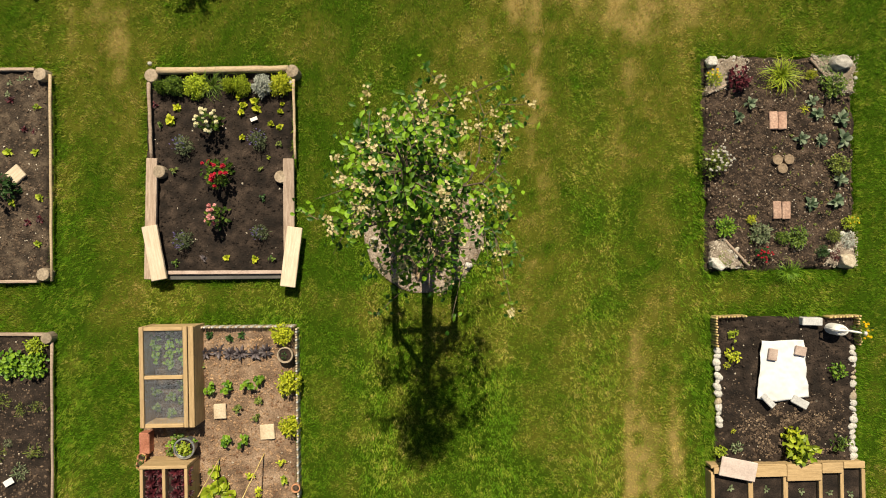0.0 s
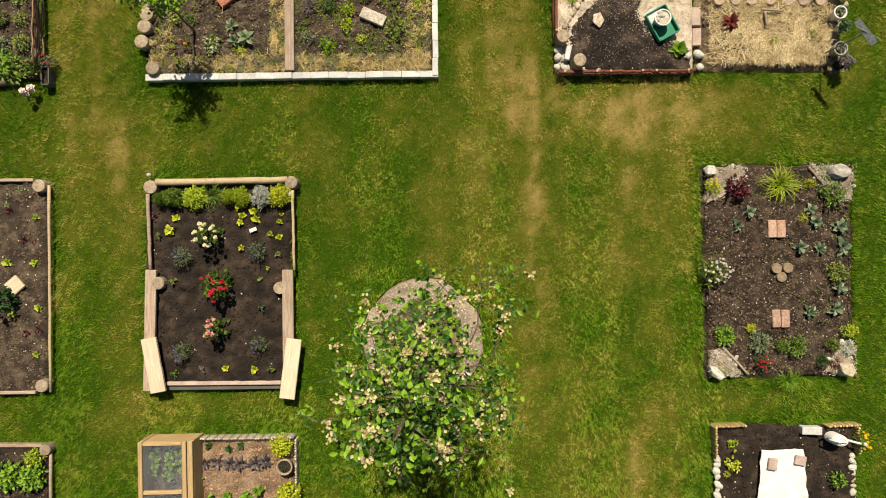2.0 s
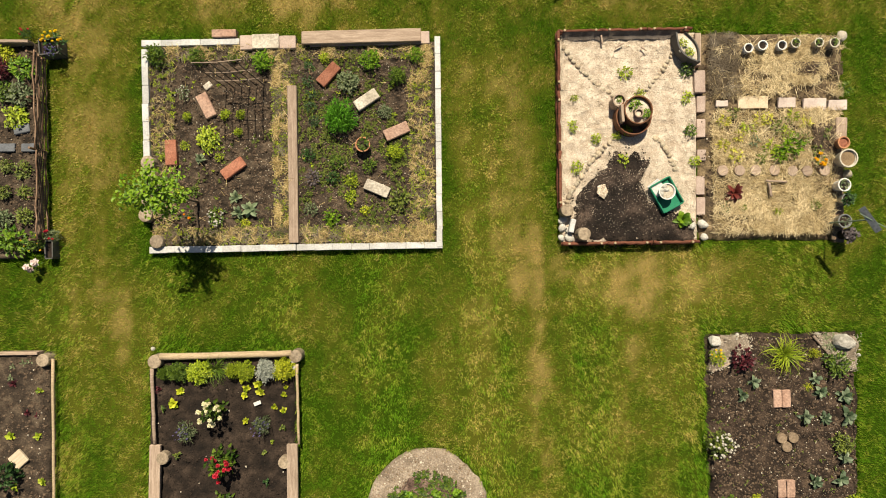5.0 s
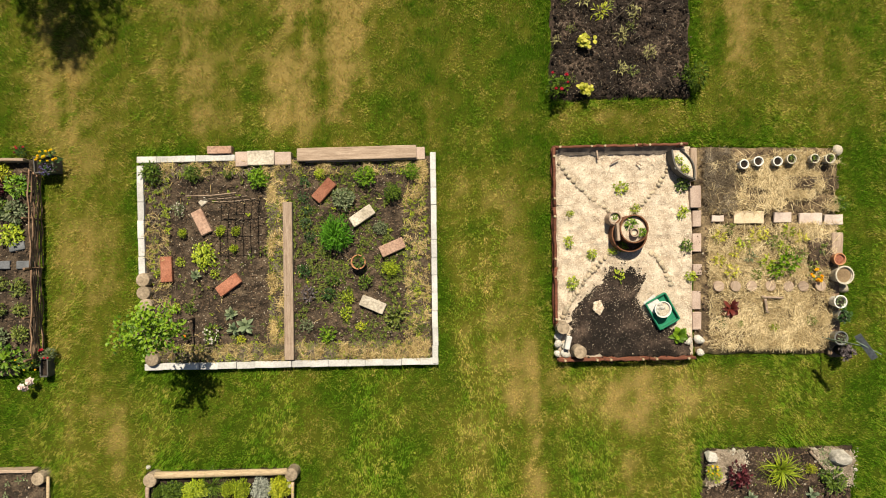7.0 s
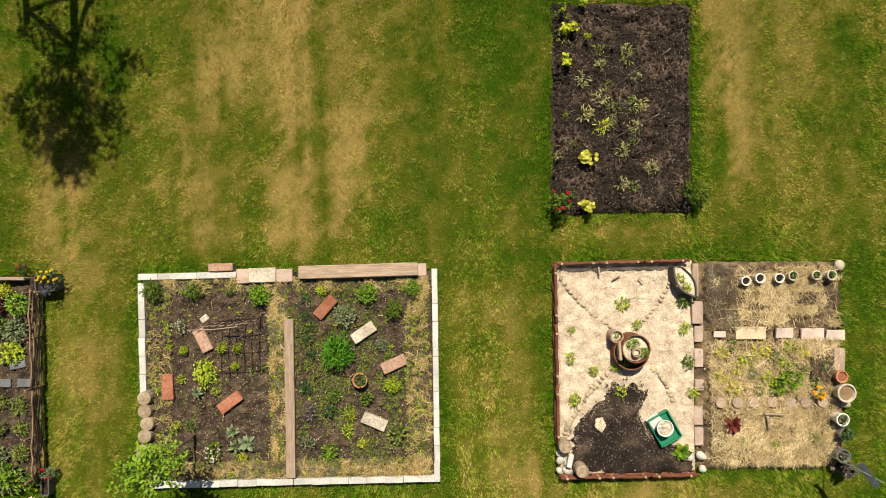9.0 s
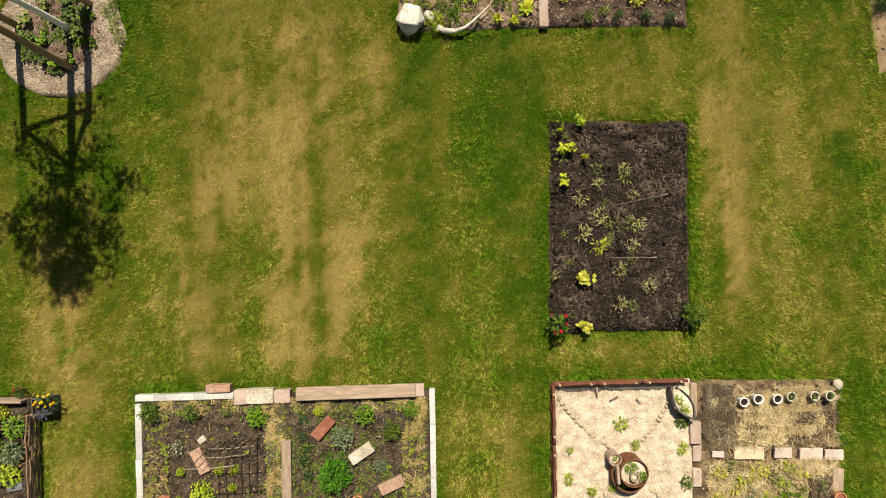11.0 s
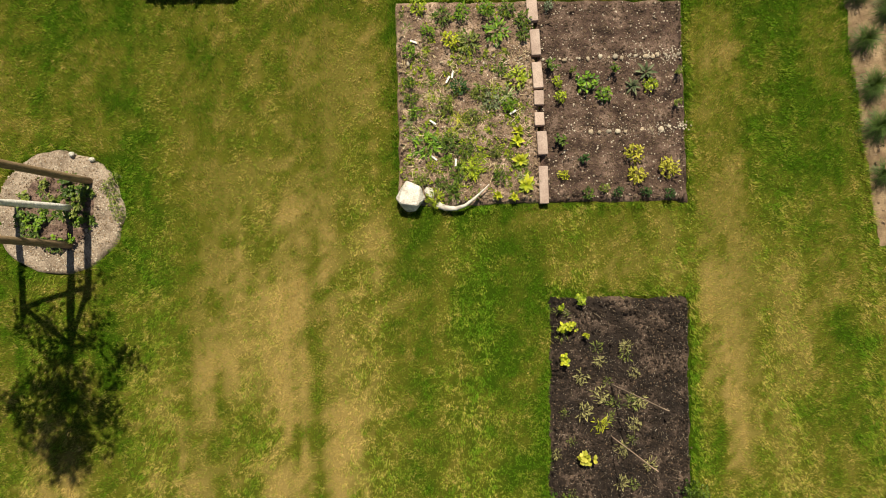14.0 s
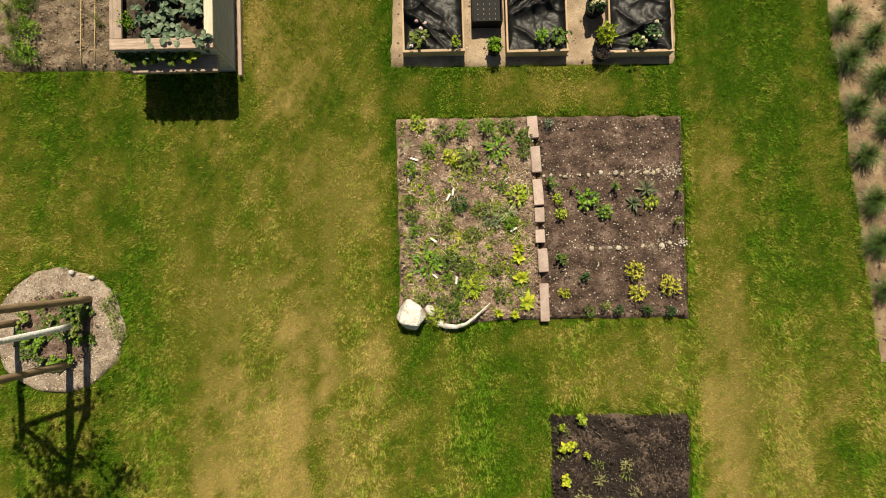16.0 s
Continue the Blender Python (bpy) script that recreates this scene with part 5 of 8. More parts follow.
def tree_stakes(x, y, feet, top, lean_in, cross):
    """Three round stakes round a tree, tied by cross rails near the top."""
    ob = thing("tree_stakes", "three round timber stakes joined by rails round a tree", "tree stake", x, y, 0)
    tops = []
    for fx, fy in feet:
        tx, ty = fx * (1 - lean_in), fy * (1 - lean_in)
        part("stake", tube_mesh("stake", line_points(fx, fy, -0.05, tx, ty, top, 6), 0.036, POST, 10, 0.05, 0.95), ob)
        tops.append((tx, ty))
    for k in range(3):
        (ax, ay), (bx, by) = tops[k], tops[(k + 1) % 3]
        part("cross_rail", tube_mesh("cross_rail", line_points(ax, ay, cross, bx, by, cross, 4), 0.026, POST, 8), ob)
    return ob


G_TREE = leafy("tree_leaves", (0.022, 0.08, 0.005), (0.19, 0.35, 0.02))

# ---- trees ----
staked_tree("young staked tree with faded cream blossom and limewashed trunk", -0.08, 0.34, 3.7, 1.75, 0.7, 4, (-0.1, 0.2), True)
tree_stakes(-0.138, 0.304, ((-0.33, 0.08), (0.27, 0.1), (-0.03, -0.34)), 1.66, 0.04, 1.5)
staked_tree("young staked tree with limewashed trunk in a gravel ring", -3.441, 8.589, 3.8, 1.95, 0.8, 9, (-0.08, -0.05), False, 1.35)
tree_stakes(-3.541, 8.536, ((0.28, 0.33), (0.09, -0.3), (-0.42, 0.12)), 1.66, 0.1, 1.5)


def sapling(x, y):
    """A thin-stemmed young tree with bright, loosely tiered leaves."""
    r = random.Random(5)
    ob = thing("sapling", "small sapling with bright green lobed leaves at the bed corner", "tree", x, y, 0.04)
    part("trunk", tube_mesh("trunk", [(0.004 * k * (k % 2), 0.004 * k, 0.125 * k) for k in range(9)], 0.011, BARK_TREE, 7, 0.1, 0.5), ob)
    V, F, tone = [], [], []
    for k in range(13):
        z0, turn = 0.62 + 0.036 * k, k * 2.4
        reach = 0.21 * r.uniform(0.6, 1.1)
        limb = [(reach * s / 5 * math.cos(turn), reach * s / 5 * math.sin(turn), z0 + 0.09 * s / 5 * r.uniform(0.6, 1.4)) for s in range(6)]
        part("limb", tube_mesh("limb", limb, 0.005, BARK_TREE, 5, 0, 0.4), ob)
        for j in range(62):
            a = limb[r.randrange(1, 6)]
            c = add_leaf(V, F, (a[0] + r.gauss(0, 0.035), a[1] + r.gauss(0, 0.035), a[2] + r.gauss(0, 0.03)), r.uniform(0, 6.28), r.uniform(-0.4, 0.4), r.uniform(0.026, 0.046), r.uniform(0.015, 0.026), 0.6, 0.3)
            tone += [min(1, max(0, r.gauss(0.55, 0.2)))] * c
    part("crown", mesh_of("crown", V, F, G_LIME2, tone=tone), ob)


G_LIME2 = leafy("sapling_leaves", (0.06, 0.145, 0.008), (0.22, 0.37, 0.02))
sapling(-2.35, 3.42)

# ---- cold frame bed: frame, planter, pots ----
def cold_frame():
    x0, y0 = -2.847, -1.449
    x1, y1 = -2.333, -0.505
    cx, cy, lx, ly, h = (x0 + x1) / 2, (y0 + y1) / 2, x1 - x0, y1 - y0, 0.24
    ob = thing("cold_frame", "larch cold frame with a mesh-covered lid over seedlings", "cold frame", cx, cy, 0.02)
    for nm, px, py, wx, wy in (("side_board", -lx / 2 + 0.02, 0, 0.03, ly), ("side_board", lx / 2 - 0.02, 0, 0.03, ly), ("end_board", 0, -ly / 2 + 0.02, lx - 0.075, 0.03), ("end_board", 0, ly / 2 - 0.02, lx - 0.075, 0.03)):
        long_x = wx > wy
        part(nm, box_mesh(nm, max(wx, wy), min(wx, wy), h, LARCH, 0.004, 0.001), ob, m=pose(px, py, 0, 0, 0, 0 if long_x else 90))
    lid = part("lid", box_mesh("lid_rail", ly, 0.04, 0.03, LARCH, 0.004, 0.001), ob, "hinged lid of three rails", m=pose(-lx / 2 + 0.02, 0, h + 0.004, 0, 0, 90))
    back = lid.matrix_basis.inverted()
    for px, w in ((lx / 2 - 0.085, 0.04), (lx / 2 - 0.03, 0.05)):
        part("lid_rail", box_mesh("lid_rail", ly, w, 0.03, LARCH, 0.004, 0.001, int(px * 100)), lid, m=back @ pose(px, 0, h + 0.004, 0, 0, 90))
    for py in (-ly / 2 + 0.02, 0.0, ly / 2 - 0.02):
        part("lid_rail", box_mesh("lid_bar", lx - 0.155, 0.035, 0.028, LARCH, 0.004, 0.001), lid, m=back @ pose(-0.032, py, h + 0.005))
    V, F = [], []
    n, m = 54, 112
    w, l = lx - 0.14, ly - 0.05
    for k in range(n + 1):
        x = -0.032 - w / 2 + w * k / n
        i = len(V)
        V += [(x - 0.00045, -l / 2, h + 0.012), (x + 0.00045, -l / 2, h + 0.012), (x + 0.00045, l / 2, h + 0.012), (x - 0.00045, l / 2, h + 0.012)]
        F.append((i, i + 1, i + 2, i + 3))
    for k in range(m + 1):
        y = -l / 2 + l * k / m
        i = len(V)
        V += [(-0.032 - w / 2, y - 0.00045, h + 0.0135), (-0.032 + w / 2, y - 0.00045, h + 0.0135), (-0.032 + w / 2, y + 0.00045, h + 0.0135), (-0.032 - w / 2, y + 0.00045, h + 0.0135)]
        F.append((i, i + 1, i + 2, i + 3))
    part("mesh_cover", mesh_of("mesh_cover", V, F, NET), lid, "fine grey insect mesh", m=back)
    part("soil", box_mesh("frame_soil", lx - 0.08, ly - 0.08, 0.05, SOIL, 0.01, 0.01), ob, m=pose(0, 0, 0.01))
    return cx, cy, lx, ly


FX, FY, FLX, FLY = cold_frame()
for k in range(16):
    plant("seedling", "young green seedling growing under the cold frame mesh", FX - 0.05 + 0.15 * math.sin(k * 2.1), FY + (0.1 + 0.3 * (k / 10) if k < 10 else -0.12 - 0.05 * (k - 10)) , 0.085, 0.09, "sprig", G_BRIGHT if k < 10 else G_MID, 30, 0.45, 0.32, z=0.08, group="cold frame seedlings")


def planter(label, corners, h, mat, soil_mat, name="planter_box", wall=0.03, dividers=(), fill=0.06):
    """A box of four boards on the ground round soil. corners: x0, y0, x1, y1."""
    x0, y0, x1, y1 = corners
    cx, cy, lx, ly = (x0 + x1) / 2, (y0 + y1) / 2, x1 - x0, y1 - y0
    ob = thing(name, label, "planter", cx, cy, 0.0)
    for py in (-ly / 2 + wall / 2, ly / 2 - wall / 2):
        part("board", box_mesh("board", lx, wall, h, mat, 0.004, 0.002), ob, m=pose(0, py, 0))
    for px in (-lx / 2 + wall / 2, lx / 2 - wall / 2):
        part("board", box_mesh("board", ly - 2 * wall - 0.004, wall, h - 0.003, mat, 0.004, 0.002, 1), ob, m=pose(px, 0, 0, 0, 0, 90))
    for f in dividers:
        part("divider", box_mesh("board", ly - 2 * wall - 0.004, wall, h - 0.006, mat, 0.004, 0.002, 2), ob, m=pose(-lx / 2 + lx * f, 0, 0, 0, 0, 90))
    if soil_mat:
        part("soil", box_mesh("planter_soil", lx - 2 * wall - 0.006, ly - 2 * wall - 0.006, h - fill, soil_mat, 0.0, 0.008, 0, 8), ob)
    return ob


# planter of red lettuce
lx0, ly1 = -2.839, -1.785
lx1, ly0 = -2.397, -2.756
planter("larch planter box filled with wine-red lettuce", (lx0, ly0, lx1, ly1), 0.34, LARCH, SOIL_DARK, dividers=(0.5,), fill=0.08)
for i in range(4):
    for j in range(8):
        plant("lettuce", "wine-red loose-leaf lettuce packed in a planter box", lx0 + 0.085 + 0.1 * i + (0.03 if i > 1 else 0), ly1 - 0.08 - 0.1 * j, 0.075, 0.1, "rosette", G_RED, 30, 0.95, 0.32, z=0.27, group="red lettuces")
loose("timber_block", "red-brown timber block beside the cold frame", "timber block", -2.887, -1.637, 0.2, 0.1, 0.1, 90, BRICK, z=0.04)
loose("concrete_slab", "pale slab lying by the zinc bucket", "slab", -2.713, -1.835, 0.18, 0.09, 0.05, 0, BRICK_WHITE)
pot("bucket", "zinc bucket planted with bright lettuce", -2.480, -1.673, 0.098, 0.17, ZINC, 0.04, SOIL_DARK, G_LIME, "bright lettuce leaves", 0.085, 0.07, n=120, ln=0.35, wd=0.22)
pot("flower_pot", "small terracotta pot with a dry brown plant", -2.924, -1.847, 0.05, 0.1, TERRACOTTA, 0.04, SOIL, G_OLIVE, "sparse olive leaves", 0.06, 0.08, n=20)
pot("flower_pot", "small terracotta pot with a dry brown plant", -2.917, -1.775, 0.045, 0.1, TERRACOTTA, 0.04, SOIL, G_OLIVE, "sparse olive leaves", 0.05, 0.07, n=16)
pot("flower_pot", "round grey pot with dark soil and a twiggy plant", -1.522, -0.814, 0.075, 0.12, LOG_END, 0.04, SOIL_DARK, G_DARK, "few dark leaves", 0.05, 0.05, n=14)
pot("flower_pot", "small orange terracotta pot on the bed edge", -1.447, -2.098, 0.042, 0.09, TERRACOTTA, 0.05, SOIL)
loose("stepping_tile", "pale square stepping tile on bark mulch", "tile", -2.184, -1.363, 0.12, 0.145, 0.03, 2, SANDSTONE, z=0.05, group="stepping tiles")
loose("stepping_tile", "pale square stepping tile on bark mulch", "tile", -1.728, -1.572, 0.14, 0.145, 0.03, 3, SANDSTONE, z=0.05, group="stepping tiles")
cane("bamboo_cane", "slanting bamboo cane stuck in the bed", -2.204, -1.823, 0.04, -2.194, -1.972, 0.6, 0.006, BAMBOO, group="bamboo canes")
cane("bamboo_cane", "slanting bamboo cane stuck in the bed", -1.770, -1.787, 0.04, -1.806, -2.000, 0.6, 0.006, BAMBOO, group="bamboo canes")

# ---- seedling bed ----
loose("wooden_tile", "pale square wooden tile on brown soil", "tile", -4.118, 0.971, 0.145, 0.145, 0.03, 40, NEW_WOOD, z=0.05)

# ---- rockery bed ----
boulder(2.661, 1.950, 0.13, 0.12, 0.1, WHITE_ROCK, "smooth white rock in a corner of the stony bed", 1, 10, "corner rocks", 0.02)
boulder(3.915, 1.911, 0.23, 0.17, 0.13, GREY_ROCK, "angular grey rock in a corner of the stony bed", 2, -12, "corner rocks", 0.02)
boulder(2.672, -0.021, 0.19, 0.11, 0.11, WHITE_ROCK, "long white rock in a corner of the stony bed", 3, -38, "corner rocks", 0.02)
boulder(3.937, -0.012, 0.17, 0.19, 0.12, TAN_ROCK, "squarish tan rock in a corner of the stony bed", 5, 15, "corner rocks", 0.02)
rr = random.Random(8)
for px, py, n, sp in ((2.872, 1.940, 12, 0.11), (3.790, 1.925, 12, 0.13), (3.999, 1.726, 9, 0.09), (2.830, 0.005, 12, 0.1), (2.803, 0.083, 8, 0.09), (3.849, 0.041, 9, 0.12), (3.992, 0.190, 10, 0.08)):
    for k in range(n):
        s = rr.uniform(0.025, 0.06)
        stone(px + max(-sp, min(sp, rr.gauss(0, sp * 0.5))), py + max(-0.06, min(0.06, rr.gauss(0, sp * 0.4))), s, s * 0.8, s * 0.6, rr.choice((STONE, PEBBLE, WHITE_ROCK)), "small pale stone in the rockery corner", rr.randrange(7), rr.uniform(0, 180), group="rockery stones", z=0.035)
for a in ((3.264, 1.372), (3.351, 1.370), (3.281, 0.493), (3.370, 0.491)):
    loose("brick", "pale red brick laid flat as a step", "brick", a[0], a[1], 0.172, 0.08, 0.05, 90, BRICK_PALE, z=0.02, group="stepping bricks", seed=1)
for a in ((3.296, 0.984), (3.408, 0.987), (3.342, 0.899)):
    disc("log_disc", "sawn log disc laid as a step", a[0], a[1], 0.05, 0.05, DISC_WOOD, z=0.02, group="stepping discs")
for a, b in (((3.640, 1.972), (3.771, 1.808)), ((2.761, 0.218), (2.996, -0.049)), ((2.637, 1.654), (2.823, 1.734))):
    cane("branch", "weathered branch edging the rockery corner", a[0], a[1], 0.05, b[0], b[1], 0.06, 0.014, OLD_WOOD, "branch")

# ---- fleece bed ----
def fleece():
    """A sheet of garden fleece, folded at its edges, weighed down."""
    q = [(3.034, -1.337), (3.536, -1.331), (3.497, -0.776), (3.090, -0.773)]
    n = 40
    V, F = [], []
    for i in range(n + 1):
        for j in range(n + 1):
            u, v = i / n, j / n
            x, y = quad_uv(q, u, v)
            edge = max(abs(u - 0.5), abs(v - 0.5)) * 2
            x += 0.016 * noise.noise(Vector((u * 2, v * 2, 1))) * edge ** 6
            y += 0.02 * noise.noise(Vector((u * 2, v * 2, 4))) * edge ** 6 - 0.03 * (1 - v) ** 5 * math.sin(math.pi * u)
            z = 0.08 + 0.01 * noise.noise(Vector((u * 5, v * 3, 2))) + 0.013 * abs(noise.noise(Vector((u * 4 + v * 3, v * 6, 3)))) + 0.008 * abs(noise.noise(Vector((u * 15, v * 12, 5)))) + 0.02 * edge ** 8 * noise.noise(Vector((u * 7, v * 7, 8)))
            V.append((x, y, z + 0.012))
    for i in range(n):
        for j in range(n):
            a = i * (n + 1) + j
            F.append((a, a + n + 1, a + n + 2, a + 1))
    ob = tagged(new("fleece_sheet", mesh_of("fleece_sheet", V, F, FLEECE, smooth=True)), "white garden fleece weighed down with stones on compost", "sheet")
    solid = ob.modifiers.new("thick", "SOLIDIFY")
    solid.thickness = 0.004


fleece()
loose("brick", "grey-pink stone weighing down the fleece", "stone", 3.181, -0.906, 0.085, 0.115, 0.03, -8, PAVER, z=0.1, group="fleece weights")
loose("brick", "grey-pink stone weighing down the fleece", "stone", 3.451, -0.878, 0.11, 0.09, 0.03, -12, PAVER, z=0.1, group="fleece weights", seed=2)
loose("brick", "pale slab weighing down the fleece", "stone", 3.134, -1.357, 0.15, 0.06, 0.025, -48, KERB, z=0.095, group="fleece weights")
loose("brick", "pale slab weighing down the fleece", "stone", 3.441, -1.374, 0.165, 0.08, 0.025, -30, KERB, z=0.095, group="fleece weights")
loose("concrete_block", "pale concrete block at the bed edge", "block", 3.575, -0.594, 0.19, 0.075, 0.08, -2, KERB, z=0.04)


def watering_can(x, y, turn):
    ob = thing("watering_can", "white plastic watering can standing on the compost", "watering can", x, y, 0.05, turn)
    ob.scale = (0.8, 0.7, 0.7)
    part("body", lathe_mesh("body", [(0.085, 0), (0.1, 0.02), (0.098, 0.17), (0.085, 0.21), (0.055, 0.225), (0.05, 0.235), (0.04, 0.225), (0.02, 0.22)], WHITE_POT, 20, 0.8), ob)
    part("spout", tube_mesh("spout", [(0.08, 0, 0.05), (0.15, 0, 0.13), (0.21, 0, 0.2), (0.26, 0, 0.22)], 0.02, WHITE_POT, 9, 0, 0.55), ob)
    part("rose", lathe_mesh("rose", [(0.012, 0), (0.034, 0.03), (0.034, 0.036), (0.004, 0.04)], WHITE_POT, 14), ob, "sprinkler head", m=pose(0.255, 0, 0.215, 0, 75, 0))
    part("handle", tube_mesh("handle", [(-0.09, 0, 0.06), (-0.15, 0, 0.12), (-0.14, 0, 0.22), (-0.06, 0, 0.27), (0.04, 0, 0.25), (0.06, 0, 0.2)], 0.012, WHITE_POT, 8), ob)


watering_can(3.799, -0.673, -8)

# stepped planter: one low box, five compartments, a wide stepped board along its far edge
def stepped_planter():
    h = 0.14
    xs = [2.569, 2.934, 3.273, 3.611, 3.819, 4.027]
    top, low = -1.957, -2.707
    ob = thing("planter_box", "low larch planter box with five compost compartments", "planter", (xs[0] + xs[-1]) / 2, (top + low) / 2, 0)
    o = ob.matrix_basis.translation
    ly = top - low
    for k, x in enumerate(xs):
        part("divider" if 0 < k < 5 else "side_board", box_mesh("divider", ly - 0.08, 0.045 if k in (1, 2) else 0.034, h - 0.004, LARCH, 0.004, 0.002, k), ob, m=pose(x - o.x, -0.03, 0, 0, 0, 90))
    part("front_board", box_mesh("front_board", xs[-1] - xs[0] + 0.03, 0.035, h - 0.002, LARCH, 0.004, 0.002), ob, m=pose(0, -ly / 2, 0))
    part("rear_board", box_mesh("rear_board", xs[-1] - xs[0] + 0.03, 0.03, h - 0.008, LARCH, 0.004, 0.002), ob, m=pose(0, ly / 2 - 0.02, 0))
    for k, deep in enumerate((0.06, 0.108, 0.16, 0.1, 0.065)):
        part("top_board", box_mesh("top_board", xs[k + 1] - xs[k] - 0.003, deep, 0.022, LARCH, 0.004, 0.002, k), ob, m=pose((xs[k] + xs[k + 1]) / 2 - o.x, ly / 2 - deep / 2 + 0.008 * (k - 2), h))
        part("soil", box_mesh("box_compost", xs[k + 1] - xs[k] - 0.05, ly - 0.07, 0.1, SOIL_DARK, 0, 0.008, k, 8), ob, m=pose((xs[k] + xs[k + 1]) / 2 - o.x, -0.01, 0))
        plant("seedling", "small pale seedling in a planter compartment", (xs[k] + xs[k + 1]) / 2, top - 0.24 - 0.02 * k, 0.05, 0.04, "rosette", G_GREY, 8, 1, 0.4, z=0.1, group="planter seedlings")


stepped_planter()
thing("stone_slab", "pale pink slab resting aslant on the planter rim", "slab", 2.795, -1.984, 0.168, -12, me=box_mesh("stone_slab", 0.35, 0.185, 0.02, PINK_SLAB, 0.006, 0.002))

# ---- double bed ----
for (px, py), a, m, lab in (((-2.242, 4.354), -64, BRICK_PALE, "pale mortar-stained brick lying on soil"), ((-2.589, 3.906), 92, BRICK, "red brick lying on soil"), ((-1.993, 3.741), 36, BRICK, "red brick lying on soil"),
                            ((-1.046, 4.637), 47, BRICK, "red brick lying on soil"), ((-0.684, 4.382), 33, BRICK_WHITE, "whitish brick lying on soil"), ((-0.396, 4.068), 23, BRICK_PALE, "pale red brick lying on soil"), ((-0.599, 3.517), -24, BRICK_WHITE, "whitish brick lying on soil")):
    loose("brick", lab, "brick", px, py, 0.248, 0.108, 0.06, a, m, z=0.03, group="loose bricks", seed=int(a) % 3)
pot("flower_pot", "terracotta pot with a green herb standing in the bed", -0.720, 3.933, 0.07, 0.12, TERRACOTTA, 0.03, SOIL, G_MID, "green herb leaves", 0.07, 0.08, n=44)


def trellis():
    """A leaning trellis of thin rods with two cross sticks."""
    x0, y0 = -2.049, 4.533
    x1, y1 = -1.682, 4.552
    ob = thing("trellis", "thin wire trellis standing in the bed", "trellis", x0, y0, 0.03)
    dx, dy = x1 - x0, y1 - y0
    for k in range(6):
        f = k / 5
        part("rod", tube_mesh("rod", [(dx * f, dy * f, -0.03), (dx * f - 0.02, dy * f, 0.4), (dx * f - 0.01, dy * f - 0.02, 0.8)], 0.0045, WIRE, 6), ob)
    for z in (0.25, 0.5, 0.78):
        part("cross_rod", tube_mesh("cross_rod", [(-0.03, 0, z), (dx / 2, dy / 2 - 0.01, z), (dx + 0.03, dy, z)], 0.0045, OLD_WOOD, 6), ob)


trellis()
loose("tile", "small white tile lying by the trellis", "tile", -2.230, 4.557, 0.085, 0.06, 0.014, 38, BRICK_WHITE, z=0.05)

# ---- wood chip bed ----
def dark_patch(label, q, z, mat, crumbs, seed, hi=0.028):
    """Spilled compost lying over the chips: a ragged, thin heap."""
    cx, cy = np.mean(q, axis=0)
    V, F, rings, sides = [], [], 16, 120
    outline = []
    n = len(q)
    for k in range(sides):
        f = k / sides * n
        i, t = int(f) % n, f % 1
        outline.append((q[i][0] * (1 - t) + q[(i + 1) % n][0] * t - cx, q[i][1] * (1 - t) + q[(i + 1) % n][1] * t - cy))
    for i in range(rings):
        f = i / (rings - 1)
        for px, py in outline:
            w = f * (1 + (0.14 * noise.noise(Vector((px * 9 + seed, py * 9, 0))) + 0.07 * noise.noise(Vector((px * 30 + seed, py * 30, 2)))) * f)
            V.append((px * w, py * w, z + 0.02 * (1 - f ** 4) + 0.022 * noise.noise(Vector((px * w * 14, py * w * 14, seed))) - (0.07 if i == rings - 1 else 0)))
    for i in range(rings - 1):
        for k in range(sides):
            F.append((i * sides + k, (i + 1) * sides + k, (i + 1) * sides + (k + 1) % sides, i * sides + (k + 1) % sides))
    ob = thing("soil_patch", label, "soil", cx, cy, 0, kind="structure")
    part("soil", mesh_of("soil", V, F, mat, smooth=True), ob)
    r = np.random.RandomState(seed)
    t, f = r.randint(0, sides, 700), np.sqrt(r.uniform(0, 1.15, 700))
    o = np.array(outline)[t]
    scatter(ob, "crumbs", crumbs, np.c_[cx + o[:, 0] * f, cy + o[:, 1] * f, np.full(700, z + 0.022)], 0.005, hi, "loose crumbs of compost", seed=seed)
    return ob


dark_patch("dark compost spread over part of the wood chips", [(1.254, 2.946), (1.611, 2.926), (2.057, 2.908), (2.528, 2.913), (2.523, 3.114), (2.246, 3.238), (2.059, 3.349), (1.975, 3.552), (2.082, 3.744), (1.961, 3.831), (1.715, 3.860), (1.644, 3.727), (1.489, 3.564), (1.345, 3.423), (1.284, 3.235)], 0.062, PEAT, CRUMB_DARK, 3)
dark_patch("heap of spilled pale chips on compost", [(1.546, 3.417), (1.601, 3.366), (1.636, 3.426), (1.604, 3.494), (1.554, 3.484)], 0.085, CHIPS, CHIP_BITS, 7)
CHX, CHY = in_quad([(1.277, 2.990), (2.479, 2.970), (2.023, 3.662), (1.632, 3.672)], 900, 4)
scatter(bed_h, "stray_chips", CHIP_BITS, np.c_[CHX, CHY, np.full(900, 0.088)], 0.002, 0.007, "stray pale chips on the compost", seed=6, long=1.6)
RIM = np.array([(1.28, 3.20), (1.35, 3.42), (1.5, 3.57), (1.65, 3.73), (1.72, 3.86), (1.9, 3.84), (2.08, 3.74), (1.98, 3.55), (2.06, 3.35), (2.25, 3.24), (2.5, 3.1)])
RR = np.random.RandomState(61)
RK = RR.randint(0, len(RIM) - 1, 2200)
RF = RR.rand(2200)[:, None]
RP = RIM[RK] * (1 - RF) + RIM[RK + 1] * RF + RR.normal(0, 0.045, (2200, 2))
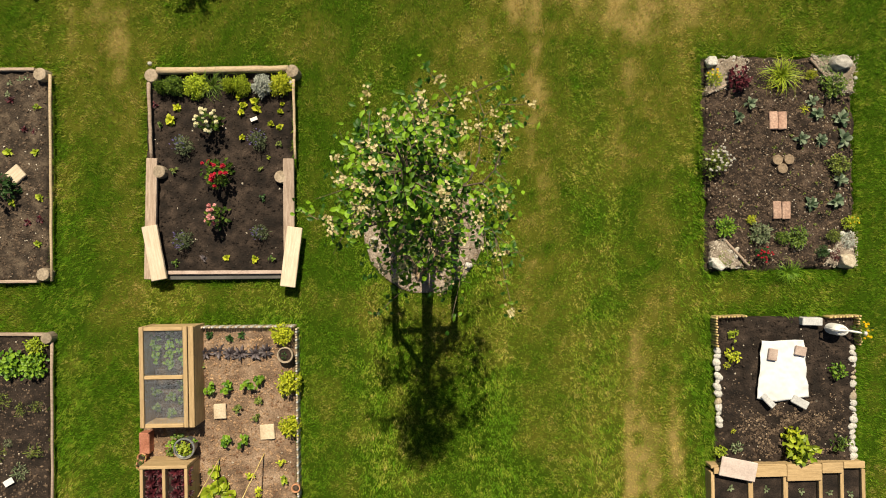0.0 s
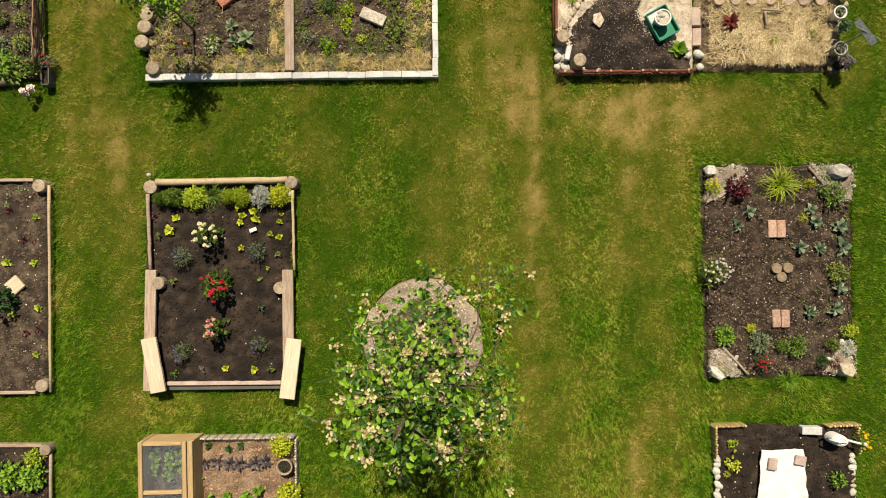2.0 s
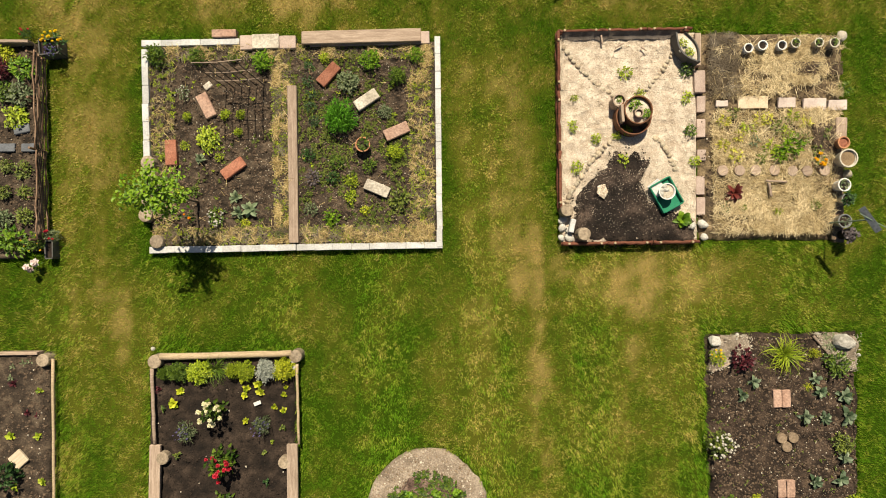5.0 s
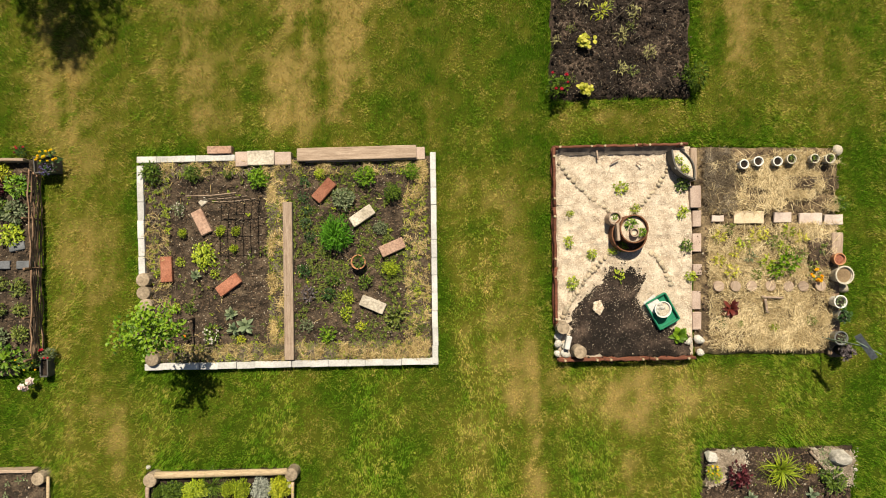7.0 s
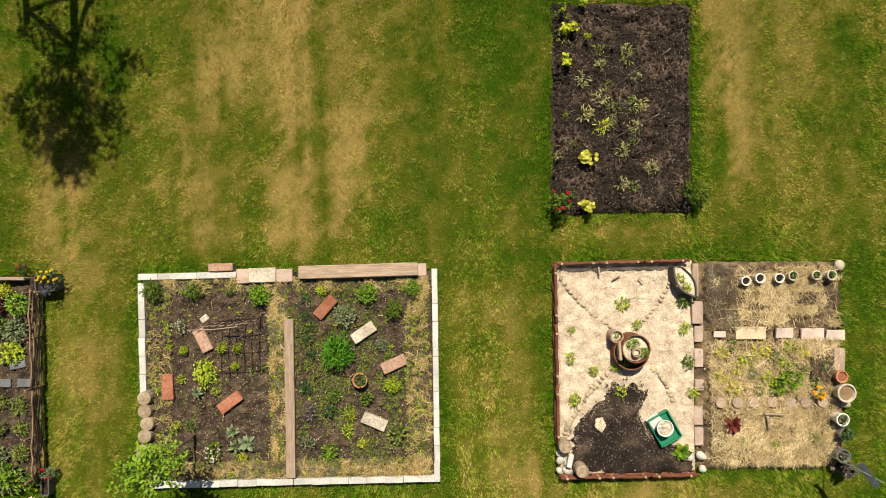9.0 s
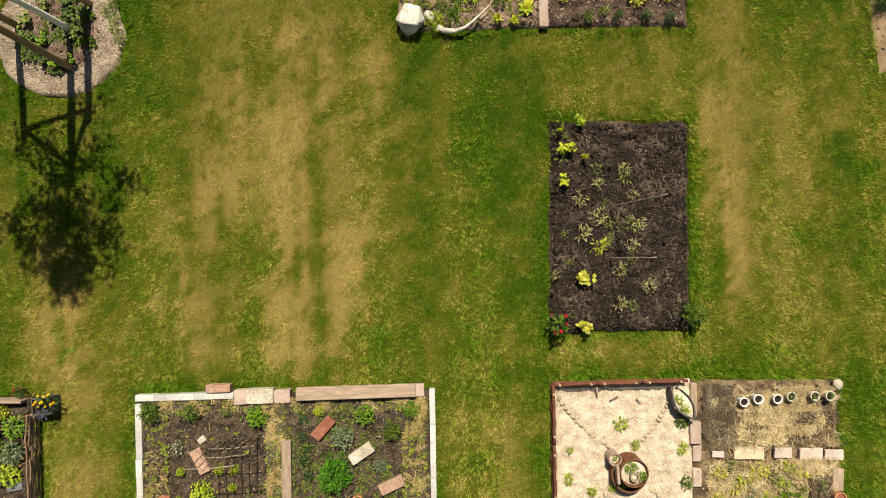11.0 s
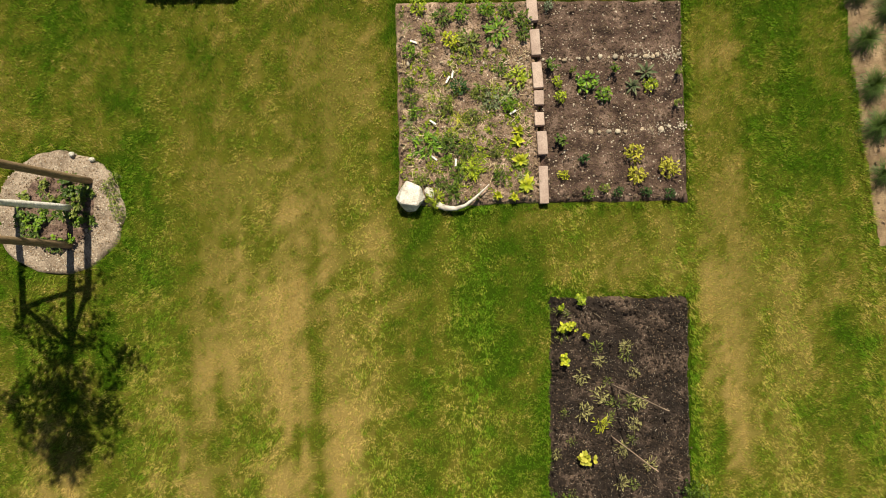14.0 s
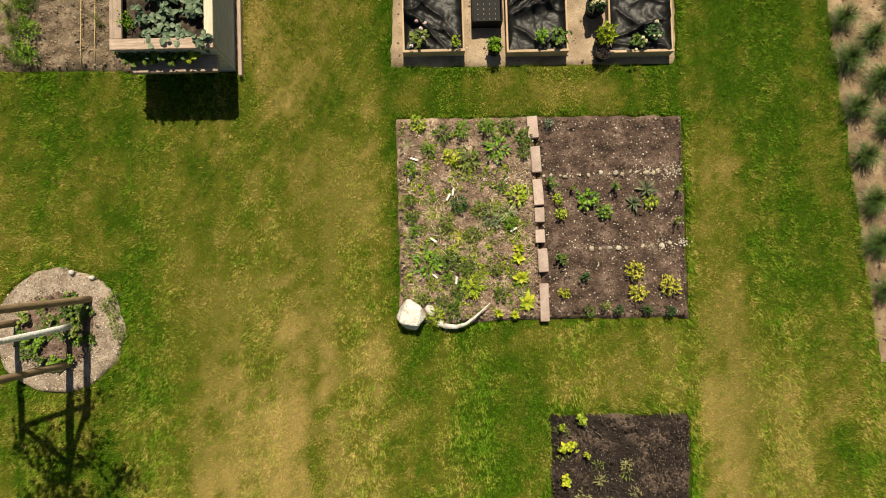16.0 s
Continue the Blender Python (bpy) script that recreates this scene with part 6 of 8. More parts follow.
scatter(bed_h, "stray_chips", CHIP_BITS, np.c_[RP, np.full(2200, 0.088)], 0.002, 0.008, "stray pale chips on the compost", seed=7, long=1.5)
MX0, MY0 = 1.240, 4.895
MX1, MY1 = 2.385, 4.891
V, F = [], []
for k in range(121):
    px, py = MX0 + (MX1 - MX0) * k / 120, MY0 + (MY1 - MY0) * k / 120
    lump = 0.03 * noise.noise(Vector((k * 0.11, 0, 3))) + 0.012 * noise.noise(Vector((k * 0.5, 0, 7)))
    V += [(px - MX0, py - MY0 + 0.03 + lump, 0.066), (px - MX0, py - MY0 + 0.062, 0.078 + 0.3 * lump), (px - MX0, py - MY0 + 0.092, 0.125)]
for k in range(120):
    for q in (0, 1):
        F.append((3 * k + q, 3 * k + q + 3, 3 * k + q + 4, 3 * k + q + 1))
band = thing("weed_membrane", "grey weed membrane turned up inside the timber edge", "membrane", MX0, MY0, 0, me=mesh_of("weed_membrane", V, F, MEMBRANE, smooth=True))
for a, b in (((1.754, 4.833), (1.834, 4.876)), ((2.012, 4.838), (2.056, 4.803)), ((1.623, 4.959), (1.631, 4.869))):
    cane("stick", "short weathered stick lying on the chips", a[0], a[1], 0.085, b[0], b[1], 0.09, 0.009, OLD_WOOD, "stick", "chip bed sticks")
for pts, sz in ((along(1.261, 4.856, 1.730, 4.374, 13, 0.06), 0.052), (along(2.349, 4.830, 2.062, 4.433, 11, -0.05), 0.05), (along(1.683, 3.916, 1.253, 3.347, 16, 0.05), 0.058), (along(2.144, 3.950, 2.325, 3.643, 9, -0.06), 0.056)):
    stone_row(pts, sz, "rounded sandy pebble in a curving row on wood chips", "pebble rows", TAN_ROCK, 0.036, True)


def ring_planter(x, y, r, h, mat, label, gap=0.0, soil_mat=None, level=0.6):
    """A bent band of steel or board standing as an open ring."""
    ob = thing("ring_planter", label, "planter", x, y, 0.05, 40)
    V, F, n = [], [], 40
    for k in range(n + 1):
        t = gap + (2 * math.pi - gap) * k / n
        for rad, z in ((r, 0), (r, h), (r - 0.01, h), (r - 0.01, 0)):
            V.append((rad * math.cos(t), rad * math.sin(t), z))
    for k in range(n):
        for j in range(4):
            a, b = 4 * k + j, 4 * k + (j + 1) % 4
            F.append((a, b, b + 4, a + 4))
    F += [(3, 2, 1, 0), tuple(4 * n + j for j in range(4))]
    part("band", mesh_of("band", V, F, mat), ob)
    if soil_mat:
        part("filling", lathe_mesh("filling", [(r - 0.013, 0), (r - 0.013, h * level - 0.012), (r * 0.6, h * level), (r * 0.1, h * level)], soil_mat, 24), ob)
    return ob


ring_planter(1.892, 4.137, 0.172, 0.13, RUST, "low rusty steel ring planter with herbs in shade", 0.0, SOIL_WARM, 0.5)
ring_planter(1.909, 4.182, 0.135, 0.22, RUST, "tall rusty steel ring planter filled with chips and herbs", 0.0, CHIPS, 0.85)
ring_planter(1.907, 4.148, 0.042, 0.235, OLD_WOOD, "small wooden ring set inside a steel planter", 0.0, CHIPS, 0.9)
ring_planter(1.751, 4.291, 0.062, 0.15, OLD_WOOD, "small wooden ring planter", 0.0, CHIPS, 0.8)
loose("plank", "short upright plank standing in the ring planter", "plank", 1.762, 4.153, 0.17, 0.028, 0.2, 93, OLD_WOOD, z=0.05)


def corner_planter(x, y, x1, y1, x2, y2):
    """A leaf-shaped planter: two bent slate bands meeting at a point, filled with pale grit."""
    ob = thing("corner_planter", "leaf-shaped slate planter with pale grit and succulents", "planter", x, y, 0.03)
    h = 0.16

    def bow(ax, ay, bx, by, sag, n=14):
        return [(ax + (bx - ax) * k / n + sag * (by - ay) * math.sin(math.pi * k / n), ay + (by - ay) * k / n - sag * (bx - ax) * math.sin(math.pi * k / n)) for k in range(n + 1)]
    near = bow(0, 0, x1 - x, y1 - y, 0.2)
    far = bow(x2 - x, y2 - y, x1 - x, y1 - y, -0.16)
    for pts, side in ((near, 1), (far, -1)):
        V, F = [], []
        for px, py in pts:
            V += [(px, py, 0), (px, py, h), (px + 0.014 * side, py + 0.008, h), (px + 0.014 * side, py + 0.008, 0)]
        for k in range(len(pts) - 1):
            for q in range(4):
                a, b = 4 * k + q, 4 * k + (q + 1) % 4
                F.append((a, a + 4, b + 4, b))
        part("curved_wall", mesh_of("curved_wall", V, F, SLATE), ob)
    top = [(px, py, h - 0.03) for px, py in near + far[::-1]]
    mid = (sum(p[0] for p in top) / len(top), sum(p[1] for p in top) / len(top), h - 0.012)
    part("grit", mesh_of("planter_grit", top + [mid], [(k, (k + 1) % len(top), len(top)) for k in range(len(top))], CHIPS), ob, "pale grit filling")


corner_planter(2.313, 4.935, 2.534, 4.641, 2.417, 4.932)
for a in ((2.385, 4.836), (2.442, 4.748)):
    plant("succulent", "pale green succulent in the slate planter", a[0], a[1], 0.055, 0.06, "bush", G_LIME, 60, 0.32, 0.2, z=0.17, group="planter succulents")
for k, a in enumerate(((2.361, 4.760), (2.479, 4.682), (2.412, 4.802))):
    stone(a[0], a[1], 0.035, 0.03, 0.025, WHITE_ROCK, "white pebble in the slate planter", k, 30 * k, group="planter pebbles", z=0.165)



def tray(x, y, turn):
    ob = thing("tray", "green plastic tray on the compost", "tray", x, y, 0.085, turn)
    part("base", box_mesh("tray_base", 0.29, 0.22, 0.012, GREEN_TRAY, 0.004, 0), ob)
    for px, py, ln, t in ((0, 0.108, 0.29, 0), (0, -0.108, 0.29, 0), (0.143, 0, 0.2, 90), (-0.143, 0, 0.2, 90)):
        part("rim", box_mesh("tray_rim", ln, 0.014, 0.05, GREEN_TRAY, 0.004, 0), ob, m=pose(px, py, 0.004, 0, 0, t))


tray(2.206, 3.384, -62)
loose("slab", "pale grey slab lying in the green tray", "slab", 2.121, 3.452, 0.14, 0.13, 0.02, -50, KERB, z=0.1)
pot("bowl", "white bowl with stones standing on a green tray", 2.183, 3.409, 0.08, 0.085, WHITE_POT, 0.122, GRIT, rim=False)
BX, BY = 2.154, 3.425
for k in range(5):
    stone(BX + 0.03 * math.cos(k * 1.3), BY + 0.035 * math.sin(k * 1.6), 0.05, 0.04, 0.035, WHITE_ROCK, "pale stone in the white bowl", k, 40 * k, group="bowl stones", z=0.185)
for (px, py), rr2, hh in (((1.229, 3.253), 0.06, 0.15), ((1.379, 3.021), 0.062, 0.16)):
    disc("log_post", "short grey log standing in the chip bed corner", px, py, rr2, hh, LOG_END, z=0.04, group="short logs")
for (px, py), sx, sy, s in (((1.204, 3.159), 0.09, 0.07, 1), ((1.196, 3.092), 0.09, 0.07, 2), ((1.257, 3.057), 0.08, 0.06, 3), ((1.188, 2.992), 0.07, 0.06, 4), ((1.266, 2.990), 0.1, 0.08, 5), ((2.572, 3.096), 0.08, 0.11, 2), ((2.585, 2.967), 0.075, 0.075, 3), ((2.471, 3.081), 0.07, 0.09, 4)):
    stone(px, py, sx, sy, 0.06, WHITE_ROCK, "white stone piled at the chip bed corner", s, 30 * s, group="corner stones", z=0.05)
loose("marble_block", "white stone block among the corner stones", "stone", 1.281, 3.105, 0.13, 0.05, 0.06, 78, KERB, z=0.09)

# ---- straw bed ----
for (px, py), rr2, m in (((3.033, 4.787), 0.045, WHITE_POT), ((3.172, 4.811), 0.047, WHITE_POT), ((3.360, 4.807), 0.046, WHITE_POT), ((3.494, 4.826), 0.047, GLAZED), ((3.721, 4.826), 0.045, GLAZED), ((3.871, 4.822), 0.048, GLAZED)):
    pot("flower_pot", "round pot of seedlings standing in the straw", px, py, rr2, 0.11, m, 0.04, SOIL_DARK, G_MID if m is not WHITE_POT else None, "small herb", 0.045, 0.05, "row of pots", n=22)
for (px, py), lx, ly, m in (((2.793, 4.270), 0.118, 0.062, PINK_SLAB), ((3.097, 4.273), 0.29, 0.122, SANDSTONE), ((3.429, 4.265), 0.172, 0.098, PINK_SLAB), ((3.704, 4.242), 0.225, 0.12, PINK_SLAB), ((3.929, 4.231), 0.18, 0.1, PINK_SLAB)):
    loose("stepping_stone", "flat pale stepping stone across the straw bed", "stepping stone", px, py, lx, ly, 0.03, -1, m, z=0.05, group="stepping stones", bevel=0.004, wear=0.011)
for k in range(7):
    disc("log_disc", "grey log disc sunk in straw", *((2.773, 3.610), (2.936, 3.606), (3.093, 3.602), (3.278, 3.602), (3.452, 3.592), (3.598, 3.589), (3.767, 3.590))[k], 0.052, 0.06, OLD_WOOD, z=0.045, group="sunken discs")
pot("flower_pot", "terracotta pot on the bed edge", 3.915, 3.845, 0.058, 0.12, TERRACOTTA, 0.055, BRICK, group="edge pots")
pot("flower_pot", "wide cream pot with a stone inside on the bed edge", 3.943, 3.691, 0.088, 0.14, GLAZED, 0.055, SAND, group="edge pots")
stone(4.019, 3.556, 0.1, 0.08, 0.1, PEBBLE, "grey stone between pots", 2, 30, z=0.02)
pot("flower_pot", "white pot tilted on the bed edge", 3.902, 3.436, 0.062, 0.13, WHITE_POT, 0.055, SOIL_DARK, G_GREY, "grey-green leaves", 0.06, 0.06, "edge pots", n=24)
pot("flower_pot", "grey pot with a bushy plant on the bed edge", 3.932, 3.299, 0.055, 0.12, ZINC, 0.055, SOIL_DARK, G_DARK, "dark bushy leaves", 0.075, 0.1, "edge pots", n=50)
pot("flower_pot", "white-rimmed blue-grey pot on the bed edge", 3.896, 3.088, 0.066, 0.13, ZINC, 0.055, SOIL_DARK, G_BLUE, "blue-green leaves", 0.05, 0.05, "edge pots", n=18)
pot("flower_pot", "dark pot with a dusky plant on the bed edge", 3.942, 2.959, 0.06, 0.12, BLACK_POT, 0.055, SOIL_DARK, G_PURPLE, "dusky leaves", 0.085, 0.1, "edge pots", n=50)
stone(4.002, 4.914, 0.1, 0.11, 0.07, BRICK_WHITE, "pale rough stone at the straw bed corner", 3, 10, z=0.04)
cane("stick", "short weathered stick lying in the straw", 3.174, 3.499, 0.125, 3.376, 3.483, 0.125, 0.012, OLD_WOOD, "stick")
cane("stick", "short weathered stick lying in the straw", 3.207, 3.476, 0.12, 3.225, 3.341, 0.12, 0.014, OLD_WOOD, "stick")


def windmill(x, y):
    """A garden windmill: one broad steel blade and a thin vane on a rod."""
    ob = thing("garden_windmill", "grey steel garden windmill blade on a thin green rod", "windmill", x, y, 0)
    h = 0.62
    part("rod", tube_mesh("rod", line_points(0, 0, -0.05, 0.0, 0.0, h, 5), 0.007, GREEN_ROD, 7), ob)
    part("hub", lathe_mesh("hub", [(0.012, 0), (0.014, 0.02), (0.004, 0.03)], STEEL, 10), ob, m=pose(0, 0, h - 0.01))
    for k, (t, ln, wd, off) in enumerate(((-55, 0.26, 0.058, 0.0), (-28, 0.2, 0.008, 0.05), (150, 0.12, 0.008, 0.05))):
        part("blade" if k == 0 else "vane", box_mesh("blade", ln, wd, 0.004, STEEL if k == 0 else GREEN_ROD, 0.001, 0.0, k), ob, m=pose(0, 0, h, 0, 0, t) @ pose(off, 0, 0.004 * k + 0.012, 24 if k == 0 else 0, 0, 0))


GREEN_ROD = material("green_coated_rod", ((0.12, 0.17, 0.13), (0.2, 0.26, 0.2)), 9, 0.5, 0.05, 40, vary=0.0)
windmill(3.807, 3.076)

# ---- wicker bed ----
for (px, py) in ((-4.167, 3.989), (-3.957, 3.984)):
    loose("paver", "dark grey concrete paver used as a step", "paver", px, py, 0.15, 0.08, 0.04, 0, PAVER_GREY, z=0.05, group="step pavers")
loose("roof_tile", "curved dark tile lying at the bed edge", "tile", -4.026, 4.169, 0.16, 0.09, 0.03, 10, PAVER_GREY, z=0.06)
def flower_box(label, x, y, lx, ly, h, turn, mat):
    ob = thing("flower_box", label, "flower box", x, y, 0, turn)
    w = 0.012
    for py in (-ly / 2, ly / 2):
        part("side", box_mesh("box_side", lx, w, h, mat, 0.002, 0), ob, m=pose(0, py, 0))
    for px in (-lx / 2, lx / 2):
        part("side", box_mesh("box_end", ly - 0.016, w, h - 0.002, mat, 0.002, 0), ob, m=pose(px, 0, 0, 0, 0, 90))
    part("soil", box_mesh("box_soil", lx - 0.02, ly - 0.02, h - 0.03, SOIL_DARK, 0, 0.004), ob)


flower_box("dark slate flower box with yellow and violet blossom", -3.714, 4.945, 0.18, 0.15, 0.15, 4, SLATE)
plant("pansy", "bright yellow pansies spilling from a slate box", -3.661, 4.991, 0.11, 0.12, "bush", G_DARK, 40, 0.35, 0.2, ((F_YELLOW, 16, 0.24, False),), z=0.13, category="flower")
plant("lobelia", "violet lobelia in a slate flower box", -3.657, 4.886, 0.075, 0.1, "bush", G_DARK, 40, 0.3, 0.12, ((F_BLUE, 34, 0.17, False),), z=0.13, category="flower")
flower_box("dark flower box at the wicker fence end", -3.770, 2.991, 0.07, 0.17, 0.11, 0, SLATE)

# ---- dark bed ----
cane("bean_cane", "thin bamboo cane standing in dark soil", 1.817, 6.721, 0.0, 1.969, 6.717, 1.13, 0.006, OLD_WOOD, group="bean canes")
cane("bean_cane", "thin bamboo cane standing in dark soil", 1.801, 6.214, 0.0, 1.891, 6.212, 1.05, 0.006, OLD_WOOD, group="bean canes")

# ---- large bed ----
boulder(-0.094, 8.612, 0.31, 0.35, 0.2, WHITE_ROCK, "big white rock at the bed corner", 7, 15, z=-0.01)
stone(0.093, 8.652, 0.09, 0.13, 0.07, WHITE_ROCK, "white stone beside the big rock", 3, 30, "rock", z=0.03)
drift = [(0.169, 8.537), (0.246, 8.495), (0.347, 8.487), (0.438, 8.512), (0.530, 8.577), (0.611, 8.648), (0.681, 8.714)]
tagged(new("driftwood", tube_mesh("driftwood", [(a, b, 0.05 + 0.012 * k) for k, (a, b) in enumerate(drift)], 0.032, WHITE_ROCK, 9, 0.25, 0.12)), "bleached curved driftwood branch on the bed edge", "driftwood")
for (px, py), a in (((-0.023, 10.153), -20), ((0.306, 9.768), 60), ((0.147, 9.346), -35), ((0.361, 8.943), 85), ((0.941, 9.427), 30), ((0.148, 8.995), -40), ((0.353, 9.818), 80)):
    loose("plant_label", "small white plastic plant label stuck in soil", "plant label", px, py, 0.075, 0.018, 0.004, a, WHITE_POT, z=0.07, group="plant labels", bevel=0.001, wear=0)

# ---- planter boxes with foil ----
def foil_box(x0, y0, x1, y1, seed):
    ob = planter("long wooden planter box lined with black foil", (x0, y0, x1, y1), 0.13, NEW_WOOD2, None, wall=0.02)
    n, m = 52, 160
    lx, ly = x1 - x0 - 0.044, y1 - y0 - 0.044
    rf = random.Random(seed * 7)
    lines = [(rf.uniform(-0.5, 0.5), rf.uniform(-0.5, 0.5), rf.choice((-1, 1)) * rf.uniform(0.35, 1.0), rf.uniform(0.05, 0.1), rf.uniform(0.014, 0.04)) for k in range(13)]      # taut folds: a point, slope, height, width
    V, F = [], []
    for i in range(n + 1):
        for j in range(m + 1):
            u, v = i / n - 0.5, j / m - 0.5
            rim = max(abs(u), abs(v)) * 2
            x, y = u * lx, v * ly
            z = 0.03 + 0.075 * rim ** 10 + 0.03 * noise.noise(Vector((x * 2.4, y * 2.0, seed))) + 0.03 * abs(noise.noise(Vector((x * 7 + y * 3, y * 6, seed + 2)))) + 0.008 * noise.noise(Vector((x * 22, y * 16, seed + 5)))
            for fx, fy, slope, high, wide in lines:
                along_fold = (x - fx * lx) + slope * (y - fy * ly)
                off = (y - fy * ly) - slope * (x - fx * lx) + 0.05 * noise.noise(Vector((along_fold * 3, fy * 9, seed)))
                z += high * math.exp(-abs(off) / wide) * max(0.0, 1 - abs(along_fold) / 0.55)
            V.append((u * lx, v * ly, z))
    for i in range(n):
        for j in range(m):
            a = i * (m + 1) + j
            F.append((a, a + m + 1, a + m + 2, a + 1))
    part("end_cap", box_mesh("end_cap", x1 - x0 + 0.004, 0.026, 0.012, NEW_WOOD2, 0.003, 0.002, seed), ob, "pale planed cap board", m=pose(0, -(y1 - y0) / 2 + 0.012, 0.131))
    part("foil", mesh_of("foil", V, F, FOIL, smooth=True), ob, "creased black foil sheet")


NEW_WOOD2 = material("pale_planed_boards", ((0.36, 0.25, 0.15), (0.5, 0.37, 0.25)), 6, 0.75, 0.25, 30, (1, 12, 12), 0.06, stain=0.2)
for a, b, s in (((-0.103, 11.197), (0.512, 13.199), 1), ((0.925, 11.172), (1.540, 13.176), 2), ((1.946, 11.142), (2.583, 13.154), 3)):
    foil_box(a[0], a[1], b[0], b[1], s)
pot("flower_pot", "black pot with a bright green bush on bare earth", 0.805, 11.234, 0.07, 0.14, BLACK_POT, 0.0, SOIL_DARK, G_BRIGHT, "bright green leaves", 0.085, 0.16, n=90)
pot("flower_pot", "dark pot with a bright green shrub beside planters", 1.889, 11.304, 0.08, 0.14, BLACK_POT, 0.0, SOIL_DARK, G_LIME, "lime green leaves", 0.11, 0.25, n=110)
pot("flower_pot", "black pot full of twiggy dark stems", 1.884, 11.160, 0.08, 0.14, BLACK_POT, 0.0, SOIL_DARK, G_PURPLE, "dark twigs", 0.07, 0.1, n=40, ln=0.8, wd=0.05)
pot("flower_pot", "black pot with white roses beside the planters", 1.821, 11.613, 0.1, 0.16, BLACK_POT, 0.0, SOIL_DARK, G_DARK, "dark leaves", 0.1, 0.2, n=60, flowers=((F_WHITE, 9, 0.5, False),))


def crate(x, y):
    ob = thing("crate", "black plastic crate on bare earth", "crate", x, y, 0.0)
    for py in (-0.14, 0.14):
        part("side", box_mesh("crate_side", 0.3, 0.012, 0.18, BLACK_POT, 0.002, 0), ob, m=pose(0, py, 0))
    for px in (-0.144, 0.144):
        part("side", box_mesh("crate_end", 0.262, 0.012, 0.178, BLACK_POT, 0.002, 0), ob, m=pose(px, 0, 0, 0, 0, 90))
    part("floor", box_mesh("crate_floor", 0.27, 0.26, 0.012, BLACK_POT, 0.002, 0), ob)
    tray = part("cell_tray", box_mesh("cell_tray", 0.268, 0.258, 0.02, BLACK_POT, 0.002, 0), ob, "black seed tray with pale drain holes", m=pose(0, 0, 0.1))
    for i in range(4):
        for j in range(5):
            part("drain_hole", lathe_mesh("drain_hole", [(0.0042, 0), (0.0042, 0.003), (0.001, 0.0035)], GRIT, 6), tray, m=pose(-0.088 + 0.058 * i, -0.1 + 0.05 * j, 0.0195))


crate(0.740, 11.619)

# ---- raised bed ----
def raised_bed():
    h = 0.68
    x0, y0 = -2.678, 11.086
    x1, _ = -1.760, 11.063
    y1 = y0 + 1.9
    cx, cy, lx, ly = (x0 + x1) / 2, (y0 + y1) / 2, x1 - x0, y1 - y0
    ob = thing("raised_bed", "tall grey raised bed with a timber rim full of kale", "raised bed", cx, cy, 0.0)
    for py in (-ly / 2 + 0.03, ly / 2 - 0.03):
        part("wall_panel", box_mesh("wall_panel", lx - 0.03, 0.035, h - 0.035, GREY_PANEL, 0.003, 0.001), ob, m=pose(0, py, 0))
    for px in (-lx / 2 + 0.03, lx / 2 - 0.03):
        part("wall_panel", box_mesh("wall_panel", ly - 0.1, 0.035, h - 0.035, GREY_PANEL, 0.003, 0.001, 1), ob, m=pose(px, 0, 0, 0, 0, 90))
    w = 0.1
    for py in (-ly / 2 + w / 2, ly / 2 - w / 2):
        part("rim_board", box_mesh("rim_board", lx, w, 0.03, OLD_WOOD, 0.004, 0.002), ob, m=pose(0, py, h - 0.031))
    part("rim_board", box_mesh("rim_board", ly - 2 * w + 0.002, w * 1.1, 0.03, OLD_WOOD, 0.004, 0.002, 1), ob, m=pose(-lx / 2 + w * 0.55, 0, h - 0.031, 0, 0, 90))
    part("rim_board", box_mesh("rim_board", ly - 2 * w + 0.002, w * 0.8, 0.03, NEW_WOOD, 0.004, 0.002, 2), ob, "fresh pale rim board", m=pose(lx / 2 - w * 0.4, 0, h - 0.031, 0, 0, 90))
    part("soil", box_mesh("bed_soil", lx - 0.1, ly - 0.1, h - 0.1, SOIL, 0, 0.012, 0, 6), ob)
    part("ledge", box_mesh("ledge", lx - 0.12, 0.14, 0.05, OLD_WOOD, 0.004, 0.002), ob, "narrow weathered planting ledge", m=pose(0.03, -ly / 2 - 0.075, 0.44))
    part("kick_board", box_mesh("kick_board", ly + 0.1, 0.035, 0.07, OLD_WOOD, 0.004, 0.002), ob, "narrow pale board along the foot", m=pose(lx / 2 + 0.035, 0.0, 0, 0, 0, 90))
    return cx, cy, lx, ly, h


RX, RY, RLX, RLY, RH = raised_bed()

# ---- planting: seedling bed ----
for px, py, r in ((-4.208, 1.194, 0.06), (-3.937, 1.190, 0.05), (-4.173, 0.706, 0.06), (-3.907, 0.751, 0.05), (-3.926, 0.296, 0.05), (-3.913, 1.628, 0.05)):
    plant("lettuce", "young pale green lettuce seedling on brown soil", px, py, r, 0.06, "rosette", G_LIME, 10, 1.0, 0.55, group="lettuce seedlings")
for px, py, r in ((-4.039, 1.408, 0.04), (-3.934, 1.384, 0.05), (-4.027, 0.509, 0.055), (-3.910, 0.540, 0.05), (-4.172, 1.699, 0.05)):
    plant("beet", "small dark red beet seedling on brown soil", px, py, r, 0.05, "rosette", G_RED, 9, 1.0, 0.45, group="beet seedlings")
for px, py in ((-4.174, 1.865), (-4.074, 1.886), (-4.002, 1.918), (-4.198, 1.755)):
    plant("seedling", "withered grey-green seedling on brown soil", px, py, 0.05, 0.03, "rosette", G_GREY, 7, 1.0, 0.35, group="withered seedlings")
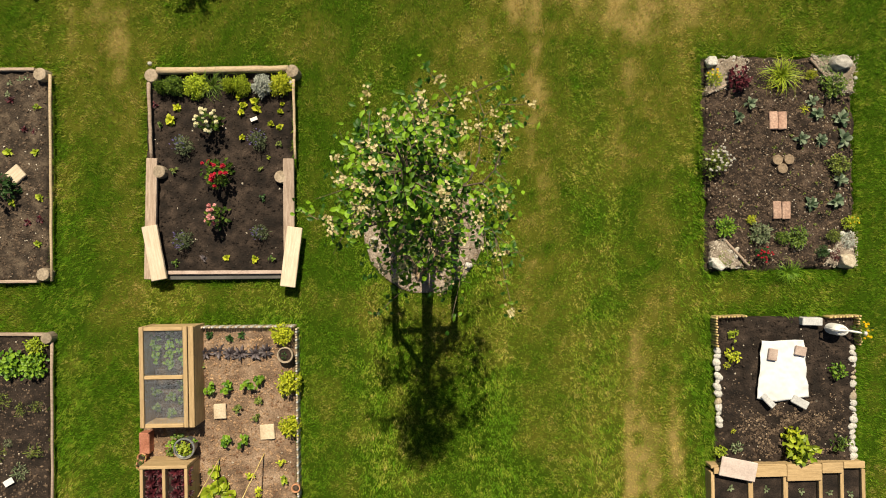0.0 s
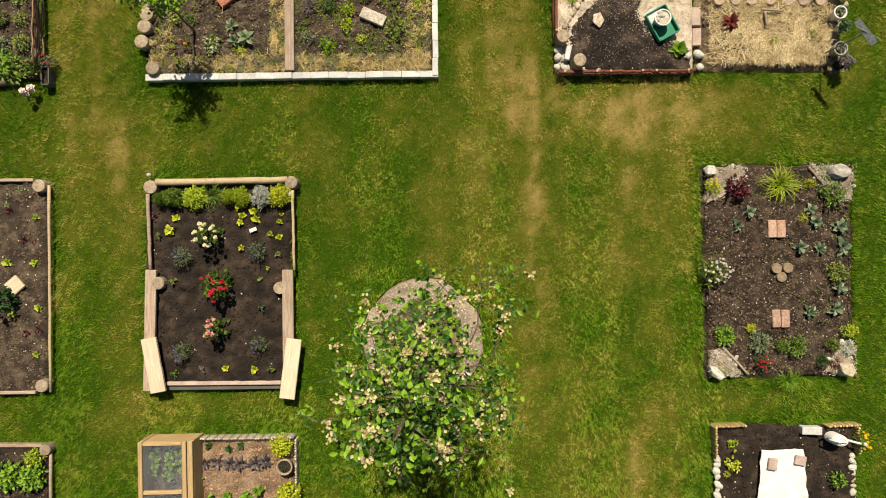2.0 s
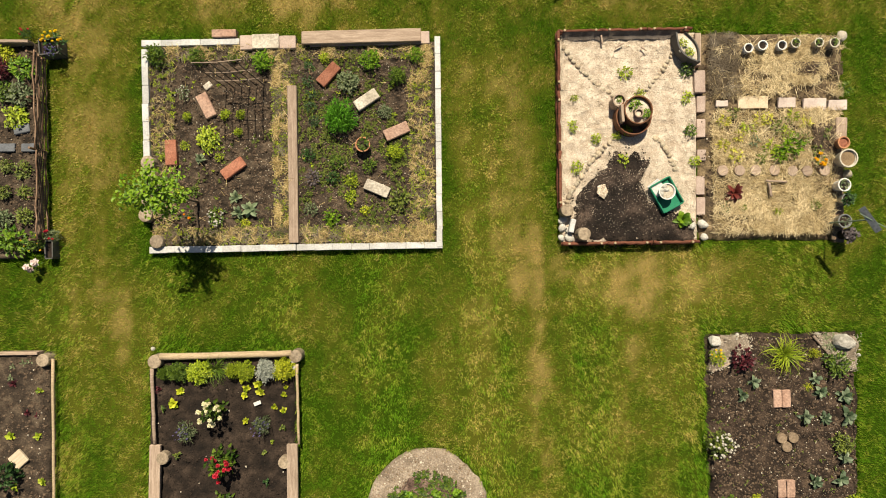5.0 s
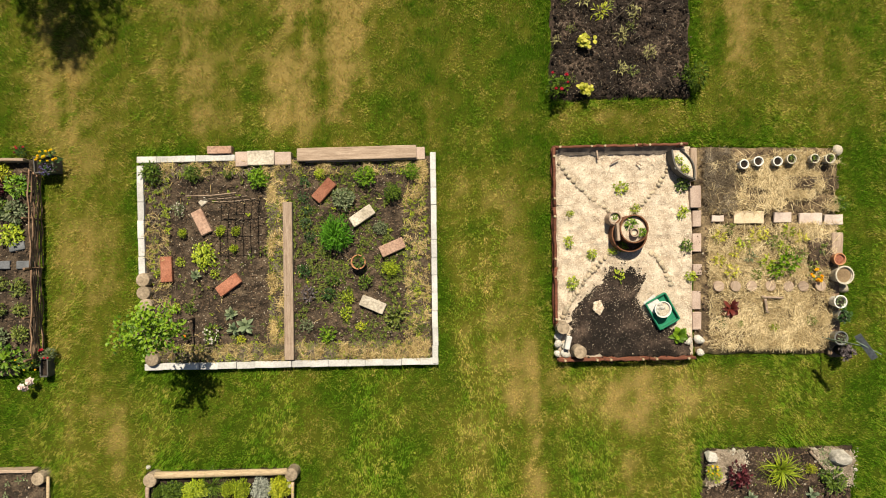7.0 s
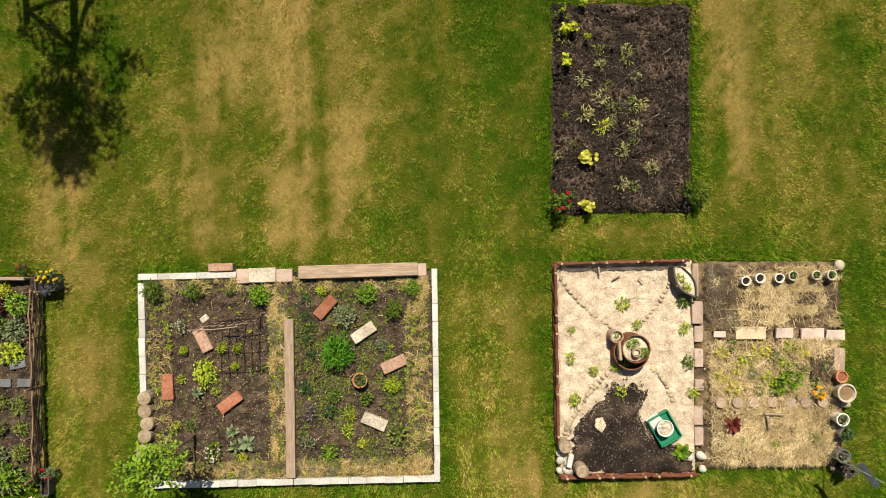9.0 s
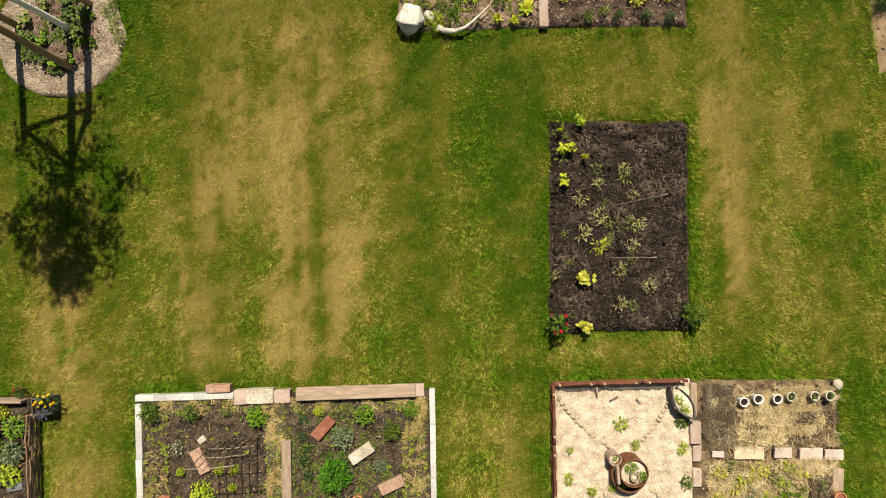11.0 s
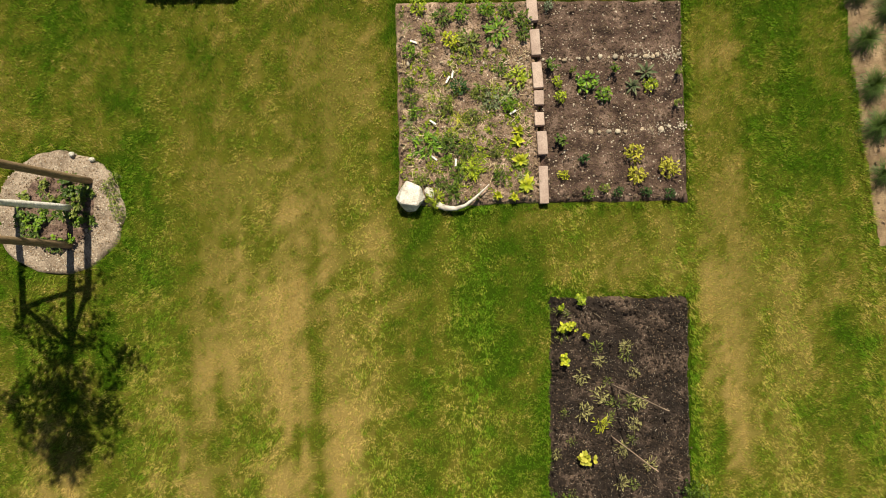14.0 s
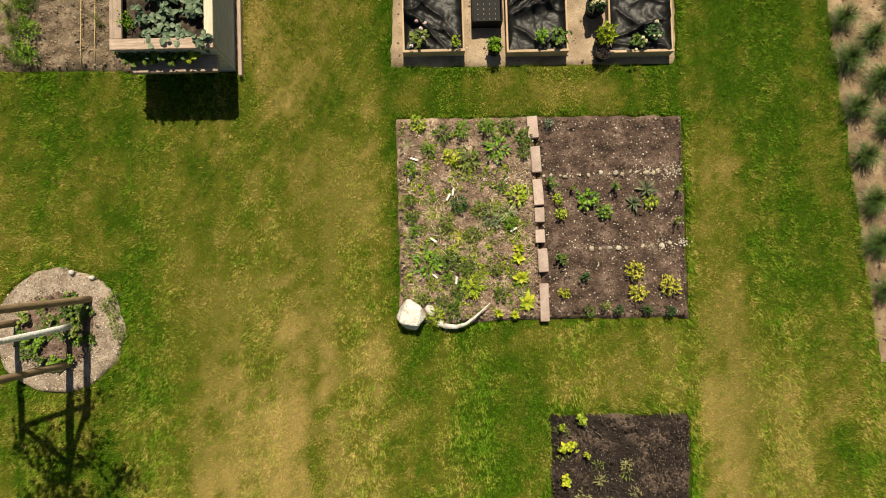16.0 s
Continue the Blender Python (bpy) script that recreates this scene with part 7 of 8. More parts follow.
plant("rose_bush", "dark green rose bush with pink blossoms", -4.198, 0.846, 0.16, 0.3, "bush", G_DARK, 120, 0.3, 0.18, ((F_PINK, 5, 0.25, False),), category="rose")

# ---- planting: rose bed ----
for (px, py), r, m, lab in (((-2.672, 1.781), 0.06, G_MID, "small green herb at the rose bed edge"), ((-2.537, 1.790), 0.095, G_MID, "rounded green herb bush in dark compost"), ((-2.332, 1.781), 0.11, G_LIME, "rounded lime green herb bush in dark compost"),
                      ((-2.018, 1.792), 0.07, G_LIME, "rounded lime green herb bush in dark compost"), ((-1.899, 1.784), 0.09, G_LIME, "rounded lime green herb bush in dark compost"), ((-1.699, 1.775), 0.1, G_SILVER, "silver-leaved herb bush in dark compost"), ((-1.515, 1.789), 0.105, G_LIMEY, "bright yellow-lime bush in dark compost")):
    plant("herb_bush", lab, px, py, r * 1.3, 0.18, "bush", m, 800, 0.19, 0.085, z=0.07, group="herb row")
plant("chives", "arching tuft of dark green chives", -2.188, 1.803, 0.17, 0.2, "tuft", G_MID, 70, 0.5, 0.05, z=0.07)
plant("rose_bush", "rose bush covered with creamy white blossoms", -2.192, 1.421, 0.13, 0.34, "bush", G_MID, 70, 0.35, 0.22, ((F_WHITE, 22, 0.3, False),), z=0.07, category="rose", group="roses")
plant("rose_bush", "rose bush with deep red blossoms", -2.117, 0.940, 0.155, 0.36, "bush", G_MID, 110, 0.32, 0.2, ((F_RED, 13, 0.28, False),), z=0.07, category="rose", group="roses")
plant("rose_bush", "rose bush with salmon pink blossoms", -2.140, 0.529, 0.12, 0.34, "bush", G_MID, 60, 0.34, 0.22, ((F_PINK, 11, 0.3, False),), z=0.07, category="rose", group="roses")
for px, py, r in ((-2.466, 1.213, 0.115), (-1.746, 1.260, 0.11), (-2.493, 0.302, 0.11), (-1.740, 0.370, 0.1)):
    plant("lavender", "grey-green lavender tuft with violet flower spikes", px, py, r, 0.17, "bush", G_GREY, 190, 0.34, 0.07, ((F_BLUE, 20, 0.12, True),), z=0.07, group="lavenders")
for px, py, r in ((-2.541, 1.593, 0.05), (-1.946, 1.688, 0.045), (-1.898, 1.604, 0.05), (-1.927, 1.538, 0.045), (-1.791, 1.641, 0.055), (-1.776, 1.568, 0.055), (-2.610, 1.472, 0.07), (-1.635, 1.421, 0.04), (-1.546, 1.386, 0.045), (-1.920, 1.293, 0.04), (-1.544, 1.537, 0.04), (-1.520, 1.608, 0.03), (-2.091, 0.124, 0.05), (-1.814, 0.107, 0.05)):
    plant("seedling", "yellow-green leafy seedling in dark compost", px, py, r, 0.08, "rosette", G_LIMEY, 10, 1.0, 0.6, z=0.07, group="yellow seedlings")
for px, py, r, m in ((-2.751, 1.619, 0.05, G_RED), (-2.579, 0.083, 0.05, G_MID), (-2.312, 0.128, 0.06, G_PURPLE), (-1.642, 0.110, 0.05, G_MID), (-2.574, 0.982, 0.055, G_OLIVE), (-1.742, 0.979, 0.05, G_OLIVE), (-1.560, 1.220, 0.05, G_OLIVE), (-1.725, 0.700, 0.05, G_DARK), (-2.710, 1.429, 0.05, G_MID), (-1.663, 1.088, 0.03, G_LIME)):
    plant("seedling", "small leafy seedling in dark compost", px, py, r, 0.06, "sprig", m, 18, 0.6, 0.3, z=0.07, group="small seedlings")
loose("plant_label", "white plastic plant label in dark compost", "plant label", -1.795, 1.463, 0.07, 0.035, 0.004, 20, WHITE_POT, z=0.1, bevel=0.001, wear=0)
stone(-1.438, 1.863, 0.05, 0.045, 0.05, WHITE_ROCK, "small white stone on the rose bed edge", 1, 0, z=0.1)
stone(-1.433, 1.807, 0.055, 0.05, 0.05, WHITE_ROCK, "small white stone on the rose bed edge", 2, 0, z=0.1)
stone(-2.783, 2.013, 0.045, 0.04, 0.04, WHITE_ROCK, "small white stone on the rose bed edge", 3, 0, z=0.1)

# ---- planting: vegetable bed and bark bed ----
for px, py, r, m in ((-4.183, -0.860, 0.15, G_BRIGHT), (-3.945, -0.881, 0.15, G_BRIGHT), (-3.941, -0.685, 0.1, G_LIME)):
    plant("lettuce", "full green lettuce head on dark soil", px, py, r * 1.05, 0.16, "bush", m, 170, 0.28, 0.22, category="lettuce", group="lettuces")
for px, py, r, m in ((-4.295, -1.216, 0.1, G_OLIVE), (-4.098, -1.308, 0.08, G_OLIVE), (-3.954, -1.278, 0.07, G_OLIVE), (-4.343, -1.724, 0.1, G_OLIVE), (-3.983, -1.710, 0.1, G_OLIVE), (-4.125, -1.906, 0.1, G_GREY), (-4.230, -1.627, 0.05, G_GREY)):
    plant("carrot_plant", "feathery olive green carrot tops on dark soil", px, py, r, 0.1, "bush", m, 70, 0.35, 0.08, group="carrot tops")
loose("plant_label", "pale seed packet stuck in dark soil", "seed packet", -4.232, -2.004, 0.1, 0.06, 0.004, 30, WHITE_POT, z=0.08, bevel=0.001, wear=0)
for px, py in ((-2.318, -0.794), (-2.196, -0.780), (-2.080, -0.810), (-1.975, -0.806), (-1.836, -0.809), (-1.730, -0.794)):
    plant("red_cabbage", "young dusky purple cabbage on bark mulch", px, py, 0.09, 0.1, "rosette", G_PURPLE, 17, 1.0, 0.26, group="red cabbages")
for px, py in ((-2.276, -0.623), (-2.083, -0.654), (-1.966, -0.623)):
    plant("seedling", "dark leafy seedling by the stick edging", px, py, 0.05, 0.09, "rosette", G_DARK, 10, 1.0, 0.5, group="dark seedlings")
for px, py, r in ((-1.551, -0.619, 0.11), (-1.484, -1.081, 0.13), (-1.497, -1.505, 0.105)):
    plant("marigold_bush", "yellow-lime shrub growing at the stick edging", px, py, r * 1.15, 0.22, "bush", G_LIMEY, 420, 0.23, 0.13, group="lime shrubs")
for px, py in ((-2.269, -1.139), (-2.097, -1.115), (-1.902, -1.107), (-1.791, -1.060), (-2.123, -1.636), (-1.951, -1.634)):
    plant("celery", "leafy green vegetable plant on bark mulch", px, py, 0.095, 0.12, "sprig", G_BRIGHT, 34, 0.5, 0.35, group="green vegetables")
for px, py, m in ((-1.594, -1.863, G_LIMEY), (-1.570, -2.041, G_LIME), (-1.821, -2.136, G_LIMEY), (-1.896, -1.985, G_LIMEY), (-2.365, -0.921, G_OLIVE), (-1.816, -1.259, G_OLIVE), (-1.830, -1.425, G_OLIVE), (-2.012, -1.338, G_OLIVE)):
    plant("seedling", "small leafy plant on bark mulch", px, py, 0.07, 0.08, "sprig", m, 26, 0.5, 0.3, group="small plants")
for px, py in ((-2.231, -2.100), (-2.309, -2.154), (-2.163, -2.057), (-2.245, -1.944), (-2.099, -2.180)):
    plant("squash_plant", "squash plant with broad yellow-green leaves", px, py, 0.1, 0.14, "rosette", G_LIME, 8, 0.9, 0.8, group="squash plants")
for px, py, m in ((-2.632, -1.654, G_BRIGHT), (-2.565, -1.585, G_MID), (-2.446, -1.631, G_BRIGHT), (-2.655, -1.735, G_MID)):
    plant("herb", "green herb growing beside the zinc bucket", px, py, 0.075, 0.12, "sprig", m, 30, 0.5, 0.35, group="bucket herbs")

# ---- planting: rockery bed ----
plant("ornamental_grass", "yellow-green arching ornamental grass tuft", 3.345, 1.804, 0.19, 0.22, "tuft", G_LIME, 110, 0.5, 0.055)
plant("ornamental_grass", "green arching grass tuft hanging over the lawn", 3.364, -0.111, 0.13, 0.18, "tuft", G_BRIGHT, 80, 0.5, 0.05)
plant("heuchera", "dark purple leafy bush in the rockery corner", 2.913, 1.766, 0.14, 0.17, "bush", G_RED, 130, 0.3, 0.22)
for (px, py), r, h, m, fl, lab in (((2.684, 1.787), 0.09, 0.1, G_LIME, ((F_YELLOW, 7, 0.2, False),), "yellow-flowered rockery plant"), ((3.842, 1.700), 0.14, 0.14, G_MID, (), "dense green rockery bush"), ((2.658, 0.973), 0.145, 0.2, G_OLIVE, ((F_WHITE2, 40, 0.15, False),), "bushy plant with tiny whitish blossoms"),
                            ((3.877, 0.929), 0.12, 0.14, G_OLIVE, (), "olive leafy bush on stony soil"), ((2.763, 0.335), 0.11, 0.12, G_BRIGHT, (), "bright green leafy plant on stony soil"), ((3.114, 0.261), 0.12, 0.11, G_GREY, (), "soft grey-green herb cushion"),
                            ((3.460, 0.222), 0.13, 0.12, G_MID, (), "dense green herb cushion"), ((3.315, 0.230), 0.07, 0.1, G_MID, (), "dense green herb cushion"), ((3.133, 0.066), 0.075, 0.1, G_DARK, ((F_RED, 18, 0.26, False),), "small plant with crimson blossoms"),
                            ((3.984, 0.363), 0.075, 0.1, G_LIME, ((F_YELLOW, 5, 0.22, False),), "small plant with yellow blossoms"), ((3.958, 0.196), 0.09, 0.09, G_SILVER, (), "silvery rockery plant"), ((3.830, 0.232), 0.075, 0.1, G_OLIVE, (), "olive rockery plant"),
                            ((3.710, 0.083), 0.07, 0.1, G_DARK, (), "dark green rockery plant"), ((3.849, 0.041), 0.07, 0.06, G_RED, (), "dark red creeping rockery plant"), ((3.636, 1.810), 0.06, 0.1, G_LIMEY, (), "yellow-lime rockery plant"),
                            ((2.763, 0.028), 0.09, 0.04, G_OLIVE, (), "creeping olive rockery plant"), ((3.795, 1.908), 0.1, 0.05, G_GREY, (), "creeping grey-green rockery plant"), ((3.027, 0.403), 0.05, 0.06, G_LIMEY, (), "tiny yellow-lime plant")):
    plant("rockery_plant", lab, px, py, r * 1.08, h, "bush", m, 240, 0.23, 0.11, fl, group="rockery plants")
for px, py, r in ((2.923, 1.409, 0.075), (3.038, 1.541, 0.075), (3.691, 1.424, 0.085), (3.925, 1.375, 0.1), (3.535, 1.186, 0.08), (3.719, 1.166, 0.08), (3.955, 1.179, 0.1), (3.908, 0.777, 0.08), (3.612, 0.548, 0.08), (3.870, 0.571, 0.09), (3.643, 1.553, 0.07)):
    plant("cabbage", "young blue-green cabbage on stony soil", px, py, r, 0.11, "rosette", G_BLUE, 9, 1.0, 0.5, group="cabbages")
plant("seedling", "yellow-lime seedling on stony soil", 3.574, 1.481, 0.06, 0.05, "tuft", G_LIMEY, 20, 0.5, 0.08)

# ---- planting: fleece bed ----
for (px, py), r, h, m, kind, lab in (((2.805, -0.703), 0.085, 0.09, G_LIME, "sprig", "small yellow-green plant on compost"), ((2.812, -0.910), 0.09, 0.1, G_LIMEY, "bush", "yellow-lime bush on compost"), ((2.760, -1.015), 0.04, 0.05, G_LIMEY, "bush", "tiny yellow-lime plant on compost"),
                              ((3.827, -1.077), 0.1, 0.15, G_BRIGHT, "bush", "bright green herb beside edging stones"), ((3.835, -1.784), 0.1, 0.14, G_MID, "bush", "feathery green herb beside edging stones"), ((2.683, -1.850), 0.075, 0.08, G_LIME, "bush", "green herb at the planter foot"),
                              ((2.845, -1.814), 0.07, 0.07, G_GREY, "bush", "grey-green herb on compost"), ((2.809, -1.657), 0.03, 0.04, G_LIMEY, "bush", "tiny yellow-lime plant on compost")):
    plant("herb", lab, px, py, r, h, kind, m, 70, 0.34, 0.2, group="compost herbs")
plant("zucchini", "large zucchini plant with broad green leaves", 3.421, -1.802, 0.17, 0.26, "bush", G_LIME, 100, 0.4, 0.32)
plant("zucchini", "yellow-green young growth of a squash plant", 3.348, -1.688, 0.09, 0.2, "bush", G_LIMEY, 40, 0.4, 0.35)
plant("marigold", "yellow flowers behind the watering can", 4.037, -0.682, 0.09, 0.2, "bush", G_MID, 50, 0.3, 0.2, ((F_YELLOW, 11, 0.3, False),), category="flower")

# ---- planting: double bed ----
for (px, py), r, h, m, lab in (((-2.709, 4.850), 0.115, 0.16, G_MID, "round green bush in weedy soil"), ((-2.315, 4.829), 0.095, 0.14, G_MID, "round green bush in weedy soil"), ((-1.982, 4.821), 0.05, 0.07, G_MID, "small green bush in weedy soil"), ((-1.672, 4.775), 0.115, 0.16, G_BRIGHT, "round bright green bush"),
                         ((-1.087, 4.805), 0.065, 0.08, G_LIME, "small lime green plant"), ((-0.636, 4.767), 0.11, 0.15, G_BRIGHT, "round bright green bush"), ((-0.189, 4.801), 0.09, 0.13, G_BRIGHT, "round bright green bush"), ((-0.373, 4.598), 0.1, 0.16, G_MID, "feathery green bush"),
                         ((-0.853, 4.554), 0.12, 0.14, G_GREY, "grey-green bushy herb"), ((-2.432, 4.258), 0.05, 0.08, G_LIME, "small lime green plant"), ((-2.060, 4.266), 0.055, 0.08, G_LIME, "small lime green plant"), ((-1.910, 4.262), 0.055, 0.08, G_LIME, "small lime green plant"),
                         ((-1.936, 4.095), 0.05, 0.08, G_LIME, "small lime green plant"), ((-2.226, 4.025), 0.135, 0.1, G_LIME, "spreading yellow-green herb cushion"), ((-0.509, 4.261), 0.075, 0.08, G_GREY, "grey-green bushy herb"), ((-0.418, 3.863), 0.095, 0.12, G_LIME, "lime green bush")):
    plant("herb_bush", lab, px, py, r * 1.1, h, "bush", m, 260, 0.24, 0.12, group="double bed herbs")
plant("fennel", "dense bright green feathery fennel bush", -0.933, 4.206, 0.205, 0.24, "bush", G_FENNEL, 760, 0.24, 0.05)
for (px, py), r, h, m, lab in (((-0.671, 3.736), 0.085, 0.1, G_MID, "green leafy plant in weedy soil"), ((-0.987, 3.782), 0.085, 0.1, G_MID, "green leafy plant in weedy soil"), ((-0.842, 3.590), 0.085, 0.1, G_LIME, "lime green bush"), ((-0.851, 3.440), 0.08, 0.1, G_LIME, "lime green bush"), ((-0.720, 3.303), 0.055, 0.06, G_LIMEY, "small yellow-lime plant"),
                         ((-1.044, 3.239), 0.1, 0.12, G_LIME2, "bright green bush"), ((-0.379, 3.389), 0.14, 0.13, G_OLIVE, "loose olive green bush"), ((-0.151, 3.633), 0.06, 0.07, G_LIME, "small lime green plant"), ((-0.148, 3.288), 0.06, 0.07, G_MID, "small green plant"),
                         ((-2.460, 3.975), 0.055, 0.06, G_LIME, "small lime green plant"), ((-2.130, 3.856), 0.055, 0.06, G_LIME, "small lime green plant"), ((-1.883, 3.205), 0.055, 0.07, G_LIMEY, "small yellow-lime plant"), ((-2.380, 3.523), 0.06, 0.07, G_MID, "small green plant"), ((-2.507, 3.538), 0.06, 0.07, G_LIME, "small lime green plant"),
                         ((-1.264, 3.856), 0.08, 0.09, G_DARK, "dark weedy herb"), ((-1.224, 3.633), 0.09, 0.09, G_PURPLE, "dusky weedy herb"), ((-1.019, 3.627), 0.08, 0.09, G_DARK, "dark weedy herb"), ((-1.248, 3.328), 0.08, 0.08, G_GREY, "grey-green weedy herb"), ((-1.558, 3.075), 0.06, 0.06, G_MID, "small green plant"), ((-2.002, 3.053), 0.05, 0.05, G_LIME, "small lime green plant"), ((-0.893, 3.058), 0.05, 0.05, G_LIME, "small lime green plant")):
    plant("herb_bush", lab, px, py, r, h, "bush", m, 80, 0.34, 0.18, group="double bed herbs")
for px, py in ((-1.239, 4.720), (-1.248, 4.580), (-1.217, 4.457), (-1.237, 4.329), (-1.201, 4.189)):
    plant("herb", "dark green low herb in a row", px, py, 0.07, 0.06, "bush", G_DARK, 70, 0.3, 0.14, group="low herb row")
for px, py, r in ((-1.977, 3.457, 0.1), (-1.846, 3.343, 0.13), (-1.952, 3.307, 0.1), (-2.313, 3.844, 0.08)):
    plant("cabbage", "broad-leaved blue-grey cabbage in weedy soil", px, py, r * 0.85, 0.12, "rosette", G_BLUEGREY, 11, 1.0, 0.42, group="broad cabbages")
plant("alyssum", "low cushion of small white blossoms", -2.158, 3.268, 0.11, 0.09, "bush", G_MID, 70, 0.28, 0.16, ((F_WHITE2, 26, 0.16, False),), category="flower")
plant("calendula", "single orange calendula blossom", -2.401, 3.285, 0.06, 0.14, "bush", G_MID, 20, 0.5, 0.25, ((F_ORANGE, 2, 0.5, False),), category="flower")
plant("yarrow", "grey plant with small white blossoms", -2.461, 4.487, 0.085, 0.1, "bush", G_GREY, 60, 0.3, 0.12, ((F_WHITE2, 16, 0.13, False),), category="flower")
GQ = [(-2.833, 2.975), (-0.006, 2.946), (0.016, 4.975), (-2.851, 4.987)]
for (u, v), n in ((((0.02, 0.1), (0.05, 0.95)), 700), (((0.9, 0.985), (0.03, 0.97)), 1300), (((0.02, 0.98), (0.02, 0.1)), 2600), (((0.02, 0.98), (0.91, 0.98)), 1300), (((0.435, 0.5), (0.05, 0.95)), 2200), (((0.1, 0.9), (0.1, 0.9)), 130)):
    x, y = in_quad(GQ, 2 * n, n + 3, u, v)
    k = (fbm(x, y, 0.15, 77) > 0.44) & (fbm(x, y, 0.06, 79) + 0.16 * (np.random.RandomState(n).rand(2 * n) - 0.5) > 0.52)
    straw_layer("loose straw lying along the edge of the double bed", x[k], y[k], 0.042 + 0.035 * fbm(x[k], y[k], 0.1, 78), STRAW_GOLD, n, 0.075, 0.0028, tangle=1.5)
    x, y = in_quad(GQ, n // 3, n + 9, u, v)
    weeds("yellow-green weeds coming up through the straw", x, y, 0.05, 0.03, G_LIME, n)
    x, y = in_quad(GQ, n, n + 5, u, v)
    straw_layer("brown broken straw litter in the double bed", x, y, 0.05, OLD_WOOD_BITS, n, 0.07, 0.0028, "straw_litter", 0.02)
x, y = in_quad(GQ, 3600, 5, (0.5, 0.98))
k = fbm(x, y, 0.3, 78) > 0.42
weeds("tiny green weeds and seedlings in the double bed", x[k], y[k], 0.045, 0.028, G_OLIVE, 3)
x, y = in_quad(GQ, 900, 6, (0.03, 0.45))
k = fbm(x, y, 0.3, 79) > 0.56
weeds("tiny green weeds and seedlings in the double bed", x[k], y[k], 0.045, 0.03, G_OLIVE, 4)

# ---- planting: chip bed and straw bed ----
for px, py, r, m in ((1.324, 4.082, 0.055, G_LIME), (1.550, 3.953, 0.055, G_LIME), (1.352, 3.673, 0.065, G_LIME), (1.848, 4.589, 0.065, G_OLIVE), (2.455, 4.609, 0.075, G_MID), (1.988, 4.384, 0.05, G_OLIVE), (2.452, 4.339, 0.06, G_OLIVE), (2.476, 4.009, 0.065, G_MID), (1.752, 3.976, 0.04, G_OLIVE), (1.807, 3.735, 0.06, G_OLIVE), (2.512, 3.711, 0.055, G_LIME), (1.348, 4.355, 0.035, G_OLIVE)):
    plant("herb", "small green plant growing through wood chips", px, py, r * 1.2, 0.08, "bush", G_LIME if m is G_OLIVE else m, 60, 0.38, 0.17, z=0.06, group="chip bed herbs")
for (px, py), r, zz in (((1.884, 4.235), 0.065, 0.235), ((1.985, 4.150), 0.06, 0.235), ((1.836, 4.025), 0.06, 0.115), ((1.751, 4.302), 0.035, 0.165)):
    plant("herb", "small green herb growing in a ring planter", px, py, r, 0.07, "bush", G_LIME2, 60, 0.4, 0.2, z=zz, group="planter herbs")
plant("lettuce", "loose green lettuce by a white stone", 2.372, 3.140, 0.1, 0.1, "rosette", G_LIME2, 12, 1.0, 0.6, z=0.08)
STEP_Y = 4.260
SQ = [(2.635, 2.932), (3.919, 2.910), (4.054, 4.958), (2.669, 4.991)]
x, y = in_quad(SQ, 46000, 9)
k = ((fbm(x, y, 0.3, 81) > 0.45) | (np.random.RandomState(2).rand(46000) < 0.3)) & (np.abs(y - STEP_Y) > 0.06) & ((y < STEP_Y) | (fbm(x, y * 3, 0.4, 83) > 0.5))
straw_layer("thick layer of loose golden straw over the vegetable bed", x[k], y[k], 0.025 + 0.075 * fbm(x[k], y[k], 0.13, 87), seed=4, length=0.08, wide=0.0024, lift=0.03)
x, y = in_quad([(2.637, 4.318), (2.997, 4.309), (2.961, 4.973), (2.668, 4.980)], 1500, 19)
straw_layer("dull brown dead stalks on bare soil", x, y, 0.085, OLD_WOOD_BITS, 23, 0.07, 0.0026, "dead_stalks", 0.02)
x, y = in_quad(SQ, 900, 29)
k = np.abs(y - STEP_Y) > 0.07
straw_layer("long loose stalks on top of the straw", x[k], y[k], 0.075, seed=31, length=0.13, wide=0.003, lift=0.04)
dark_patch("bare dark soil showing between the straw", [(3.663, 4.041), (3.900, 4.035), (3.903, 3.794), (3.767, 3.752), (3.679, 3.833)], 0.075, SOIL, CRUMB, 9)
dark_patch("bare dark soil showing between the straw", [(2.696, 4.597), (2.927, 4.592), (2.959, 4.928), (2.707, 4.956)], 0.06, SOIL, CRUMB, 11)
dark_patch("bare dark soil showing between the straw", [(3.454, 4.545), (3.961, 4.533), (3.965, 4.645), (3.430, 4.669)], 0.06, SOIL, CRUMB, 13)
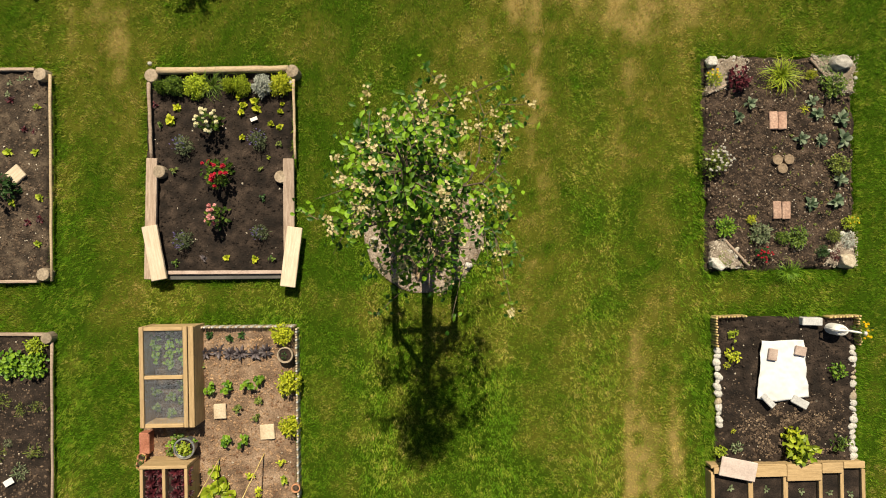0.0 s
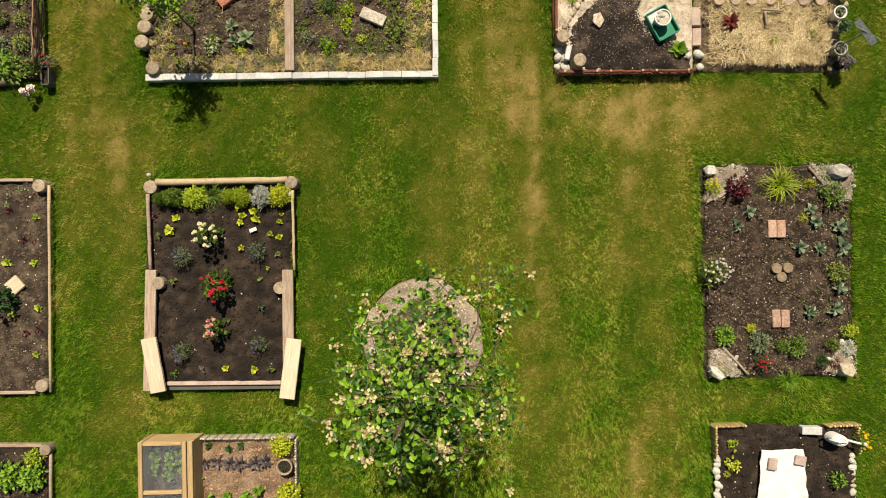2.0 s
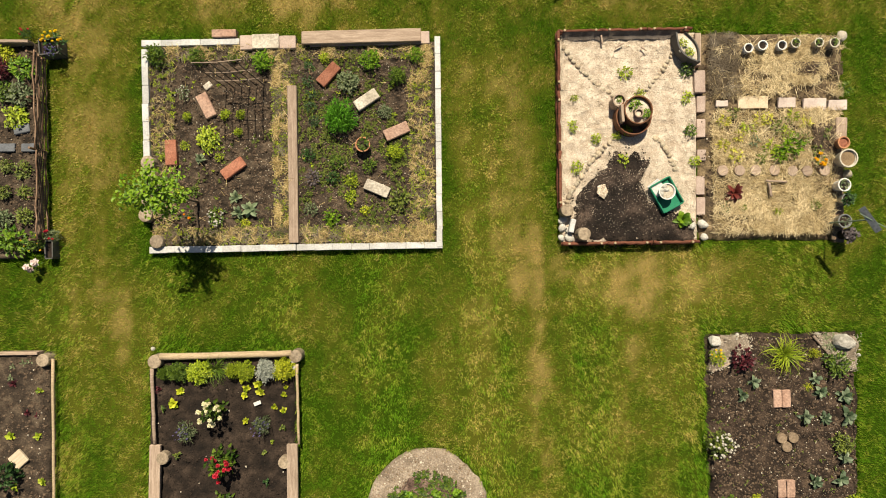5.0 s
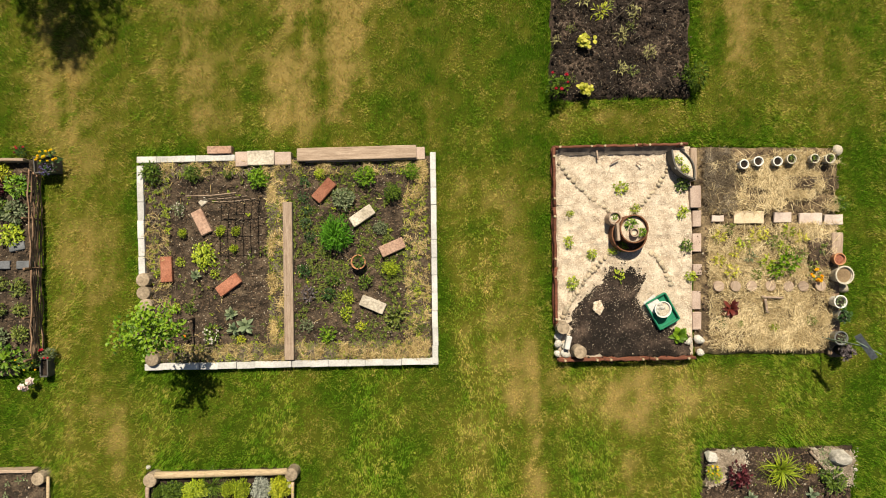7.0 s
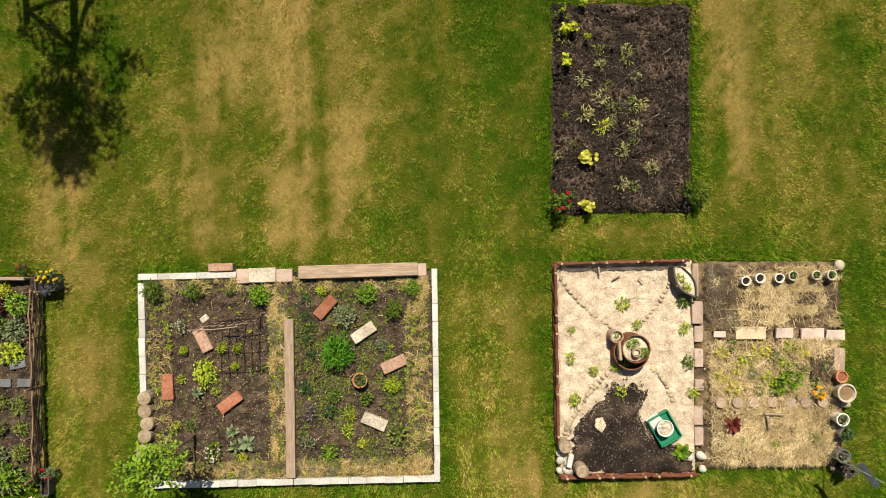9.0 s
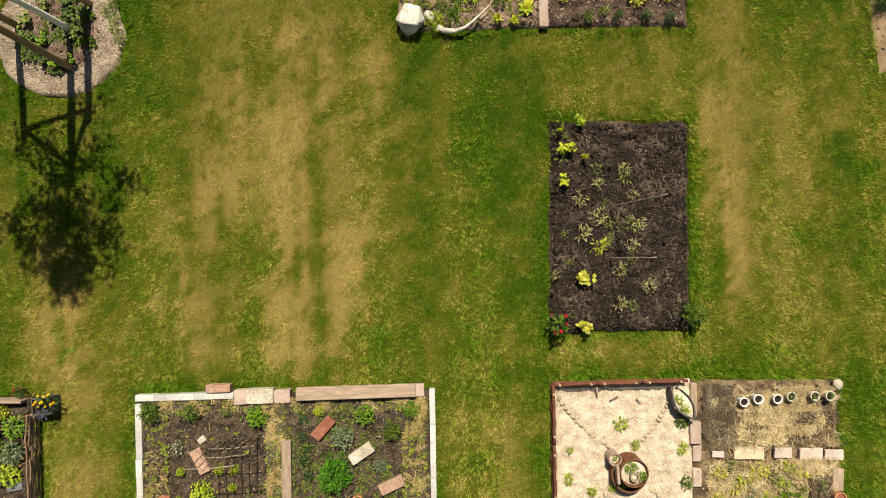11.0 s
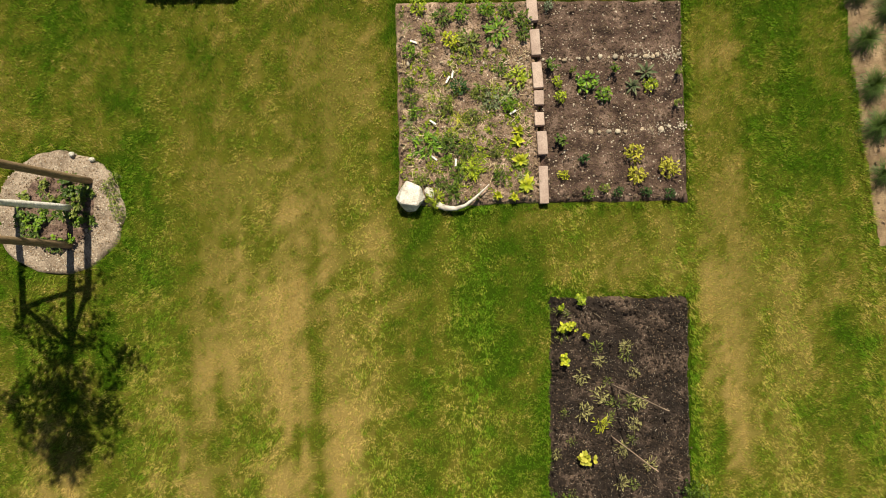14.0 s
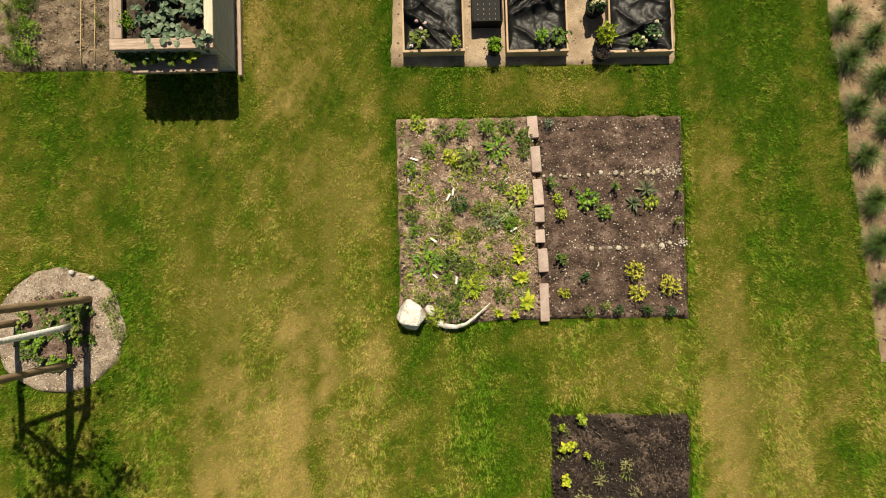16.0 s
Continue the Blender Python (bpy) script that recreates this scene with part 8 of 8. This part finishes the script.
for px, py, r, m in ((3.142, 4.087, 0.085, G_LIMEY), (2.940, 3.941, 0.08, G_LIMEY), (2.918, 3.763, 0.1, G_LIMEY), (3.252, 3.827, 0.1, G_LIME), (3.596, 4.059, 0.075, G_LIMEY), (3.325, 4.021, 0.08, G_OLIVE), (3.085, 3.887, 0.075, G_GREY), (2.908, 4.171, 0.07, G_OLIVE), (3.661, 3.252, 0.06, G_OLIVE), (4.002, 4.392, 0.09, G_MID), (3.801, 3.953, 0.07, G_MID), (3.712, 3.787, 0.07, G_OLIVE), (2.80, 4.10, 0.09, G_LIMEY), (3.03, 4.03, 0.09, G_LIME), (3.22, 4.12, 0.08, G_LIMEY), (3.47, 4.13, 0.09, G_LIME), (3.42, 3.98, 0.08, G_LIME), (3.15, 3.72, 0.07, G_OLIVE), (2.78, 3.86, 0.08, G_LIMEY), (3.56, 3.90, 0.09, G_OLIVE), (2.95, 3.25, 0.05, G_OLIVE), (3.30, 3.20, 0.05, G_LIME)):
    plant("potato_plant", "yellow-green leafy plant growing through straw", px, py, r, 0.11, "bush", G_YELLOW if m is G_LIMEY else m, 46, 0.42, 0.16, z=0.06, group="straw bed plants")
for px, py, r in ((3.429, 3.824, 0.14), (3.327, 3.744, 0.1)):
    plant("tomato_plant", "taller green leafy plant growing through straw", px, py, r * 0.9, 0.2, "bush", G_LIME2, 90, 0.36, 0.18, z=0.06)
plant("marigold", "marigold with large golden orange blossoms", 3.714, 3.692, 0.075, 0.12, "bush", G_MID, 40, 0.4, 0.2, ((F_YELLOW2, 9, 0.42, False),), z=0.06, category="flower")
plant("amaranth", "dark red rosette plant in straw", 2.884, 3.389, 0.11, 0.12, "rosette", G_REDBRIGHT, 14, 1.0, 0.4, z=0.08)
plant("seedling", "dark seedling in straw", 2.807, 3.240, 0.08, 0.05, "rosette", G_DARK, 7, 1.0, 0.5, z=0.06)

# ---- planting: wicker bed ----
for (px, py), r, h, m, fl, lab in (((-4.141, 4.894), 0.08, 0.12, G_LIMEY, (), "yellow-lime herb bush"), ((-3.989, 4.751), 0.12, 0.14, G_BRIGHT, (), "bright green bush"), ((-4.204, 4.739), 0.11, 0.16, G_RED, (), "dark wine-red bush"), ((-4.175, 4.528), 0.1, 0.13, G_MID, (), "green herb bush"),
                            ((-4.021, 4.502), 0.13, 0.14, G_GREY, (), "grey-green herb bush"), ((-4.068, 4.281), 0.13, 0.1, G_LIME, (), "lime green cushion"), ((-4.175, 3.807), 0.07, 0.08, G_OLIVE, (), "olive leafy plant"), ((-4.022, 3.764), 0.09, 0.08, G_OLIVE, (), "olive leafy plant"),
                            ((-4.201, 3.559), 0.08, 0.08, G_OLIVE, (), "olive leafy plant"), ((-4.003, 3.553), 0.07, 0.08, G_OLIVE, (), "olive leafy plant"), ((-3.996, 3.321), 0.09, 0.1, G_OLIVE, (), "olive leafy plant"), ((-4.206, 3.299), 0.1, 0.12, G_GREY, (), "grey-green leafy plant"),
                            ((-4.121, 3.081), 0.15, 0.16, G_BRIGHT, (), "bright green bush"), ((-3.877, 3.064), 0.1, 0.16, G_MID, ((F_YELLOW, 6, 0.15, False),), "green bush with yellow blossoms"), ((-3.722, 3.125), 0.07, 0.12, G_GREY, ((F_RED, 5, 0.3, False),), "small plant with scarlet blossoms"),
                            ((-3.956, 5.084), 0.06, 0.1, G_DARK, ((F_RED, 4, 0.3, False),), "small plant with red blossoms")):
    plant("bedding_plant", lab + " behind a wicker fence", px, py, r * 1.15, h, "bush", m, 150, 0.3, 0.15, fl, z=0.07, group="wicker bed plants")
plant("peony", "pale pink peony hanging over the bed edge", -3.940, 2.838, 0.07, 0.14, "bush", G_MID, 16, 0.5, 0.25, ((F_PALEPINK, 3, 0.9, False),), z=0.03, category="flower")

# ---- planting: dark bed ----
for px, py, r, m in ((1.544, 7.564, 0.075, G_LIME), (1.344, 7.483, 0.05, G_LIME), (1.361, 7.285, 0.085, G_LIMEY), (1.440, 7.306, 0.06, G_LIMEY), (1.578, 7.212, 0.045, G_LIMEY), (1.369, 6.980, 0.085, G_LIMEY), (1.531, 6.013, 0.105, G_YELLOW), (1.531, 5.555, 0.105, G_YELLOW)):
    plant("bean_plant", "yellow-green bean plant in dark soil", px, py, r * 1.1, 0.13, "sprig", m, 54, 0.42, 0.32, group="bean plants")
for px, py, r, m in ((1.718, 6.622, 0.09, G_PALE), (1.534, 6.469, 0.08, G_PALE), (1.698, 6.335, 0.085, G_LIMEY), (2.030, 6.332, 0.07, G_PALE), (1.538, 6.812, 0.08, G_PALE), (1.711, 6.949, 0.065, G_PALE), (1.969, 7.084, 0.065, G_PALE), (2.094, 6.567, 0.075, G_PALE), (1.899, 6.088, 0.08, G_PALE), (2.175, 5.924, 0.07, G_PALE), (1.878, 5.774, 0.07, G_PALE), (1.263, 6.060, 0.05, G_PALE), (2.046, 6.828, 0.06, G_PALE)):
    plant("bean_plant", "pale spindly bean seedling in dark soil", px, py, r * 1.15, 0.09, "bush", m, 34, 0.5, 0.1, group="bean seedlings")
plant("geranium", "green bush with red blossoms at the dark bed corner", 1.247, 5.592, 0.13, 0.28, "bush", G_MID, 110, 0.3, 0.2, ((F_RED, 5, 0.25, False),), category="flower")
plant("currant_bush", "feathery green shrub at the dark bed corner", 2.573, 5.660, 0.15, 0.28, "bush", G_MID, 150, 0.28, 0.14)
rj = random.Random(77)
for k in range(16):
    px, py = quad_uv([(1.219, 5.522), (2.173, 5.509), (2.237, 7.524), (1.279, 7.547)], rj.random(), rj.random())
    plant("bean_plant", "pale spindly bean seedling in dark soil", float(px), float(py), rj.uniform(0.05, 0.09), 0.07, "bush", G_OLIVE, 26, 0.5, 0.1, group="bean seedlings")
JQ = [(1.184, 5.490), (2.588, 5.470), (2.645, 7.554), (1.257, 7.593)]
x, y = in_quad(JQ, 240, 15)
straw_layer("thin dry twigs and fibres on the dark soil", x, y, 0.05, OLD_WOOD_BITS, 9, 0.05, 0.003, "twigs", 0.015)

# ---- planting: large bed ----
for (px, py), r, m in (((0.021, 10.507), 0.09, G_LIME), ((0.262, 10.397), 0.085, G_MID), ((0.462, 10.432), 0.085, G_BRIGHT), ((0.707, 10.461), 0.08, G_BRIGHT), ((0.912, 10.467), 0.075, G_MID), ((1.073, 10.342), 0.08, G_MID), ((1.062, 10.194), 0.07, G_MID), ((0.796, 10.235), 0.12, G_BRIGHT), ((0.110, 10.247), 0.07, G_BRIGHT),
                 ((0.335, 10.167), 0.085, G_LIMEY), ((0.521, 10.139), 0.11, G_OLIVE), ((-0.071, 10.063), 0.065, G_BRIGHT), ((-0.074, 9.744), 0.06, G_MID), ((-0.067, 9.573), 0.06, G_MID), ((-0.031, 9.441), 0.06, G_BRIGHT), ((0.411, 9.697), 0.085, G_DARK), ((0.830, 9.857), 0.06, G_MID), ((0.986, 9.773), 0.1, G_LIME)):
    plant("herb", "green leafy herb on dry brown soil", px, py, r * 1.2, 0.12, "bush", m, 70, 0.42, 0.15, group="large bed herbs")
for (px, py), r, m in (((0.270, 9.518), 0.08, G_OLIVE), ((0.619, 9.623), 0.08, G_OLIVE), ((0.730, 9.552), 0.09, G_GREY), ((0.904, 9.501), 0.07, G_BRIGHT), ((0.532, 9.386), 0.08, G_OLIVE), ((0.061, 9.127), 0.15, G_BRIGHT), ((0.304, 9.132), 0.1, G_MID), ((0.129, 8.910), 0.06, G_LIME), ((0.369, 8.836), 0.08, G_MID),
                 ((0.516, 8.860), 0.1, G_LIME), ((0.148, 8.588), 0.09, G_LIME), ((0.318, 8.640), 0.08, G_MID), ((0.765, 9.045), 0.07, G_OLIVE), ((0.472, 9.071), 0.07, G_MID), ((0.796, 8.784), 0.07, G_MID), ((0.012, 8.778), 0.07, G_OLIVE), ((0.220, 8.755), 0.06, G_MID), ((0.271, 8.952), 0.07, G_BRIGHT)):
    plant("herb", "green leafy herb on dry brown soil", px, py, r * 1.3, 0.1, "bush", m, 110, 0.36, 0.12, group="large bed herbs")
for px, py, r in ((0.992, 9.243, 0.075), (0.977, 9.147, 0.08), (1.004, 8.942, 0.11), (1.053, 8.704, 0.11), (0.768, 8.610, 0.06), (0.925, 8.583, 0.06)):
    plant("hosta", "yellow-lime hosta rosette on dry soil", px, py, r, 0.1, "rosette", G_LIMEY, 13, 1.0, 0.4, group="lime hostas")
plant("leek", "tuft of long pale green leek leaves", 0.873, 9.605, 0.14, 0.16, "tuft", G_GREYLIME, 22, 0.5, 0.1)
plant("leek", "tuft of long pale green leek leaves", 0.528, 8.888, 0.12, 0.14, "tuft", G_LIME, 22, 0.5, 0.1)
plant("ornamental_grass", "dry yellow grass tuft on brown soil", 0.407, 9.373, 0.12, 0.1, "tuft", G_YELLOW, 30, 0.5, 0.05)
for (px, py), r, m, kind in (((1.322, 10.474), 0.06, G_BLUE, "bush"), ((1.319, 9.878), 0.1, G_MID, "sprig"), ((1.677, 9.709), 0.12, G_BRIGHT, "bush"), ((1.848, 9.579), 0.1, G_BRIGHT, "bush"), ((1.960, 9.827), 0.075, G_MID, "sprig"), ((1.387, 9.722), 0.065, G_LIME, "bush"), ((1.416, 9.567), 0.075, G_LIME, "bush"), ((1.533, 9.815), 0.05, G_OLIVE, "sprig"),
                       ((2.307, 9.663), 0.08, G_LIME, "bush"), ((2.591, 9.787), 0.07, G_OLIVE, "sprig"), ((2.562, 9.480), 0.07, G_OLIVE, "sprig"), ((1.407, 9.130), 0.1, G_MID, "sprig"), ((1.616, 8.943), 0.08, G_DARK, "sprig"), ((1.418, 8.789), 0.06, G_LIMEY, "bush"), ((1.660, 8.596), 0.07, G_MID, "bush"), ((1.820, 8.648), 0.06, G_OLIVE, "bush"), ((1.955, 8.610), 0.06, G_DARK, "bush"), ((2.238, 8.602), 0.06, G_DARK, "bush"), ((2.464, 8.579), 0.07, G_DARK, "bush")):
    plant("herb", "green plant on the brown seed bed", px, py, r, 0.12, kind, m, 60, 0.36, 0.2, group="seed bed plants")
plant("artichoke", "grey-green spiky leaved plant", 2.142, 9.662, 0.11, 0.12, "rosette", G_GREY, 14, 1.0, 0.22)
plant("artichoke", "grey-green spiky leaved plant", 2.278, 9.796, 0.12, 0.14, "rosette", G_GREY, 14, 1.0, 0.22)
for px, py, r in ((2.128, 8.982, 0.11), (2.463, 8.834, 0.11), (2.142, 8.775, 0.1)):
    plant("golden_herb", "golden yellow leafy bush on brown soil", px, py, r, 0.15, "bush", G_YELLOW if py > 0 and px > 2.0 else G_LIMEY, 80, 0.4, 0.2, group="golden bushes")
KQ = [(-0.214, 8.514), (1.149, 8.520), (1.194, 10.569), (-0.198, 10.581)]
x, y = in_quad(KQ, 3000, 25)
k = fbm(x, y, 0.25, 85) > 0.47
weeds("tiny green weeds between the herbs", x[k][::2], y[k][::2], 0.045, 0.03, G_OLIVE, 13)
weeds("tiny yellowing weeds between the herbs", x[k][1::3], y[k][1::3], 0.045, 0.034, G_LIME, 14)
rk = random.Random(71)
for k in range(34):
    px, py = rk.uniform(-0.12, 1.05), rk.choice((rk.uniform(8.62, 9.2), rk.uniform(9.25, 9.85), rk.uniform(10.05, 10.45)))
    plant("onion_tuft", "small tuft of narrow green leaves on dry soil", px, py, rk.uniform(0.05, 0.085), 0.08, "tuft", (G_OLIVE, G_LIME, G_BRIGHT, G_GREYLIME)[k % 4], 16, 0.5, 0.1, group="onion tufts")
x, y = in_quad(KQ, 500, 28)
straw_layer("dry brown stalks between the herbs", x, y, 0.05, OLD_WOOD_BITS, 29, 0.06, 0.003, "dead_stalks", 0.03)
x, y = in_quad(KQ, 1500, 27, v=(0.1, 0.75))
k = fbm(x, y, 0.25, 86) > 0.52
straw_layer("thin scattering of dry straw between herbs", x[k], y[k], 0.045, seed=19, length=0.07, lift=0.02)

# ---- planting: far plots ----
rk = random.Random(12)
for i in range(5):
    for j in range(7):
        plant("kale", "broad blue-green kale leaves in the raised bed", RX - 0.12 + 0.11 * i + rk.uniform(-0.05, 0.05), RY - RLY / 2 + 0.1 + 0.2 * j + rk.uniform(-0.06, 0.06), rk.uniform(0.1, 0.15), rk.uniform(0.1, 0.2), "sprig", G_KALE, 30, 0.62, 0.4, z=RH - 0.1, group="raised bed kale")
plant("parsley", "bright green parsley in the raised bed", RX - 0.33, RY - RLY / 2 + 0.28, 0.1, 0.16, "bush", G_BRIGHT, 90, 0.3, 0.15, z=RH - 0.1)
for k in range(13):
    plant("strawberry_plant", "leafy green plant on the front ledge of the raised bed", RX - 0.42 + 0.055 * k, RY - RLY / 2 + 0.01 - 0.025 * (k % 3), 0.125 if k > 10 else 0.09, 0.13, "sprig", G_LIME if k > 10 else (G_MID, G_DARK, G_MID)[k % 3], 50, 0.46, 0.32, z=0.48, group="ledge plants")
for k in range(16):
    for x0, y0, m, r in ((-3.809, 11.283, G_BRIGHT, 0.1), (-3.943, 11.252, G_MID, 0.08), (-3.864, 11.318, G_MID, 0.07), (-3.999, 11.287, G_LIME, 0.04), (-3.092, 11.574, G_OLIVE, 0.04)):
        plant("carrot_plant", "feathery green carrot tops in a row", x0 + 0.045 * math.sin(k * 2.3 + x0), y0 + 0.125 * k - (0.05 if k % 2 else 0), r * rk.uniform(0.8, 1.3), 0.13, "bush", m, 90, 0.32, 0.11, group="carrot rows")
for a, b in (((-3.298, 11.189), (-3.272, 13.259)), ((-3.163, 11.220), (-3.124, 13.255))):
    cane("string_line", "taut pale string marking a seed row", a[0], a[1], 0.06, b[0], b[1], 0.06, 0.003, BAMBOO, "string", "row strings")
for (px, py), r, m, fl, zz in (((0.066, 11.334), 0.12, G_OLIVE, ((F_PALEPINK, 6, 0.2, False),), 0.1), ((0.417, 11.275), 0.06, G_LIME, (), 0.1), ((1.269, 11.315), 0.09, G_BRIGHT, (), 0.1), ((1.424, 11.311), 0.11, G_MID, (), 0.1), ((2.208, 11.236), 0.08, G_MID, ((F_WHITE, 3, 0.3, False),), 0.1), ((2.368, 11.321), 0.1, G_DARK, ((F_WHITE, 4, 0.25, False),), 0.1)):
    plant("bedding_plant", "young bedding plant set through black foil", px, py, r * 1.35, 0.15, "sprig", m, 90, 0.34, 0.2, fl, z=zz, group="foil box plants")
rg = random.Random(31)
for px, py in ((4.336, 11.461), (4.629, 11.282), (4.378, 11.048), (4.672, 10.813), (4.432, 10.557), (4.485, 10.063), (4.551, 9.611), (4.585, 9.189), (4.624, 8.715), (4.90, 11.62), (4.74, 10.38), (4.86, 9.92), (4.98, 9.42),
               (4.92, 8.92), (5.06, 8.42), (5.02, 10.90), (5.24, 10.30), (4.28, 11.95), (4.62, 12.02), (4.22, 12.52), (4.16, 13.05), (4.58, 12.75), (5.02, 12.20)):
    plant("ornamental_grass", "dark green bristly grass tuft in sandy gravel", px, py, 0.19 * rg.uniform(0.85, 1.15), 0.3, "tuft", G_DARKGRASS, 320, 0.5, 0.032, z=0.03, group="border grasses")

# ---- planting: tree beds ----
rt = random.Random(44)
for cx, cy, k in ((-0.182, 0.345, 31), (-3.552, 8.581, 33)):
    dark_patch("darker weedy earth at the foot of the tree", [(cx + 0.37 * math.cos(a), cy + 0.4 * math.sin(a)) for a in [6.2832 * q / 16 for q in range(16)]], 0.035, SOIL_WARM, CRUMB, k)
for cx, cy, n in ((-0.182, 0.345, 15), (-3.579, 8.582, 22)):
    for k in range(n):
        a, q = rt.uniform(0, 6.28), 0.08 + 0.3 * math.sqrt(rt.random())
        plant("groundcover", "low green groundcover plant round the tree", cx + q * math.cos(a) * 0.9, cy + q * math.sin(a), rt.uniform(0.06, 0.1), 0.09, "sprig", (G_MID, G_BRIGHT, G_OLIVE)[k % 3], 40, 0.42, 0.36, z=0.05, group="tree bed plants")
for px, py in ((-3.084, 8.801), (-3.024, 8.715), (-3.008, 8.604), (-2.960, 8.507), (-3.011, 8.882)):
    plant("groundcover", "grey-green weed at the tree bed edge", px, py, 0.08, 0.08, "bush", G_OLIVE, 60, 0.32, 0.12, z=0.02, group="tree bed weeds")
stone(-3.425, 9.135, 0.06, 0.05, 0.05, WHITE_ROCK, "white stone on the gravel ring edge", 2, 0, z=0.02)
stone(-3.225, 9.073, 0.06, 0.05, 0.05, WHITE_ROCK, "white stone on the gravel ring edge", 4, 0, z=0.02)
stone(-3.425, 8.572, 0.05, 0.04, 0.04, PALE_STONE, "small tan stone at the trunk foot", 1, 0, z=0.06)
stone(0.255, 0.013, 0.08, 0.06, 0.06, WHITE_ROCK, "white stone in the gravel ring", 1, 0, z=0.03)
stone(-0.667, 0.257, 0.09, 0.1, 0.05, STONE, "grey flat stone in the gravel ring", 2, 0, z=0.03)

# ---- pale gravel in the rockery corners, loose weeds ----
for q, s in (([(2.621, 1.995), (2.615, 1.638), (2.806, 1.701), (3.022, 1.865), (3.013, 1.999)], 3), ([(4.064, 1.624), (4.088, 1.981), (3.640, 2.000), (3.760, 1.808), (3.925, 1.643)], 4), ([(2.616, -0.058), (2.951, -0.065), (2.755, 0.218), (2.621, 0.187)], 5), ([(4.048, -0.085), (4.055, 0.261), (3.908, 0.219), (3.724, -0.057)], 6)):
    dark_patch("pale gravel patch in a rockery corner", q[::-1] if s in (3, 4) else q, 0.045, GRAVEL, GRIT, s, 0.016)
EQ = [(2.587, -0.086), (4.059, -0.102), (4.083, 1.998), (2.588, 2.023)]
x, y = in_quad(EQ, 260, 91)
weeds("tiny weeds and seedlings on the stony bed", x, y, 0.04, 0.022, G_OLIVE, 21)
for cx, cy, s in ((-0.182, 0.345, 3), (-3.579, 8.582, 4)):
    r = np.random.RandomState(s)
    t, f = r.uniform(0, 6.28, 520), 0.4 * np.sqrt(r.rand(520))
    x, y = cx + f * np.cos(t), cy + f * np.sin(t)
    k = fbm(x, y, 0.2, 93) > 0.5
    weeds("low green weeds round the tree", x[k], y[k], 0.055, 0.045, G_MID, s)
rf = np.random.RandomState(29)
x, y = 3.36 + 0.27 * rf.normal(0, 1, 9000), -1.66 + 0.2 * rf.normal(0, 1, 9000)
k = (np.abs(x - 3.3) < 0.62) & (y > -1.93) & (y < -1.15) & (fbm(x, y, 0.12, 96) > 0.4)
z = soil_height(x, y, 0.052, 0.04, 20)
scatter(bed_f, "dry_crumbs", CRUMB, np.c_[x, y, z][k][::2], 0.006, 0.03, "dry brown crumbs lying on the compost", seed=97)
scatter(bed_f, "dry_crumbs", CRUMB_PALE, np.c_[x, y, z][k][1::5], 0.005, 0.026, "pale dry crumbs lying on the compost", seed=98)
